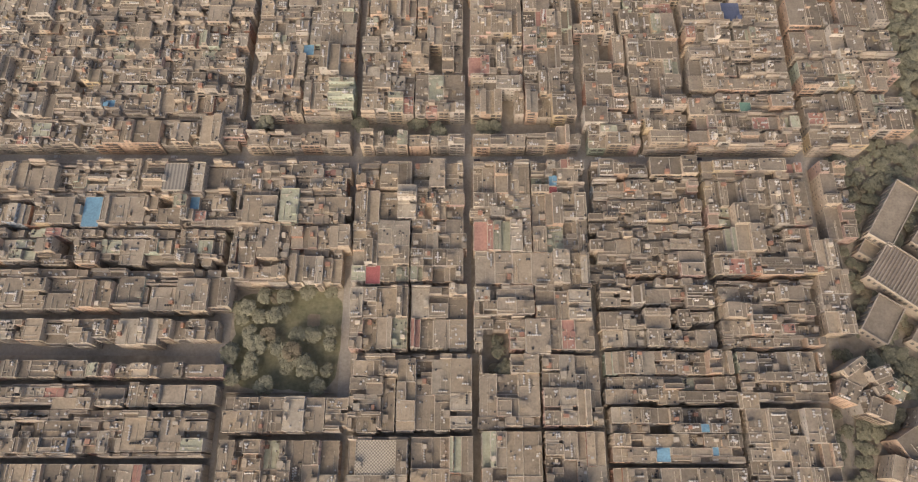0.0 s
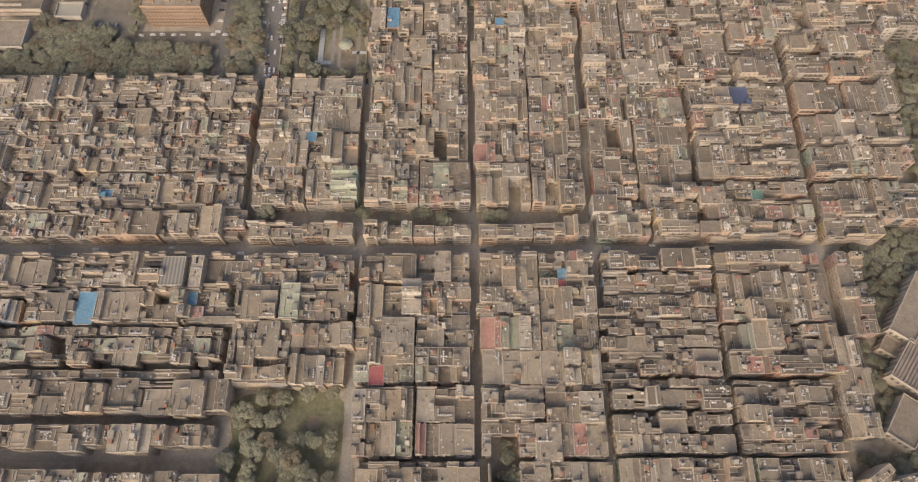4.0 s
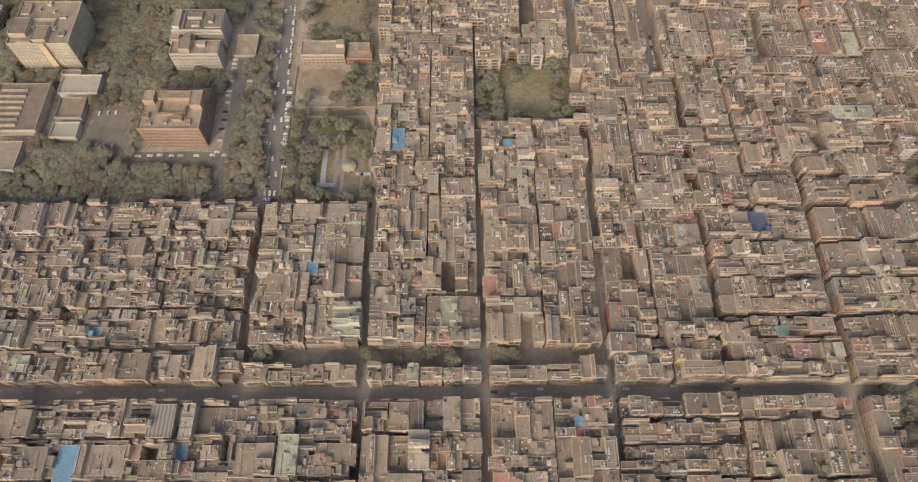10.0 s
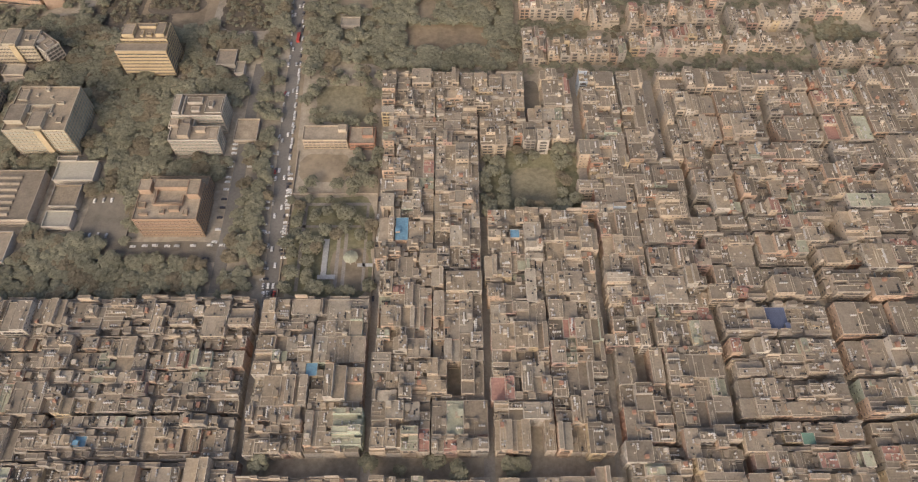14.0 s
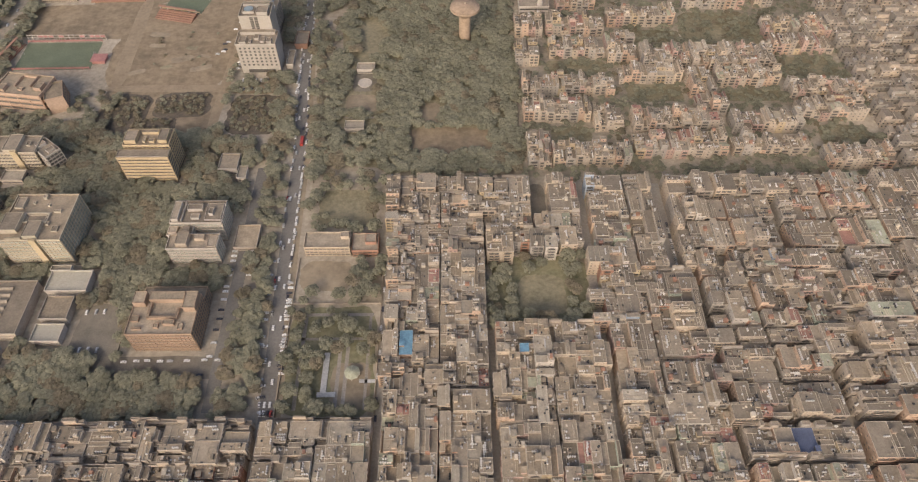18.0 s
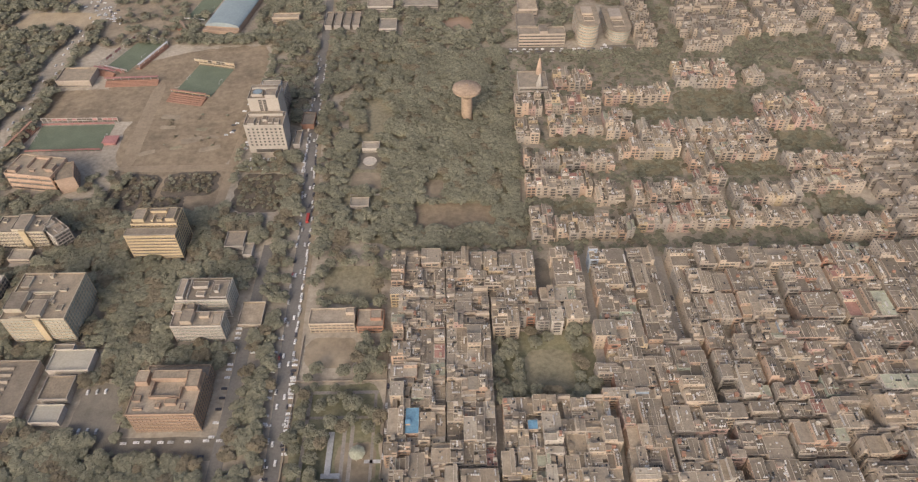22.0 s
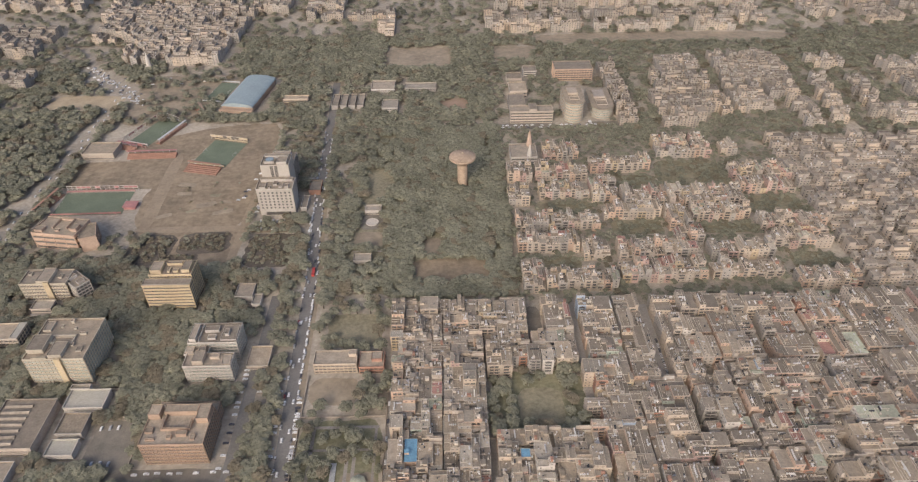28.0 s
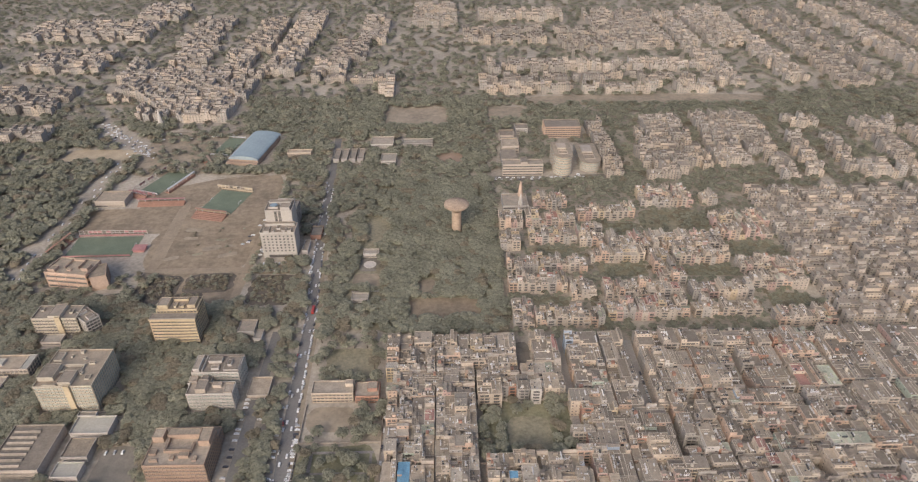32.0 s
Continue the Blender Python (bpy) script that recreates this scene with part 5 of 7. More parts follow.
# ---- office towers and other large buildings ----
def office(name, x0, x1, y0, y1, h, floors, wall, glass, label, bay=3.2, sides="SE", fins=True, band=1.7, turn=0.0, roof="roof_grey", group=""):
    """A framed block: floor bands of glazing between slabs, with fins, on the given sides."""
    cx, cy, w, d = (x0 + x1) / 2, (y0 + y1) / 2, x1 - x0, y1 - y0
    a, b, c, e = -w / 2, w / 2, -d / 2, d / 2
    body, fin = Shape(), Shape()
    body.box(a, b, c, e, 0, h, top=False)
    fh = h / floors
    if fins:
        for k in range(int(w / bay) + 1):
            px = a + 0.2 + (w - 0.4) * k / int(w / bay)
            if "S" in sides:
                fin.box(px - 0.2, px + 0.2, c - 0.45, c, 0, h)
        for k in range(int(d / bay) + 1):
            py = c + 0.2 + (d - 0.4) * k / int(d / bay)
            if "E" in sides:
                fin.box(b, b + 0.45, py - 0.2, py + 0.2, 0, h)
            if "W" in sides:
                fin.box(a - 0.45, a, py - 0.2, py + 0.2, 0, h)
    root = tagged(part(name, body, M[wall]), label, "building", group)
    root.location, root.rotation_euler = (cx, cy, 0), (0, 0, radians(turn))
    if fin.v:
        tagged(part("fin_screen", fin, M[wall], root), "thin upright fins between windows", kind="stuff")
    for k in range(floors):
        z = k * fh + 0.9
        if "S" in sides:
            s = Shape()
            s.box(a + 0.6, b - 0.6, c - 0.12, c + 0.1, z, z + band)
            part("window_band", s, M[glass], root, "strip of dark glazing")
            s = Shape()
            s.box(a, b, c - 0.6, c + 0.1, z + band, z + band + 0.3, bottom=True)
            part("sunshade", s, M[wall], root)
        if "E" in sides:
            s = Shape()
            s.box(b - 0.1, b + 0.12, c + 0.6, e - 0.6, z, z + band)
            part("window_band", s, M[glass], root, "strip of dark glazing")
        if "W" in sides:
            s = Shape()
            s.box(a - 0.12, a + 0.1, c + 0.6, e - 0.6, z, z + band)
            part("window_band", s, M[glass], root, "strip of dark glazing")
    top = Shape()
    top.tray(a - 0.3, b + 0.3, c - 0.3, e + 0.3, h, 1.3, 0.45)
    part("roof", top, [M[roof], M[wall], M[wall]], root)
    TAKEN.append((x0 - 3, x1 + 3, y0 - 3, y1 + 3))
    return root


def on_roof(root, boxes, z, mat, name="plant_room", cap="roof_grey"):
    """Roof rooms on a block: x0, x1, y0, y1, height from the roof."""
    for x0, x1, y0, y1, h in boxes:
        s = Shape()
        s.box(x0, x1, y0, y1, z + 0.03, z + h, 0, top=False)
        s.tray(x0 - 0.1, x1 + 0.1, y0 - 0.1, y1 + 0.1, z + h, 0.5, 0.3)
        s.m = [0 if i < 4 else 1 if v == 0 else 0 for i, v in enumerate(s.m)]
        part(name, s, [M[mat], M[cap]], root)


t = office("office_tower", -344, -299, 464, 507, 27, 8, "tower_cream", "glass_green", "cream office tower with greenish glazing between fins", 3.0, roof="roof_tan")
on_roof(t, ((-22, -9.5, -15, 1, 4.0), (-4, 6, -20, -6, 3.2), (-16, -5, -21, -19.8, 1.6), (-8, -6.5, 12, 14.5, 1.2), (3, 5, 10, 12, 1.0), (10, 15, 4, 6, 1.4), (8, 10, -8, -5, 1.2), (-20, -14, 8, 18, 1.5), (14, 18, -14, -9, 1.0), (-2, 0.5, 17, 20, 2.0)), 27, "tower_cream")
s = Shape()
s.ring(-10, 8, -5.5, 3.5, 27.03, 28.6, 0.8)
s.ring(-8, 6, -4, 2, 27.03, 27.7, 0.5)
part("light_well", s, M["tower_cream"], t, "sunken light well with a double rim")
s = Shape()
s.box(1.5, 6.0, -23.6, -21.5, 0, 29)
part("stair_shaft", s, M["tower_yellow"], t, "plain yellow stair shaft on the front")
t = office("office_tower", -229, -191, 485, 506, 19.5, 6, "white", "glass_green", "white framed office block with stepped roof", 3.0)
on_roof(t, ((-18, -13, -9, 8, 3), (-8, 3, 1, 6, 2.5), (6, 18, -8, 8, 1.0), (-11, -10.4, -9, 9, 1.3), (-4, 2, -7, -3, 1.8), (9, 12, -4, 2, 3.2)), 19.5, "white")
t = office("office_tower", -227, -191, 463, 476, 17, 5, "white", "glass_green", "white framed low office wing in front", 3.0)
on_roof(t, ((-11, -3, -5, 6, 4.2), (1, 8, 1, 5, 2.4), (11, 17, -5, 5, 0.6)), 17, "cream")
t = office("link_building", -230, -212, 476.6, 484.6, 15.5, 5, "white", "glass_green", "white link building between two office wings", 3.0, sides="E", fins=False)
on_roof(t, ((-8, -2, -3, 3, 2.4), (2, 7, -2, 2.5, 3.2)), 15.5, "cream")
t = office("office_block", -234, -191, 390, 421, 21, 6, "tower_orange", "glass", "orange sandstone office block with rows of windows", 2.6, band=1.3)
on_roof(t, ((-21, -13, 6, 15, 5), (13, 21, 2, 15, 5), (-10, -8.8, -4, 8, 2.2), (9, 10.2, -4, 4, 2.2), (-8.8, 9, -4, -2.8, 2.2), (-11, 12, 9, 15.4, 4), (2, 9, -9, -5.5, 2.6), (-4, -1, -11, -8, 1.5), (12, 15, -12, -8, 1.2), (-18, -12, -12, -10.8, 1.4), (-20, -15, -6, -2, 1.6)), 21, "tower_orange", cap="roof_tan")
t = office("office_block", -234, -192, 421.6, 433, 12, 4, "tower_orange", "glass", "lower rear wing of the orange office block", 2.6, sides="E", band=1.3)
t = office("office_tower", -283, -243, 545, 554, 27, 8, "tower_yellow", "glass", "yellow office slab with long dark window bands", 7.0, fins=False, band=1.5)
on_roof(t, ((-20, 20, -3.5, 3.5, 1.2),), 27, "grey")
t = office("office_tower", -280, -244, 556, 574, 30, 9, "tower_yellow", "glass", "yellow office tower behind the long slab", 3.0, roof="roof_tan")
on_roof(t, ((-17, -8, -7, 5, 3.5), (9, 16, -6, 7, 3), (-6, 7, 4, 7, 2), (-3, -1, -6, 0, 1.4), (2, 6, -6, -3, 1.8)), 30, "tower_yellow")
t = office("office_block", -421, -377, 634, 661, 17, 3, "peach", "glass", "peach institute building with deep window bays", 9.0, band=2.4, turn=-9, roof="roof_tan")
on_roof(t, ((-20, -12, -11, -4, 2.6), (-6, -5.3, -4, 11, 1.6), (8, 8.7, -3, 12, 1.6), (-5, 8, 10, 11, 1.6), (13, 20, -6, 2, 3), (-1, 3, -8, -5, 1.2)), 17, "peach", cap="roof_tan")
t = office("office_block", -379, -364, 630, 653, 15, 4, "peach", "glass", "angled end of the peach institute building", 3.5, sides="E", turn=20, roof="roof_tan")
t = office("office_block", -424, -374, 503, 521, 10, 3, "beige", "glass", "long low office with a pale edged roof among trees", 3.4, roof="roof_tan")
on_roof(t, ((19, 25, -9, 9, 1.0), (-8, 2, -4, 3, 2.0)), 10, "white", cap="pale_sheet")
t = office("office_block", -424, -388, 482, 498, 7, 2, "beige", "glass", "lower front wing of the long office", 3.4, roof="roof_grey")
t = office("office_block", -397, -357, 561, 580, 18, 5, "tower_cream", "glass", "cream slab block with a raised middle bay", 2.8)
on_roof(t, ((-5, 6, -9, 9, 3.0), (-17, -14, 2, 6, 1.6), (11, 14, -2, 3, 1.4)), 18, "tower_cream")
s = Shape()
s.box(1.5, 6.5, -11.2, -9.3, 0, 21)
part("stair_shaft", s, M["tower_yellow"], t, "plain pale stair shaft on the front")
t = office("office_block", -362, -341, 562, 575, 16, 5, "white", "glass", "angled wing with rows of open balconies", 3.0, band=1.9, turn=-38)
on_roof(t, ((-8, -3, -4, 3, 2.2), (3, 8, -2, 4, 1.6)), 16, "white")
t = office("annex", -382, -365, 541, 552, 7, 2, "beige", "glass", "low beige annex with a cream roof among trees", 3.2, fins=False, roof="roof_pale")
s = Shape()
s.box(-8.5, 8.5, -9.5, -5.7, 0, 3.6)
part("porch", s, M["beige"], t)
t = office("school_building", -130, -97, 469, 483, 9.5, 3, "cream", "glass", "pale peach and white school with corridor fronts", 3.3, roof="roof_grey")
on_roof(t, ((10, 16, 1, 6, 3),), 9.5, "cream")
t = office("school_building", -95, -76, 468, 484, 6.5, 2, "brick", "glass", "low brick school annex", 3.3)
on_roof(t, ((0, 8, -2, 6, 3),), 6.5, "brick")
# hotel: a low wing with square windows, and the tower behind
t = office("hotel", -216, -180, 684, 704, 31, 1, "tower_white", "glass", "white hotel with small square windows and a roof garden", 9.0, sides="", roof="roof_dark")
for k in range(6):
    for i in range(8):
        s = Shape()
        x, z = -14.6 + i * 4.2, 8.5 + k * 3.6
        s.box(x - 0.85, x + 0.85, -10.25, -9.9, z, z + 1.7)
        part("window", s, M["glass"], t)
s = Shape()
s.box(-12, 13, -10.4, -9.8, 1.0, 4.2)
part("shop_front", s, M["glass"], t, "dark glazed ground floor front")
on_roof(t, ((-16, 16, 5, 9.5, 2.5), (-15, -9, -8, 1, 1.6), (4, 8, -7, 0, 1.4), (10, 14, -8, -2, 2.0), (-6, -4, -8, -4, 1.2), (-2, 2, -3, 3, 1.8)), 31, "tower_white", cap="roof_dark")
t = office("hotel_tower", -213, -185, 705, 726, 46, 12, "tower_white", "glass", "tall white hotel tower with a central window strip", 9.0, sides="W", roof="roof_grey")
for k in range(7):
    for i in range(2):
        s = Shape()
        x, z = -3.2 + i * 4.2, 33.5 + k * 1.8
        s.box(x - 1.5, x + 1.5, -10.75, -10.4, z, z + 1.3)
        part("window", s, M["glass"], t)
on_roof(t, ((-11, -1, -6, 2, 2.2), (2, 12, -9, 1, 3.4), (-12, 12, 4, 9, 3.0)), 46, "tower_white", cap="roof_grey")
s = Shape()
s.lathe(-6, -2, ((4.2, 48.9), (4.2, 49.1)), 20)
part("pool", s, M["teal"], t, "small grey-blue rooftop pool")
t = office("office_block", -216, -190, 727, 768, 24, 7, "grey", "glass", "grey rear block of the hotel with plant on top", 3.5)
on_roof(t, ((-11, -3, -16, -4, 3), (2, 11, -10, 6, 2.2), (-10, 8, 10, 18, 4)), 24, "steel", cap="roof_pale")
for x0, x1, y0, y1, h, wall, label in ((-172, -160, 720, 740, 5, "brick", "small red canopy building beside the hotel"), (-176, -170, 690, 712, 4, "white", "white gate kiosk beside the hotel")):
    tagged(office("annex", x0, x1, y0, y1, h, 1, wall, "glass", label, 3.0, sides=""), label, "building")

for k in range(4):                  # fan-shaped canopy beside the hotel
    s = Shape()
    s.box(-0.25, 0.25, 0, 13 - 1.5 * k, 5.0 + 0.4 * k, 5.4 + 0.4 * k, bottom=True)
    s.box(-0.2, 0.2, 0, 0.4, 0, 5.2)
    ob = tagged(part("canopy_beam", s, M["tower_white"]), "white slanting beam of an open canopy frame", "canopy", "beams of the fan-shaped canopy")
    ob.location, ob.rotation_euler = (-172, 741, 0), (0, 0, radians(-38 + 24 * k))
# low campus roofs west of the orange block
for x0, x1, y0, y1, h, wall, roof, label in (
        (-309, -280, 435, 452, 6, "white", "pale_sheet", "pale flat-roofed shed of the works campus"), (-305, -286, 412, 430, 6, "grey", "roof_tan", "grey workshop with a sheet roof"),
        (-305, -286, 395, 408, 5, "white", "pale_sheet", "low shed with a white sheet roof"), (-352, -315, 399, 442, 8, "beige", "roof_dark", "long workshop with ridged roof lights"),
        (-184, -167, 474, 495, 4, "beige", "roof_tan", "low beige plant nursery shed"),
        (-345, -322, 366, 390, 6, "white", "roof_grey", "low white annex under trees"), (-211, -196, 553, 570, 6, "grey", "roof_grey", "small grey substation beside the avenue"),
        (-195, -188, 545, 558, 4, "white", "roof_pale", "small white kiosk beside the avenue"), (-446, -410, 802, 828, 7, "beige", "roof_tan", "beige pavilion hall at the fairground"),
        (-310, -296, 452, 456, 7, "white", "roof_pale", "covered entrance walk of the office tower")):
    tb = office("campus_building", x0, x1, y0, y1, h, max(1, int(h / 4)), wall, "glass", label, 3.5, sides="S", fins=False, band=1.2, roof=roof)
for k in range(7):
    s = Shape()
    y = 402 + k * 5.4
    s.v = [(-350, y, 8.5), (-330, y, 8.5), (-330, y + 3.6, 8.5), (-350, y + 3.6, 8.5), (-350, y + 1.8, 9.3), (-330, y + 1.8, 9.3)]
    s.f, s.m = [(0, 1, 5, 4), (2, 3, 4, 5), (1, 2, 5), (3, 0, 4), (0, 3, 2, 1)], [0, 0, 0, 0, 0]
    tagged(part("roof_light", s, M["roof_grey"]), "ridged roof light on the long workshop", "roof light", "roof lights of the workshop")

for x0, x1, y0, y1, h, wall, roof, label in ((-113, -97, 602, 612, 4, "grey", "roof_pale", "low grey shed in a woodland yard"), (-109, -93, 682, 692, 4, "white", "roof_pale", "small pale hall in a woodland yard")):
    office("campus_building", x0, x1, y0, y1, h, 1, wall, "glass", label, 3.5, sides="S", fins=False, band=1.2, roof=roof)
patch("ground", -112, -90, 656, 682, 0.06, M["court_grey"], "paved yard with a round basin", "ground")
s = Shape()
s.lathe(0, 0, ((6.5, 0), (6.5, 0.8), (6.0, 0.8), (6.0, 0.3)), 24)
bs = tagged(part("basin", s, M["white"]), "round pale basin in a paved yard", "basin")
bs.location = (-101, 668, 0.06)
slab("pavement", -67, -64.5, 560, 700, 0.0, 0.07, M["lane"], "pale path through the wood", "path")
slab("pavement", -116, -80, 620, 622, 0.0, 0.07, M["lane"], "pale path through the wood", "path")

# water tower
s = Shape()
s.lathe(0, 0, ((6.2, 0), (5.6, 3), (5.4, 27)), 32)
wt = tagged(part("water_tower", s, M["water_tower"]), "stained concrete water tower with a wide disc tank", "water tower")
wt.location = (-8, 734, 0)
s = Shape()
s.lathe(0, 0, ((5.4, 26.8), (7.5, 29.0), (12.6, 33.2), (14.0, 34.2), (14.0, 36.4), (13.4, 36.6)), 48)
tank = part("tank", s, M["water_tower"], wt, "flared concrete tank")
s = Shape()
s.lathe(0, 0, ((13.3, 36.55), (11.0, 37.9), (7.0, 39.2), (3.0, 39.8), (0.3, 39.9)), 48)
part("dome", s, M["water_tower"], tank, "shallow tan dome on the tank")
s = Shape()
s.lathe(0, 0, ((1.0, 39.85), (1.0, 41.0), (0.2, 41.4)), 12)
part("vent", s, M["water_tower"], tank)
TAKEN.append((-14, -2, 727, 741))

# arena with a blue vaulted roof
s, w, d, n = Shape(), 40.0, 86.0, 12
s.box(-w / 2, w / 2, -d / 2, d / 2, 0, 8)
ar = tagged(part("sports_arena", s, M["tower_orange"]), "sports arena with a pale blue vaulted roof", "building")
ar.location, ar.rotation_euler = (-287, 958, 0), (0, 0, radians(-9))
v = Shape()
for k in range(n):
    f0, f1 = math.pi * k / n, math.pi * (k + 1) / n
    x0, x1 = -math.cos(f0) * (w / 2 + 1), -math.cos(f1) * (w / 2 + 1)
    z0, z1 = 8 + 5.0 * math.sin(f0), 8 + 5.0 * math.sin(f1)
    v.quad((x0, -d / 2 - 1, z0), (x1, -d / 2 - 1, z1), (x1, d / 2 + 1, z1), (x0, d / 2 + 1, z0))
    v.quad((x0, -d / 2 - 1, 8), (x1, -d / 2 - 1, 8), (x1, -d / 2 - 1, z1), (x0, -d / 2 - 1, z0))
    v.quad((x1, d / 2 + 1, 8), (x0, d / 2 + 1, 8), (x0, d / 2 + 1, z0), (x1, d / 2 + 1, z1))
M["arena_blue"] = surface("weathered_blue_roofing", (0.27, 0.325, 0.325), 0.6, 0.4, 0.05, 0.12, 0.0)
part("roof", v, M["arena_blue"], ar, "pale blue vaulted metal roof")
s = Shape()
s.box(-w / 2 - 2, w / 2 + 2, -d / 2 - 7, -d / 2 - 0.5, 0, 6)
part("porch", s, M["tower_orange"], ar, "orange entrance porch")
TAKEN.append((-318, -256, 905, 1012))

# institute quarter beyond the colony
t = office("institute_building", 55, 108, 873, 889, 15, 4, "beige", "glass", "long beige institute building with rows of windows", 3.3, sides="SW", fins=False)
on_roof(t, ((-3, 6, -8.4, 8, 4),), 15, "beige")


def round_front(name, x0, x1, y0, y1, h, floors, wall, label):
    """A block whose south end is a half circle, with a ring of glazing and a projecting slab on each floor."""
    w, d, n = (x1 - x0) / 2, y1 - y0, 14

    def outline(out):
        arc = [(-(w + out) * math.cos(math.pi * k / n), w - (w + out) * math.sin(math.pi * k / n)) for k in range(n + 1)]
        return arc + [(w + out, d + out), (-w - out, d + out)]

    def prism(out, z0, z1, cap=True):
        s, pts = Shape(), outline(out)
        m = len(pts)
        s.v = [(x, y, z) for z in (z0, z1) for x, y in pts]
        s.f = [(k, (k + 1) % m, m + (k + 1) % m, m + k) for k in range(m)]
        if cap:
            s.f += [tuple(range(m, 2 * m)), tuple(range(m - 1, -1, -1))]
        s.m = [0] * len(s.f)
        return s

    root = tagged(part(name, prism(0, 0, h), M[wall]), label, "building")
    root.location = ((x0 + x1) / 2, y0, 0)
    for k in range(floors):
        z = h * k / floors
        part("window_band", prism(0.12, z + 1.1, z + 2.3), M["glass_green"], root, "curved strip of dull glazing")
        part("sunshade", prism(0.35, z + 2.7, z + 3.1), M[wall], root)
    part("roof", prism(0.4, h - 0.3, h + 0.6), M["roof_tan"], root)
    s = Shape()
    s.box(-w * 0.55, w * 0.45, d * 0.5, d * 0.82, h + 0.6, h + 3.2)
    part("plant_room", s, M[wall], root)
    s = Shape()
    s.ring(-w * 0.5, w * 0.5, w * 0.9, d * 0.42, h + 0.6, h + 1.5, 0.5)
    part("roof_rim", s, M[wall], root)
    TAKEN.append((x0 - 3, x1 + 3, y0 - 3, y1 + 3))
    return root


round_front("office_tower", 123, 147, 870, 920, 26, 7, "cream", "cream tower with a rounded glazed front")
round_front("office_block", 159, 187, 879, 942, 13, 4, "beige", "curved beige block with ringed floors")
t = office("institute_building", 126, 178, 994, 1022, 16, 5, "peach", "glass", "peach institute block with balcony rows", 3.5, sides="SW")
for x0, x1, y0, y1 in ((60, 83, 944, 972), (59, 79, 982, 1002)):
    office("institute_building", x0, x1, y0, y1, 9, 2, "beige", "glass", "low institute wing stepping along a court", 3.5, sides="SE", fins=False, roof="roof_tan")
t = office("institute_building", 56, 77, 905, 938, 8, 2, "beige", "glass", "low institute wing along a court", 3.5, sides="SW", fins=False)
t = office("institute_building", 84, 102, 1006, 1024, 9, 3, "white", "glass", "white institute wing behind the court", 3.5, sides="SW", fins=False)
for x0, x1, y0, y1, h, wall, roof in ((-107, -87, 907, 931, 6, "white", "roof_pale"), (-125, -94, 962, 989, 6, "white", "roof_grey"), (-80, -38, 966, 983, 5, "grey", "roof_pale"), (-238, -206, 935, 946, 7, "cream", "roof_tan")):
    office("campus_building", x0, x1, y0, y1, h, 2, wall, "glass", "low pale campus hall among trees", 3.5, sides="S", fins=False, band=1.2, roof=roof)
for k in range(4):
    office("long_shed", -173 + k * 11, -165 + k * 11, 918, 951, 5, 1, "grey", "glass", "long grey sheet-roofed shed in a row", 4, sides="", roof="roof_grey", group="row of long sheds")
# temple with two white spires
t = office("temple", 48, 78, 776, 806, 8, 2, "white", "glass", "white temple hall with two tall spires", 4, sides="S", fins=False)
for x, y, h in ((6, -12, 15), (8, 12, 20)):
    s = Shape()
    s.lathe(x, y, ((3.0, 8), (3.2, 8.2 + h * 0.2), (2.2, 8 + h * 0.55), (0.9, 8 + h * 0.9), (0.1, 8 + h)), 12)
    part("spire", s, M["white"] if h < 18 else M["peach"], t, "tapered temple spire")

# south-east: big halls and the clustered apartment block
def hall(cx, cy, w, d, h, turn, roof, label):
    body = Shape()
    body.box(-w / 2, w / 2, -d / 2, d / 2, 0, h, top=False)
    root = tagged(part("hall", body, M["beige"]), label, "building")
    root.location, root.rotation_euler = (cx, cy, 0), (0, 0, radians(turn))
    s = Shape()
    s.tray(-w / 2 - 0.4, w / 2 + 0.4, -d / 2 - 0.4, d / 2 + 0.4, h, 1.2, 0.6)
    part("roof", s, [M[roof], M["beige"], M["beige"]], root)
    for k in range(int(w / 3.4)):
        s = Shape()
        x = -w / 2 + 2 + k * 3.4
        s.box(x, x + 1.6, -d / 2 - 0.08, -d / 2 + 0.1, h - 4.6, h - 1.8)
        part("window", s, M["glass"], root)
    for k in range(int(d / 4.5)):
        s = Shape()
        y = -d / 2 + 2 + k * 4.5
        s.box(-w / 2 - 0.7, -w / 2 + 0.1, y, y + 0.5, 0, h + 0.6)
        part("buttress", s, M["beige"], root)
    return root


hall(270, 166, 15, 44, 14, -35, "roof_dark", "long cream hall with a flat pale roof")
th = hall(275, 119, 54, 27, 14, -38, "roof_dark", "large hall with a ribbed sheet roof")
for k in range(26):
    s = Shape()
    x = -26 + k * 2.0
    s.box(x, x + 0.7, -12.8, 12.8, 14.1, 14.75)
    part("rib", s, M["rib_brown"], th)
hall(250, 99, 16, 26, 12, -35, "roof_dark", "plain hall with a flat grey roof")
hall(254, 143, 12, 10, 8, -35, "roof_tan", "small annex with a tan roof")
hall(292, 148, 22, 18, 12, -38, "roof_grey", "grey-roofed block beside the halls")
hall(280, 84, 26, 12, 9, -38, "roof_pale", "low pale annex with roof boxes")
rng = random.Random(31)
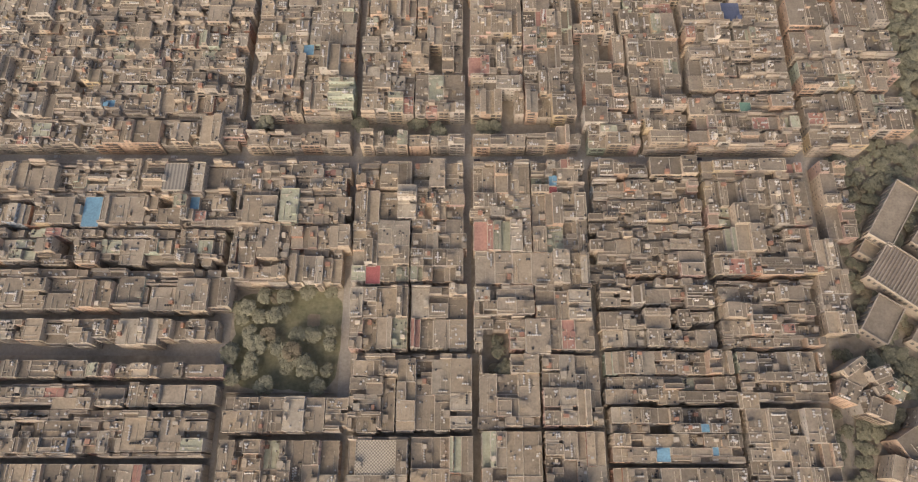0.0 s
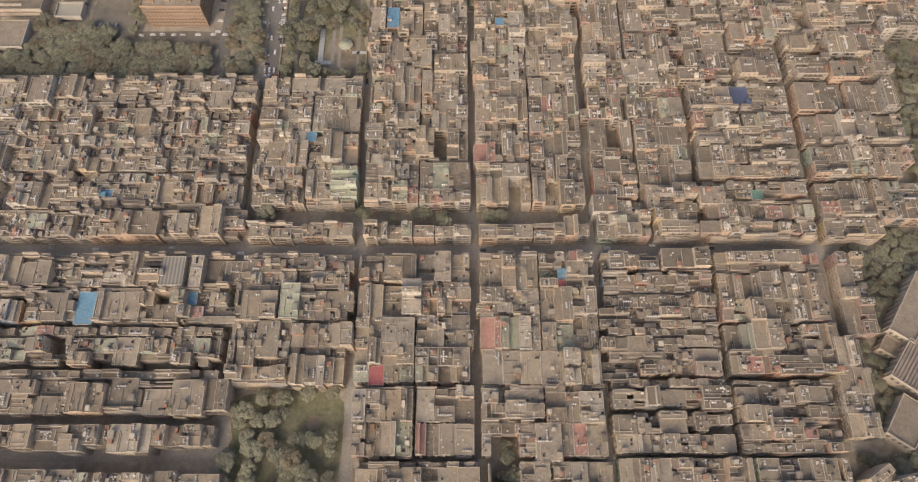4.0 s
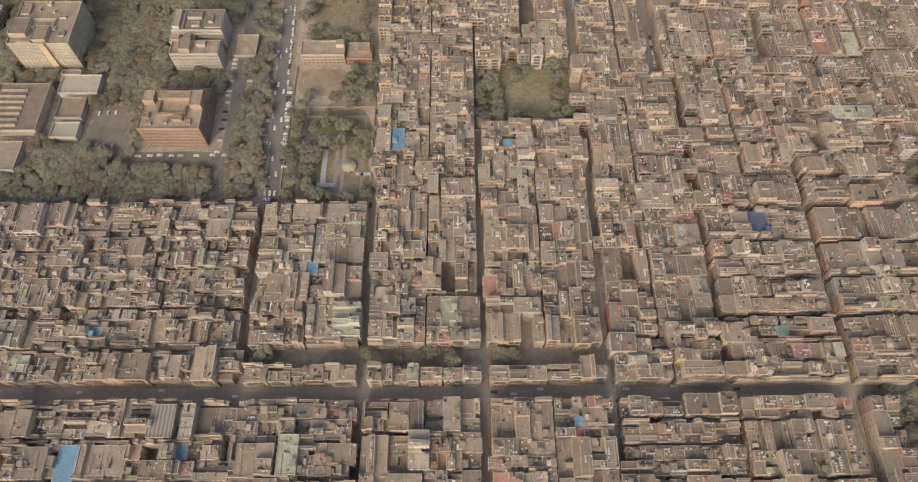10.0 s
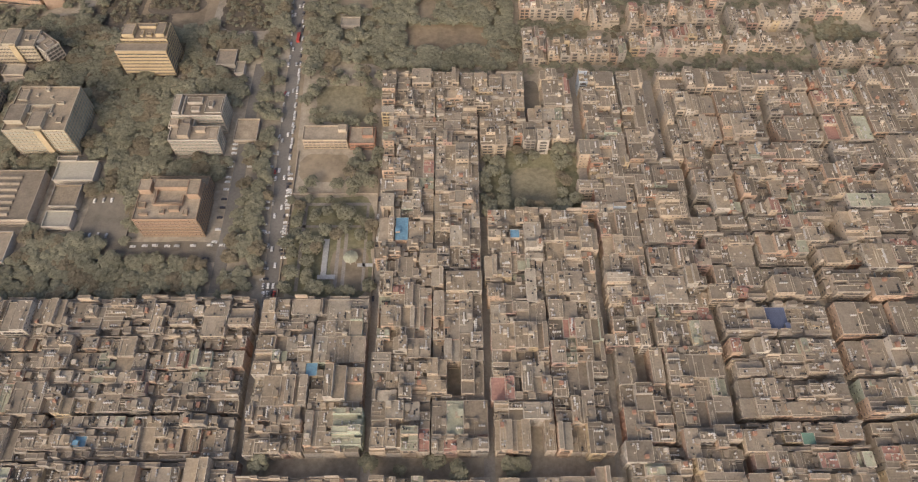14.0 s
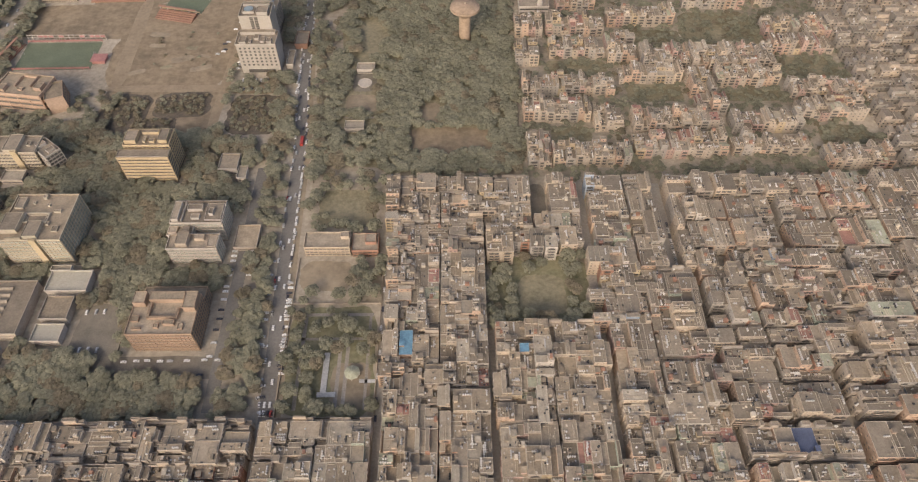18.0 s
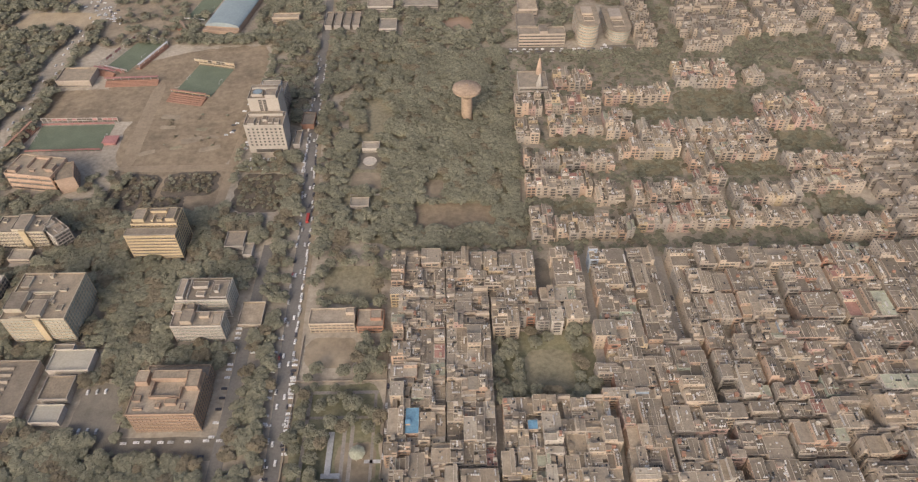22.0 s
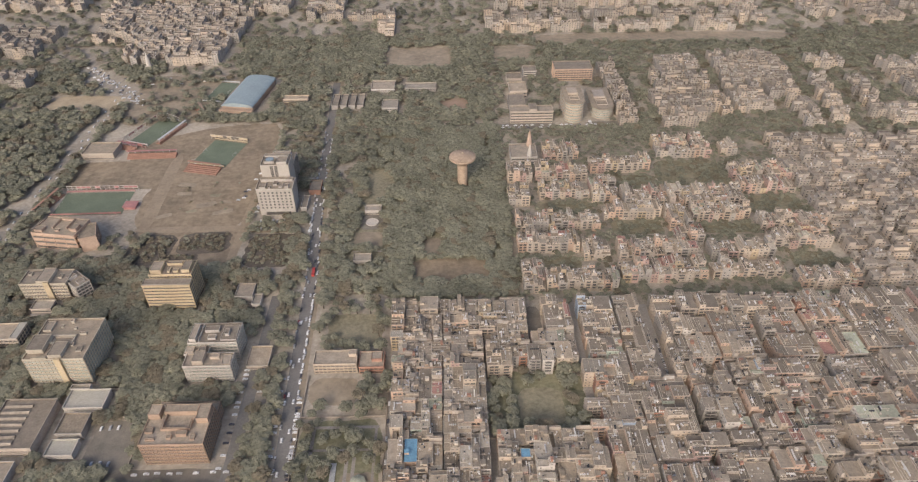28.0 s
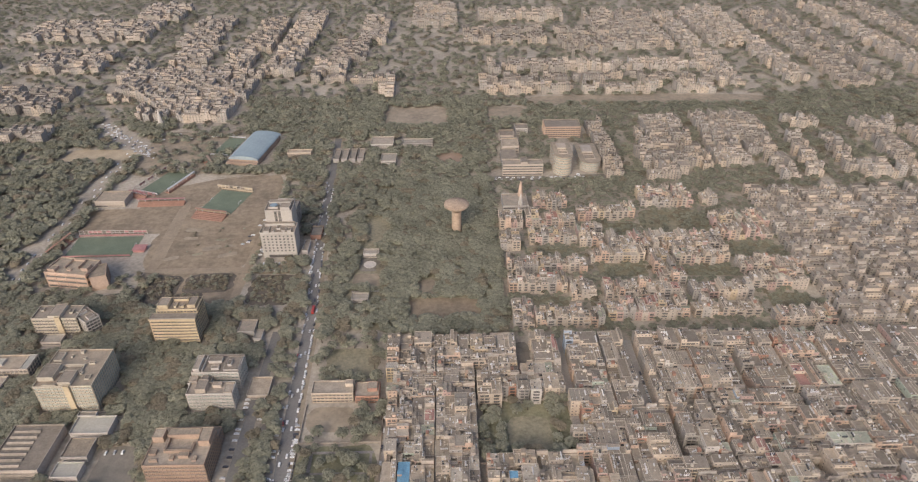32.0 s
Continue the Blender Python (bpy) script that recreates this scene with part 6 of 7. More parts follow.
for cx, cy, w, d, h, turn, wall in ((227, 66, 15, 14, 16, 33, "cream"), (220, 56, 12, 11, 15, -25, "peach"), (230, 51, 11, 12, 14, 10, "grey"), (238, 62, 12, 14, 18, 20, "beige"),
                                    (246, 58, 13, 11, 17, -33, "peach"), (236, 46, 15, 10, 16, -22, "cream"), (250, 28, 14, 13, 16, 30, "peach"), (242, 14, 13, 13, 15, -20, "cream"),
                                    (258, 12, 14, 13, 15, 15, "peach"), (262, 40, 12, 13, 15, -30, "beige")):
    house(cx - w / 2, cx + w / 2, cy - d / 2, cy + d / 2, h, rng, wall, None, group="clustered apartment blocks", turn=turn, name="apartment_block", what="angled apartment block with warm walls, open terraces and roof rooms")
    TAKEN.append((cx - w / 2, cx + w / 2, cy - d / 2, cy + d / 2))

# ---- colony of terraces north of the dense quarter ----
ROWS = (
    (86, 125, 780, 806), (41, 68, 735, 757), (72, 128, 736, 758), (39, 61, 690, 716), (72, 125, 702, 721), (134, 200, 752, 771), (126, 155, 693, 724), (157, 219, 683, 708),
    (133, 190, 664, 678), (220, 282, 682, 708), (221, 278, 658, 675), (194, 216, 643, 671), (43, 126, 646, 664), (42, 100, 612, 633), (102, 127, 600, 622), (135, 212, 599, 618),
    (131, 208, 567, 588), (195, 221, 620, 637), (42, 61, 556, 590), (62, 126, 558, 576), (220, 280, 597, 613), (214, 278, 570, 584), (283, 347, 640, 657), (284, 341, 612, 631),
    (285, 350, 731, 751), (285, 345, 706, 722), (215, 278, 782, 814), (290, 309, 785, 801), (287, 342, 553, 571),
)
rng = random.Random(5)
for x0, x1, y0, y1 in ROWS:
    for lot in split(x0, x1, y0, y1 + 2.5, rng, 6.5, 13):
        g, fl = 0.05, rng.choice((2, 3, 3, 3, 4, 4))
        house(lot[0] + g, lot[1] - g, lot[2] + g + rng.uniform(0, 1.2), lot[3] - g - rng.uniform(0, 0.8), fl * FLOOR, rng,
              rng.choice(("cream", "beige", "peach", "beige", "beige", "ochre", "pink", "grey")), None, group="terrace houses of the colony", name=("low_terrace_house", "terrace_house", "tall_terrace_house")[fl - 2])


# ---- far houses, joined block by block ----
FAR_WALLS = ["beige", "cream", "concrete", "beige", "concrete", "grey"]
FAR_ROOFS = ["roof_grey", "roof_dark", "roof_dark"]


def far_block(name, lots, rng, label, lo=3, hi=5, kind="stuff"):
    s = Shape()
    mats = [M[k] for k in FAR_WALLS + FAR_ROOFS] + [M["glass"], M["beige"], M["tank_white"]]
    for x0, x1, y0, y1 in lots:
        h = rng.randint(lo, hi) * FLOOR
        wall, roof = rng.randrange(6), 6 + rng.randrange(3)
        x0, x1, y0, y1 = x0 + 0.1, x1 - 0.1, y0 + rng.uniform(0.1, min(1.5, (y1 - y0) * 0.12)), y1 - rng.uniform(0.1, min(1.5, (y1 - y0) * 0.12))
        parts = [(x0, x1, y0, y1, 0, h)]
        if rng.random() < 0.65:
            q = rng.uniform(0.35, 0.7)
            parts.append((x0 + 0.05, x1 - 0.05, y0 + (y1 - y0) * (1 - q), y1 - 0.05, h, h + FLOOR) if rng.random() < 0.5 else (x0 + 0.05, x0 + (x1 - x0) * q, y0 + 0.05, y1 - 0.05, h, h + FLOOR))
        for a, b, c, d, z0, z1 in parts:
            s.box(a, b, c, d, z0, z1, wall, top=False)
            n = len(s.m)
            s.tray(a, b, c, d, z1, 0.45, 0.25)
            s.m[n:] = [(roof, 10, wall)[v] for v in s.m[n:]]
            for k in range(int((z1 - z0) / FLOOR)):
                z = z0 + k * FLOOR + 0.9
                m = max(1, int((b - a) / 3.4))
                for i in range(m):
                    px = a + (b - a) * (i + 0.5) / m
                    if rng.random() < 0.8:
                        s.box(px - 0.8, px + 0.8, c - 0.06, c + 0.06, z, z + 1.5, 9)
                s.box(a, b, c - 0.7, c, z + 1.8, z + 2.0, wall, bottom=True)
                if a > 0:
                    s.box(a - 0.06, a + 0.06, c + 2, c + 3.6, z, z + 1.5, 9)
        if rng.random() < 0.6 and min(x1 - x0, y1 - y0) > 5:
            px, py = rng.uniform(x0 + 1, x1 - 3.5), rng.uniform(y0 + 1, max(y0 + 1.2, y1 - 4))
            s.box(px, px + 2.6, py, py + 3, h, h + 2.5, wall)
        for _ in range(rng.choice((0, 1, 2))):
            if min(x1 - x0, y1 - y0) < 2.4:
                continue
            px, py = rng.uniform(x0 + 1, x1 - 1), rng.uniform(y0 + 1, y1 - 1)
            s.lathe(px, py, ((0.7, h), (0.7, h + 1.2), (0.3, h + 1.5)), 6, 11)
    TAKEN.extend((l[0], l[1], l[2], l[3]) for l in lots)
    return tagged(part(name, s, mats), label, "houses", "far houses", kind)


rng = random.Random(19)
INFILL.sort(key=lambda l: -min(l[1] - l[0], l[3] - l[2]) * (1.0 if 40 < l[2] < 420 else 0.3))
for l in INFILL[:360]:
    far_block("narrow_house" if min(l[1] - l[0], l[3] - l[2]) > 4.2 else "slim_house", [l], rng, "narrow plastered infill house squeezed between larger ones", 3, 4, kind="")
far_block("infill_houses", INFILL[360:], rng, "narrow infill houses squeezed between larger ones", 3, 4)

# terraces of the eastern colony, one row after another
rng = random.Random(9)
for k in range(17):
    y = 556 + k * 15.6 + rng.uniform(-0.6, 0.6)
    for x0, x1 in ((349, 410), (414, 478), (482, 546), (550, 640)):
        lots = split(x0 + rng.uniform(0, 2), x1, y, y + rng.uniform(9.5, 11.5), rng, 10, 13)
        far_block("terrace", lots, rng, "long terrace of pale flat-roofed houses sharing walls", 2, 4, kind="")

FAR = (
    # x0, x1, y0, y1, plot width, plot depth
    (243, 298, 852, 880, 9, 12), (243, 337, 881, 941, 9, 12), (255, 337, 942, 1000, 9, 12), (276, 335, 1001, 1050, 9, 12),
    (346, 394, 888, 924, 9, 12), (346, 440, 925, 975, 9, 12), (354, 448, 976, 1056, 9, 12), (414, 438, 846, 912, 9, 12), (490, 541, 1018, 1042, 9, 11),
    (590, 654, 995, 1030, 9, 11), (589, 618, 900, 992, 9, 11), (525, 600, 850, 878, 9, 11), (650, 678, 880, 1000, 9, 11), (706, 734, 870, 1000, 9, 11),
    (190, 213, 862, 1035, 6, 7),
    (40, 200, 1175, 1205, 10, 12), (40, 195, 1225, 1255, 10, 12), (60, 200, 1280, 1330, 10, 12), (205, 440, 1172, 1200, 10, 12), (205, 470, 1225, 1250, 10, 12), (200, 480, 1285, 1325, 10, 12), (215, 300, 1390, 1560, 11, 13), (20, 190, 1465, 1560, 11, 14), (60, 250, 1640, 1720, 11, 14),
    (455, 500, 1200, 1690, 11, 14), (515, 580, 1430, 1700, 11, 14), (575, 625, 1215, 1740, 11, 14), (665, 720, 1190, 1690, 11, 14), (740, 770, 1225, 1680, 11, 14), (830, 880, 1250, 1750, 11, 14), (930, 990, 1300, 1760, 11, 14), (300, 440, 1420, 1700, 12, 16),
    (-500, -356, 1066, 1148, 10, 12), (-573, -346, 1150, 1244, 10, 12), (-596, -342, 1246, 1300, 10, 12), (-600, -570, 1302, 1350, 10, 12),
    (-533, -466, 1330, 1450, 11, 14), (-560, -482, 1451, 1650, 11, 14), (-434, -379, 1305, 1420, 11, 14), (-420, -362, 1421, 1640, 11, 14), (-345, -290, 1275, 1460, 11, 14), (-345, -285, 1461, 1720, 11, 14),
    (-260, -197, 1275, 1360, 11, 14), (-235, -170, 1361, 1470, 11, 14), (-195, -138, 1471, 1660, 11, 14), (-265, -107, 1238, 1258, 11, 14), (-132, -105, 1156, 1236, 11, 14), (-90, 10, 1600, 1780, 11, 14),
    (-760, -640, 1100, 1200, 12, 14), (-800, -650, 1300, 1420, 12, 14), (-900, -640, 1500, 1640, 13, 15), (-720, -620, 1660, 1800, 13, 15), (-700, -600, 990, 1030, 12, 14), (-1000, -850, 1250, 1350, 13, 15),
)
rng = random.Random(11)
for x0, x1, y0, y1, lw, ld in FAR:
    lots = [l for l in split(x0, x1, y0, y1, rng, lw, ld) if rng.random() > (0.12 if y0 < 1100 and x0 > 0 else 0.24)]
    far_block("far_houses", lots, rng, "dense block of pale flat-roofed houses along tree-lined streets", 3, 5)
for x, y, n in ((452, 856, 8), (506, 868, 7)):          # two rows of blocks set in steps
    for k in range(n):
        cx, cy = x + 2.4 * k + (4.5 if k % 2 else 0), y + 16.4 * k
        far_block("stepped_block", split(cx, cx + 21, cy, cy + 10.5, rng, 8, 12), rng, "short pale housing block set in a stepped row", 3, 4, kind="")
s = Shape()
s.box(-4, 4, -4, 4, 0, 8)
t = tagged(part("temple", s, M["white"]), "small white temple with one tall spire", "temple")
t.location = (-452, 1052, 0)
s = Shape()
s.lathe(0, 0, ((3.6, 8), (3.4, 12), (2.2, 19), (0.8, 26), (0.1, 29)), 12)
part("spire", s, M["white"], t)


# ---- trees ----
def crown_points(rng, lumps, per, size, leaf):
    """Leaf clumps over the lumps of one broad crown: an array of four-cornered leaves."""
    quads = []

    def add(p, n, l):
        tilt = n * 0.45 + np.array([rng.gauss(0, 0.22), rng.gauss(0, 0.22), 0.9])
        tilt /= np.linalg.norm(tilt)
        u = np.cross(tilt, (0.83, 0.45, 0.33))
        u /= np.linalg.norm(u) + 1e-6
        v = np.cross(tilt, u)
        quads.append([p - u * l - v * l * 0.7, p + u * l - v * l * 0.6, p + u * l * 0.8 + v * l * 0.8, p - u * l * 0.7 + v * l * 0.6])

    for k in range(lumps):
        a, far = rng.uniform(0, 2 * math.pi), math.sqrt(rng.random()) * 0.78
        c = np.array([size * far * math.cos(a), size * far * math.sin(a), size * (0.24 - 0.34 * far * far + rng.uniform(-0.05, 0.08))])
        rad = size * rng.uniform(0.26, 0.44)
        for _ in range(per):
            n = np.array([rng.gauss(0, 1), rng.gauss(0, 1), abs(rng.gauss(0.1, 0.9)) - 0.25])
            n /= np.linalg.norm(n)
            add(c + n * rad * np.array([1, 1, 0.55]) * rng.uniform(0.8, 1.08), n, leaf * rng.uniform(0.55, 1.25))
    for _ in range(lumps * 2):           # low, wide leaves added to close the gaps, so less shade shows between lumps
        a, far = rng.uniform(0, 2 * math.pi), math.sqrt(rng.random())
        n = np.array([math.cos(a), math.sin(a), 0.4])
        add(np.array([size * far * math.cos(a), size * far * math.sin(a), size * (-0.02 - 0.22 * far)]), n, leaf * rng.uniform(1.0, 1.7))
    return np.array(quads)


def quad_mesh(name, q, mat):
    """A mesh from an array of four-cornered faces."""
    me = bpy.data.meshes.new(name)
    n = len(q)
    me.vertices.add(4 * n)
    me.vertices.foreach_set("co", q.reshape(-1).astype(np.float32))
    me.loops.add(4 * n)
    me.loops.foreach_set("vertex_index", np.arange(4 * n, dtype=np.int32))
    me.polygons.add(n)
    me.polygons.foreach_set("loop_start", np.arange(0, 4 * n, 4, dtype=np.int32))
    me.update(calc_edges=True)
    me.materials.append(mat)
    return me


rng = random.Random(3)
NEAR_CROWNS = [crown_points(rng, 14, 34, 4.2, 0.62) for _ in range(6)]
WOOD_CROWNS = [crown_points(rng, 11, 22, 4.4, 0.92) for _ in range(8)]
SMALL_CROWNS = [crown_points(rng, 9, 13, 4.3, 1.12) for _ in range(6)]
FAR_CROWNS = [crown_points(rng, 7, 9, 4.2, 1.35) for _ in range(6)]


def trunk_shape(rng, h):
    s = Shape()
    s.lathe(0, 0, ((0.38, 0), (0.28, h * 0.3), (0.2, h * 0.6)), 7)
    for k in range(4):
        a = k * 1.57 + rng.uniform(-0.5, 0.5)
        n = len(s.v)
        z, l = h * rng.uniform(0.3, 0.5), h * 0.35
        for j, rr in ((0, 0.13), (1, 0.05)):
            for m in range(4):
                t = m * math.pi / 2
                s.v.append((j * l * math.cos(a) + rr * math.cos(t), j * l * math.sin(a) + rr * math.sin(t), z + j * l * 0.9))
        for m in range(4):
            s.f.append((n + m, n + (m + 1) % 4, n + 4 + (m + 1) % 4, n + 4 + m))
            s.m.append(0)
    return s


TREES = []
for k in range(6):
    h = 8.0 + 0.6 * k
    trunk = tagged(part("tree", trunk_shape(rng, h), M["bark"]), "dusty broad-crowned %s tree" % ("brownish" if k == 5 else "green"), "tree", "park trees")
    q = NEAR_CROWNS[k] + np.array([0, 0, h * 0.72])
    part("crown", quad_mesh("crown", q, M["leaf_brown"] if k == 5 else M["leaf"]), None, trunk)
    TREES.append(trunk)


def free(x, y, r, extra=()):
    for a, b, c, d in extra:
        if a - r < x < b + r and c - r < y < d + r:
            return False
    return True


GRID = {}
for a, b, c, d in TAKEN:
    for i in range(int(a // 20), int(b // 20) + 1):
        for j in range(int(c // 20), int(d // 20) + 1):
            GRID.setdefault((i, j), []).append((a, b, c, d))


def open_at(x, y, r):
    for i in range(int((x - r) // 20), int((x + r) // 20) + 1):
        for j in range(int((y - r) // 20), int((y + r) // 20) + 1):
            for a, b, c, d in GRID.get((i, j), ()):
                if a - r < x < b + r and c - r < y < d + r:
                    return False
    return True


# ground kept free of trees: roads, pitches, fields
BARE = [(-552, -520, 1035, 1078), (-530, -495, 1005, 1055), (-508, -470, 980, 1028), (-482, -445, 955, 1002), (-460, -424, 935, 976), (-112, -90, 655, 695), (-114, -96, 600, 614), (-182, -171, 340, 560), (-131, -96, 438, 464), (-58, 12, 575, 604), (-50, -30, 612, 640), (-114, -88, 630, 650), (-112, -90, 702, 765), (-440, -226, 655, 885), (-320, -225, 600, 655), (-220, -176, 592, 650),
        (-550, -456, 928, 968), (-114, -14, 1042, 1118), (47, 106, 1068, 1118), (-33, 4, 918, 943), (-262, -172, 370, 384), (-279, -249, 386, 426), (24, 62, 414, 450), (-94, -84, 94, 106), (112, 515, 1128, 1165), (-472, -455, 640, 1000), (30, 200, 858, 872), (-108, -78, 346, 380), (-118, -88, 498, 532), (-346, -316, 955, 1005), (140, 160, 876, 1000)]

HALLS = ((262, 154, 9), (270, 166, 10), (278, 178, 10), (262, 128, 14), (275, 119, 15), (289, 108, 15), (250, 99, 11), (246, 92, 8), (254, 107, 8), (254, 143, 8), (292, 148, 13), (280, 84, 13), (230, 60, 13), (240, 55, 13), (250, 28, 9), (242, 14, 9), (258, 12, 9), (262, 40, 9))   # x, y, radius
rng = random.Random(17)


def plant(x0, x1, y0, y1, step, chance=1.0, r=2.5):
    out = []
    y = y0
    while y < y1:
        x = x0
        while x < x1:
            px, py = x + rng.uniform(-0.45, 0.45) * step, y + rng.uniform(-0.45, 0.45) * step
            if rng.random() < chance and x0 <= px <= x1 and y0 <= py <= y1 and open_at(px, py, r) and free(px, py, 0.5, BARE) and (py > 1000 or py < 335 or abs(px - avenue_x(py) - 0.5) > 8):
                out.append((px, py))
            x += step
        y += step
    return out


near = (plant(-135, -72, 58, 118, 8.0, 0.6) + plant(2, 77, 406, 467, 8, 0.85) + plant(-134, -72, 341, 425, 8.5, 0.75) + plant(-134, -72, 425, 552, 8.5, 0.8)
        + plant(12, 25, 225, 235, 5, 0.9) + plant(-135, 75, 224, 234, 8, 0.25) + plant(15, 29, 67, 91, 6, 0.9))[:295]
belt = plant(-66, 430, 541, 556, 6.5, 0.8)
for i, (x, y) in enumerate(near):
    k = rng.randrange(5) if rng.random() < 0.86 else 5
    sc = rng.uniform(0.75, 1.35)
    m = pose(x, y, 0, 0, 0, rng.uniform(0, 360)) @ Matrix.Diagonal((sc, sc, sc * rng.uniform(0.8, 1.1), 1))
    ob = copy_thing(TREES[k], m)
    ob.matrix_basis = m
for i, ob in enumerate(TREES):
    ob.location = (-128 + 0.5 * i, 346 + 13 * i, 0)


def wood(name, pts, crowns, mat, label, lo=0.8, hi=1.5, lift=4.6):
    """Many crowns as one mesh."""
    cells = []
    for x, y in pts:
        q = crowns[rng.randrange(len(crowns))]
        a, sc = rng.uniform(0, 2 * math.pi), rng.uniform(lo, hi)
        c, s = math.cos(a) * sc, math.sin(a) * sc
        r = np.array([[c, -s, 0], [s, c, 0], [0, 0, sc * rng.uniform(0.6, 0.85)]])
        cells.append(q @ r.T + np.array([x, y, lift * (0.55 + 0.45 * sc) + rng.uniform(-0.5, 0.5)]))
    if cells:
        return tagged(new(name, quad_mesh(name, np.concatenate(cells), mat)), label, "trees", kind="stuff")


def mixed(pts, crowns, label, share=0.14, **more):
    brown = [p for p in pts if rng.random() < share]
    taken = set(brown)
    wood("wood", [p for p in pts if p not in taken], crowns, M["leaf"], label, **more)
    wood("wood", brown, crowns, M["leaf_brown"], "dry brownish crowns scattered in the wood", **more)


mixed(plant(-470, -183, 340, 612, 6.0, 0.9, 2.0) + plant(-170, -147, 340, 560, 7, 0.8) + plant(-185, -155, 560, 860, 7, 0.75), WOOD_CROWNS, "dense haze-toned trees between office buildings", 0.24)
mixed([q for q in plant(-158, 40, 553, 862, 6.2, 0.9) if q[0] > avenue_x(q[1]) + 8 and (q[0] > -82 or rng.random() < 0.62)], WOOD_CROWNS, "dense haze-toned trees of the wooded park", 0.08)
mixed(plant(-330, 36, 862, 1160, 8, 0.85), FAR_CROWNS, "dense far trees behind the park", 0.08, lo=1.0, hi=1.6)
mixed(plant(-470, -175, 585, 900, 7, 0.6), SMALL_CROWNS, "scattered trees round the fairground", 0.15, lo=0.6, hi=1.1)
mixed(belt + plant(36, 350, 553, 866, 6.5, 0.72, 1.5), SMALL_CROWNS, "trees in the gardens between terraces", 0.1, lo=0.45, hi=0.85)
mixed([q for q in plant(236, 300, 70, 212, 6.5, 0.9) + plant(211, 300, -20, 84, 6.5, 0.85) + plant(266, 300, 205, 226, 7, 0.9) if all(math.hypot(q[0] - a, q[1] - b) > r for a, b, r in HALLS)], WOOD_CROWNS, "trees round the halls and angled apartments", 0.1, lo=0.6, hi=1.0)
scrub_at = [(rng.uniform(a, b), rng.uniform(c, d)) for a, b, c, d, n in ((-328, -294, 611, 648, 130), (-284, -242, 627, 652, 110), (-216, -174, 604, 648, 170), (-296, -266, 605, 620, 40), (-310, -250, 690, 750, 14)) for _ in range(n)]
mixed(scrub_at, FAR_CROWNS, "low dry scrub on the vacant lots", 0.6, lo=0.2, hi=0.5, lift=2.4)
mixed(plant(298, 400, -40, 372, 8, 0.8), SMALL_CROWNS, "dark trees beside the dense quarter", 0.1)
mixed(plant(100, 760, 815, 1175, 9, 0.75), FAR_CROWNS, "far belt of trees between housing blocks", 0.08, lo=0.7, hi=1.3)
mixed(plant(36, 100, 866, 1175, 8, 0.7) + plant(-448, -330, 886, 1030, 9, 0.5) + plant(-330, -226, 870, 905, 8, 0.5), FAR_CROWNS, "trees round the institute courts and the arena yard", 0.1, lo=0.7, hi=1.2)
mixed(plant(-900, -440, 400, 1080, 9.5, 0.85), FAR_CROWNS, "wide far woodland with clearings", 0.12, lo=1.0, hi=1.7)
mixed(plant(-1000, 1000, 1020, 1200, 11, 0.6), FAR_CROWNS, "far tree belt", 0.1, lo=0.9, hi=1.5)
mixed(plant(-1200, 1200, 1200, 1990, 16, 0.75, 1.0), FAR_CROWNS, "far street trees between house rows", 0.1, lo=1.0, hi=1.6)

# ---- vehicles ----
def car_master(paint, label):
    body = Shape()
    prof = ((-2.05, 0.35), (-2.1, 0.75), (-1.9, 0.95), (1.1, 0.98), (2.0, 0.82), (2.1, 0.45))
    for y in (-0.82, 0.82):
        body.v += [(x, y, z) for x, z in prof]
    body.f = [tuple(range(5, -1, -1)), tuple(range(6, 12))] + [(k, (k + 1) % 6, 6 + (k + 1) % 6, 6 + k) for k in range(6)]
    body.m = [0] * len(body.f)
    root = tagged(part("car", body, M[paint]), label, "car", "parked cars")
    cab = Shape()
    lo, hi = ((-1.7, 0.95), (1.0, 0.97)), ((-1.3, 1.42), (0.35, 1.45))
    for y, yy in ((-0.78, -0.62), (0.78, 0.62)):
        cab.v += [(lo[0][0], y, lo[0][1]), (lo[1][0], y, lo[1][1]), (hi[1][0], yy, hi[1][1]), (hi[0][0], yy, hi[0][1])]
    cab.f = [(0, 1, 2, 3), (7, 6, 5, 4), (1, 5, 6, 2), (4, 0, 3, 7)]
    cab.f.append((3, 2, 6, 7))
    cab.m = [0] * 4 + [1]
    part("cabin", cab, [M["glass"], M[paint]], root)
    for x in (-1.3, 1.35):
        for y in (-0.8, 0.8):
            wh = Shape()
            for k in range(10):
                a = 2 * math.pi * k / 10
                for yy in (-0.1, 0.1):
                    wh.v.append((x + 0.32 * math.cos(a), y + yy, 0.32 + 0.32 * math.sin(a)))
            wh.f = [(2 * k, 2 * ((k + 1) % 10), 2 * ((k + 1) % 10) + 1, 2 * k + 1) for k in range(10)] + [tuple(range(0, 20, 2)), tuple(range(19, 0, -2))]
            wh.m = [0] * 12
            part("wheel", wh, M["rubber"], root)
    return root


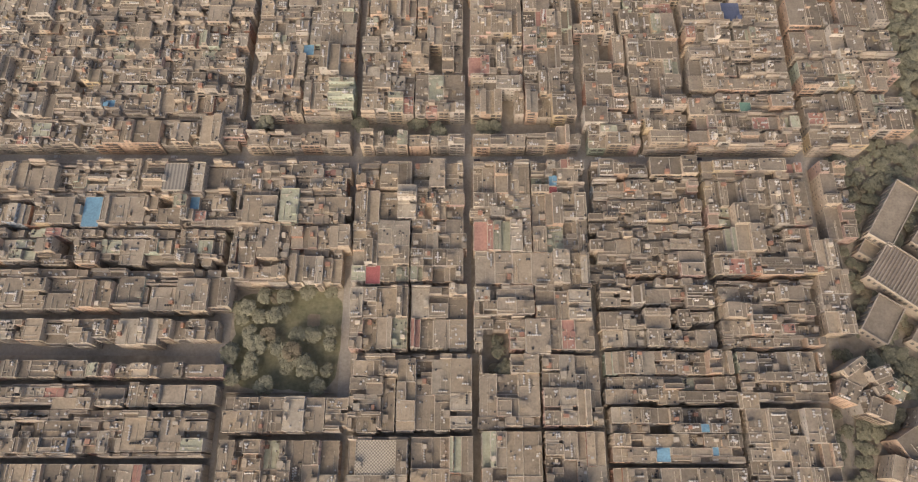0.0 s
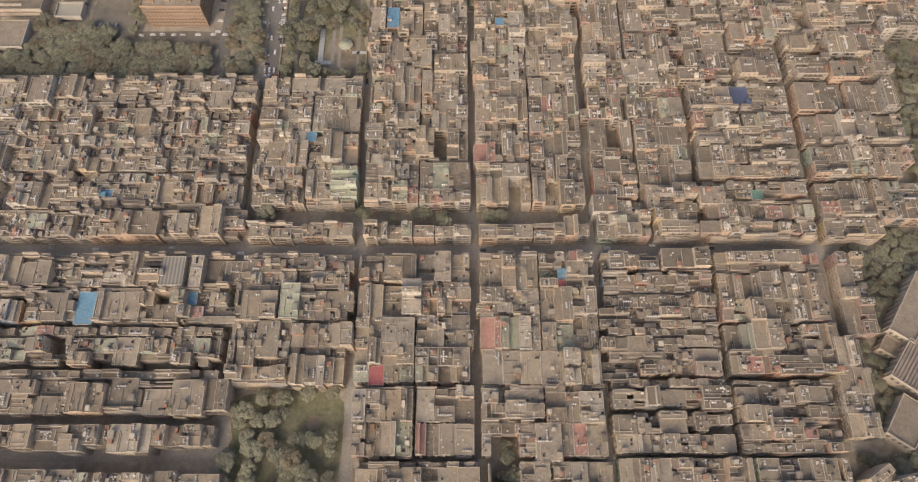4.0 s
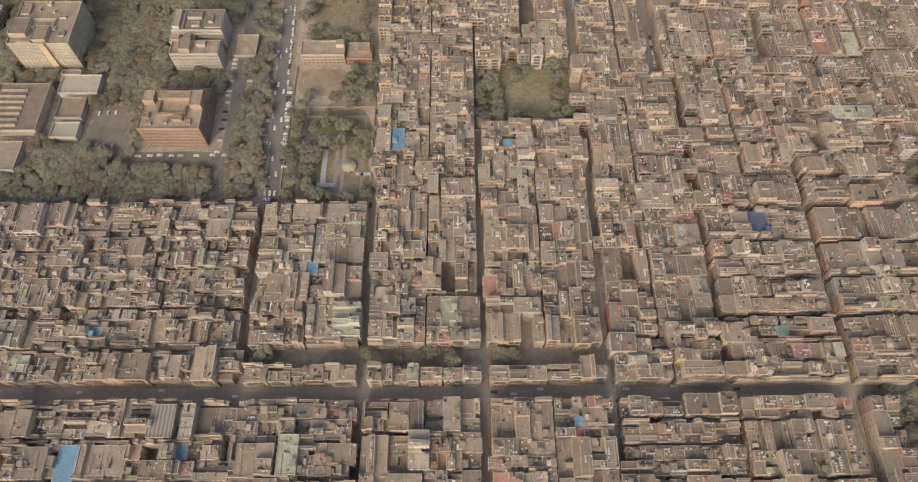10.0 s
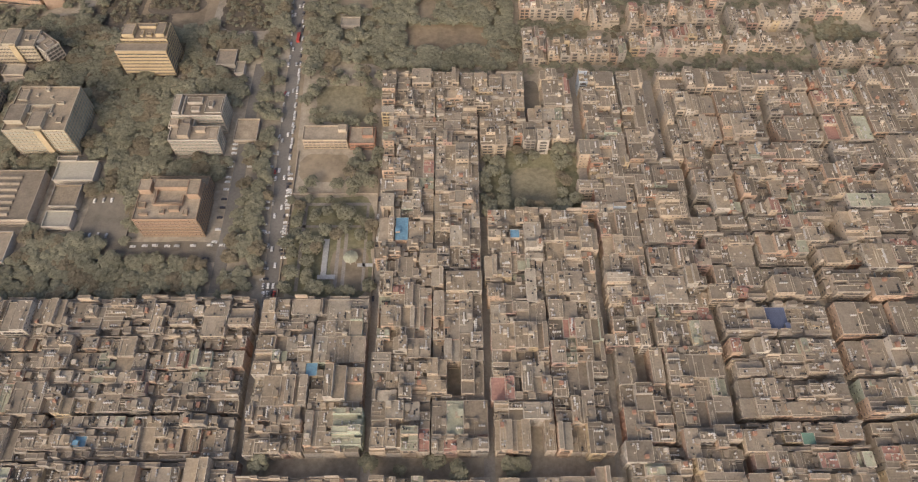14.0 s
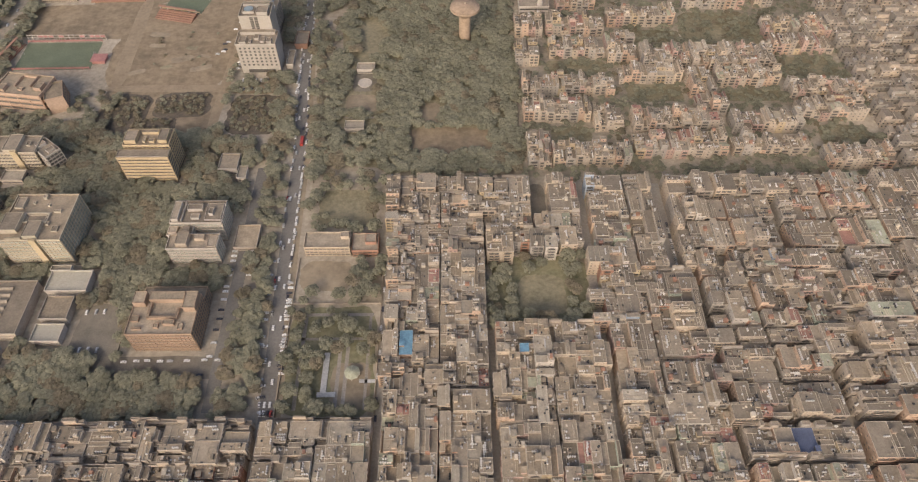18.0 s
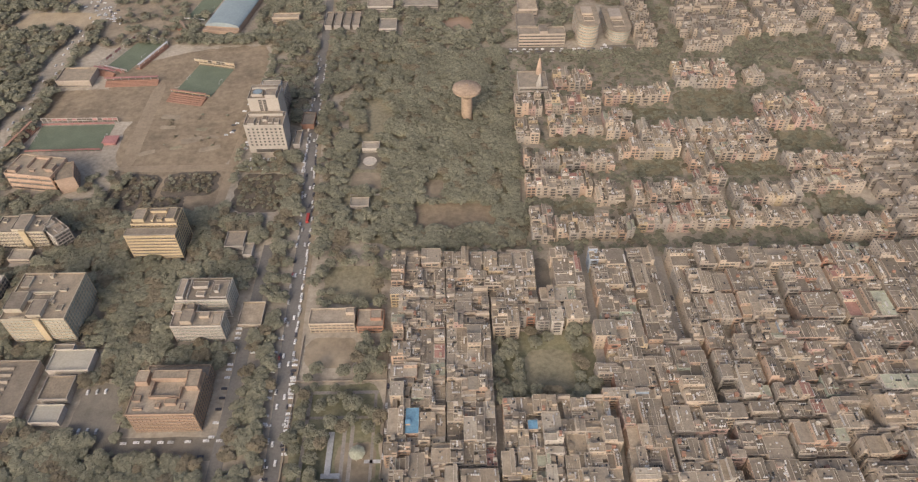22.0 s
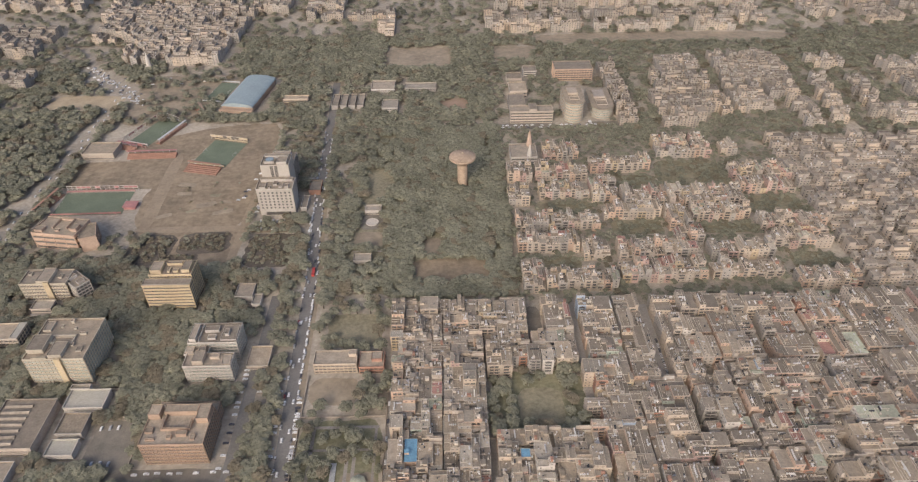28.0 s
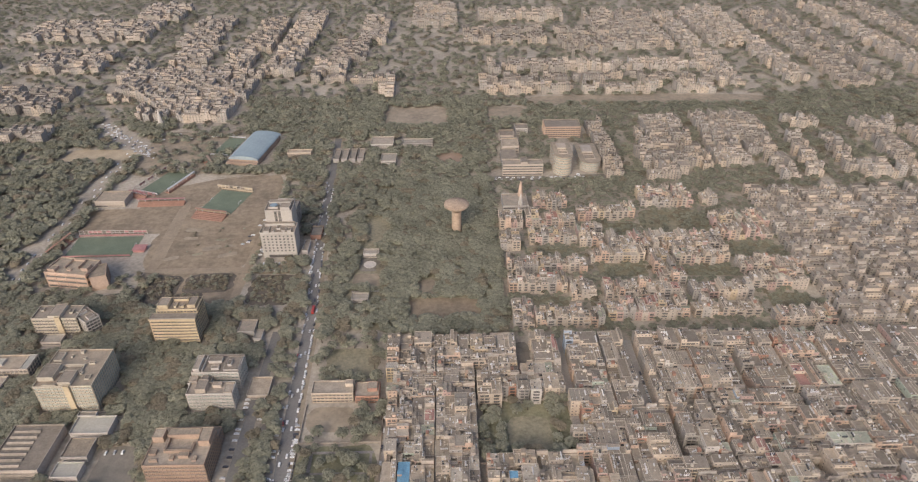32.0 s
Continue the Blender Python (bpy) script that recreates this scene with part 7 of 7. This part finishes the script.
CARS = [car_master("car_white", "white hatchback parked at the roadside"), car_master("car_grey", "silver hatchback parked at the roadside"), car_master("car_dark", "dark hatchback parked at the roadside"), car_master("car_red", "red hatchback parked at the roadside")]
places = []
rng = random.Random(23)
for y0, y1, off, ang, gap in ((345, 372, -4, 5, 3.6), (378, 398, 5.5, 8, 2.6), (396, 470, 5.4, 84, 5.2), (475, 700, 5.2, 88, 6), (350, 700, -4.6, 88, 14), (355, 400, -6, 10, 5), (700, 850, 5, 88, 9)):
    y = y0
    while y < y1:
        places.append((avenue_x(y) + off + rng.uniform(-0.5, 0.5), y, ang + rng.uniform(-6, 6)))
        y += gap * rng.uniform(0.85, 1.7)
for x0, x1, y, gap in ((-330, -150, 204.0, 9), (-130, 70, 204.2, 14), (90, 270, 204, 16), (-250, -180, 375, 14), (-225, -185, 383, 8), (28, 75, 229.2, 5), (-60, 0, 229, 8), (-135, -75, 229, 7), (-208, -190, 673, 2.6), (-222, -205, 661, 3.2), (-320, -150, 81.5, 13)):
    x = x0
    while x < x1:
        places.append((x, y + rng.uniform(-0.5, 0.5), rng.choice((0, 180)) + rng.uniform(-5, 5) if gap > 5 else 88))
        x += gap * rng.uniform(0.8, 1.8)
for x in (-138.8, -65.2, 6.8, 82.5):
    y = 20
    while y < 205:
        places.append((x, y, 90))
        y += rng.uniform(14, 40)
    y = 236
    while y < 335 + (200 if x > -100 else 0):
        places.append((x, y, 90))
        y += rng.uniform(14, 45)
places = places[::2][:66] + [(144.3, 452 + 5.5 * k, 88 + 3 * (k % 3)) for k in range(9)]
for i, (x, y, a) in enumerate(places):
    copy_thing(CARS[rng.choices((0, 1, 2, 3), (60, 22, 14, 4))[0]], pose(x, y, 0.1, 0, 0, a))
for i, ob in enumerate(CARS):
    ob.matrix_basis = pose(-143 + 2.2 * i, 344, 0.1, 0, 0, 90)
b = Shape()
b.box(-1.25, 1.25, -5, 5, 0.5, 3.1)
bus = tagged(part("bus", b, M["car_red"]), "red city bus driving on the avenue", "bus")
bus.location = (avenue_x(590) + 1.6, 590, 0.09)
for yy in (-1.2, 1.2):
    s = Shape()
    s.box(yy - 0.1, yy + 0.1, -4.6, 4.6, 1.6, 2.5)
    part("window_band", s, M["glass"], bus)
for x in (-1.05, 1.05):
    for y in (-3.2, 3.2):
        s = Shape()
        s.box(x - 0.15, x + 0.15, y - 0.5, y + 0.5, 0.0, 0.9)
        part("wheel", s, M["rubber"], bus)


# the many small cars further off, one mesh for each paint
rng = random.Random(29)
far_cars = {"car_white": Shape(), "car_grey": Shape(), "car_dark": Shape()}


def small_car(x, y, along):
    s = far_cars[rng.choices(("car_white", "car_grey", "car_dark"), (62, 24, 14))[0]]
    l, w = (2.0, 0.82) if along == "x" else (0.82, 2.0)
    s.box(x - l, x + l, y - w, y + w, 0.35, 0.95, 0)
    k = 0.5 if along == "x" else 0.85
    m = 0.85 if along == "x" else 0.5
    s.box(x - l * k, x + l * k, y - w * m, y + w * m, 0.95, 1.25, 1, top=False)
    s.box(x - l * k, x + l * k, y - w * m, y + w * m, 1.25, 1.45, 0)


for x, y0, y1, gap, along in ((5.0, 450, 860, 5.2, "y"), (-4.4, 440, 860, 9, "y"), (6.6, 372, 445, 2.9, "x"), (2.0, 350, 860, 22, "y"), (-2.0, 350, 860, 24, "y"), (-8.5, 360, 470, 7, "x"), (-169.5, 360, 500, 6.5, "x"), (-183.5, 385, 500, 5.5, "x"), (-459, 650, 980, 12, "y"), (-466, 650, 980, 15, "y"),
                              (-70.3, 340, 550, 9, "y"), (-222, 690, 740, 4, "x"), (-163, 655, 715, 4.5, "y"), (155, 862, 876, 3, "x")):
    y = y0
    while y < y1:
        small_car((avenue_x(y) + x if abs(x) < 20 else x) + rng.uniform(-0.4, 0.4), y, along)
        y += gap * rng.uniform(0.7, 2.2)
for y, x0, x1, gap in ((371, -262, -176, 12), (391, -277, -256, 4.4), (421, -277, -262, 4.4), (382, -240, -176, 8), (673, -214, -180, 3.0), (660, -222, -196, 3.2), (1018, -540, -350, 17), (1006, -560, -360, 21), (985, -640, -440, 19), (866, 45, 200, 7), (861, 45, 200, 9), (208, -330, 280, 30), (206, -340, 280, 45)):
    x = x0
    while x < x1:
        small_car(x, y + rng.uniform(-0.5, 0.5) * (1 if gap < 15 else 14), "y" if gap < 4.6 else "x")
        x += gap * rng.uniform(0.8, 2.0)
for x, y in ((-241, 716), (-240, 719), (-242, 728), (-239, 731), (-246, 712), (-236, 752), (-233, 764), (-232, 770)):
    small_car(x, y, "x")
for k in range(70):                # cars along the slanting road past the yellow field
    f = rng.random()
    small_car(-545 + 118 * f + rng.gauss(0, 4.5), 1066 - 122 * f + rng.gauss(0, 4.5), rng.choice("xy"))
for paint, s in far_cars.items():
    tagged(part("parked_cars", s, [M[paint], M["glass"]]), "many small parked cars in rows", "cars", kind="stuff")
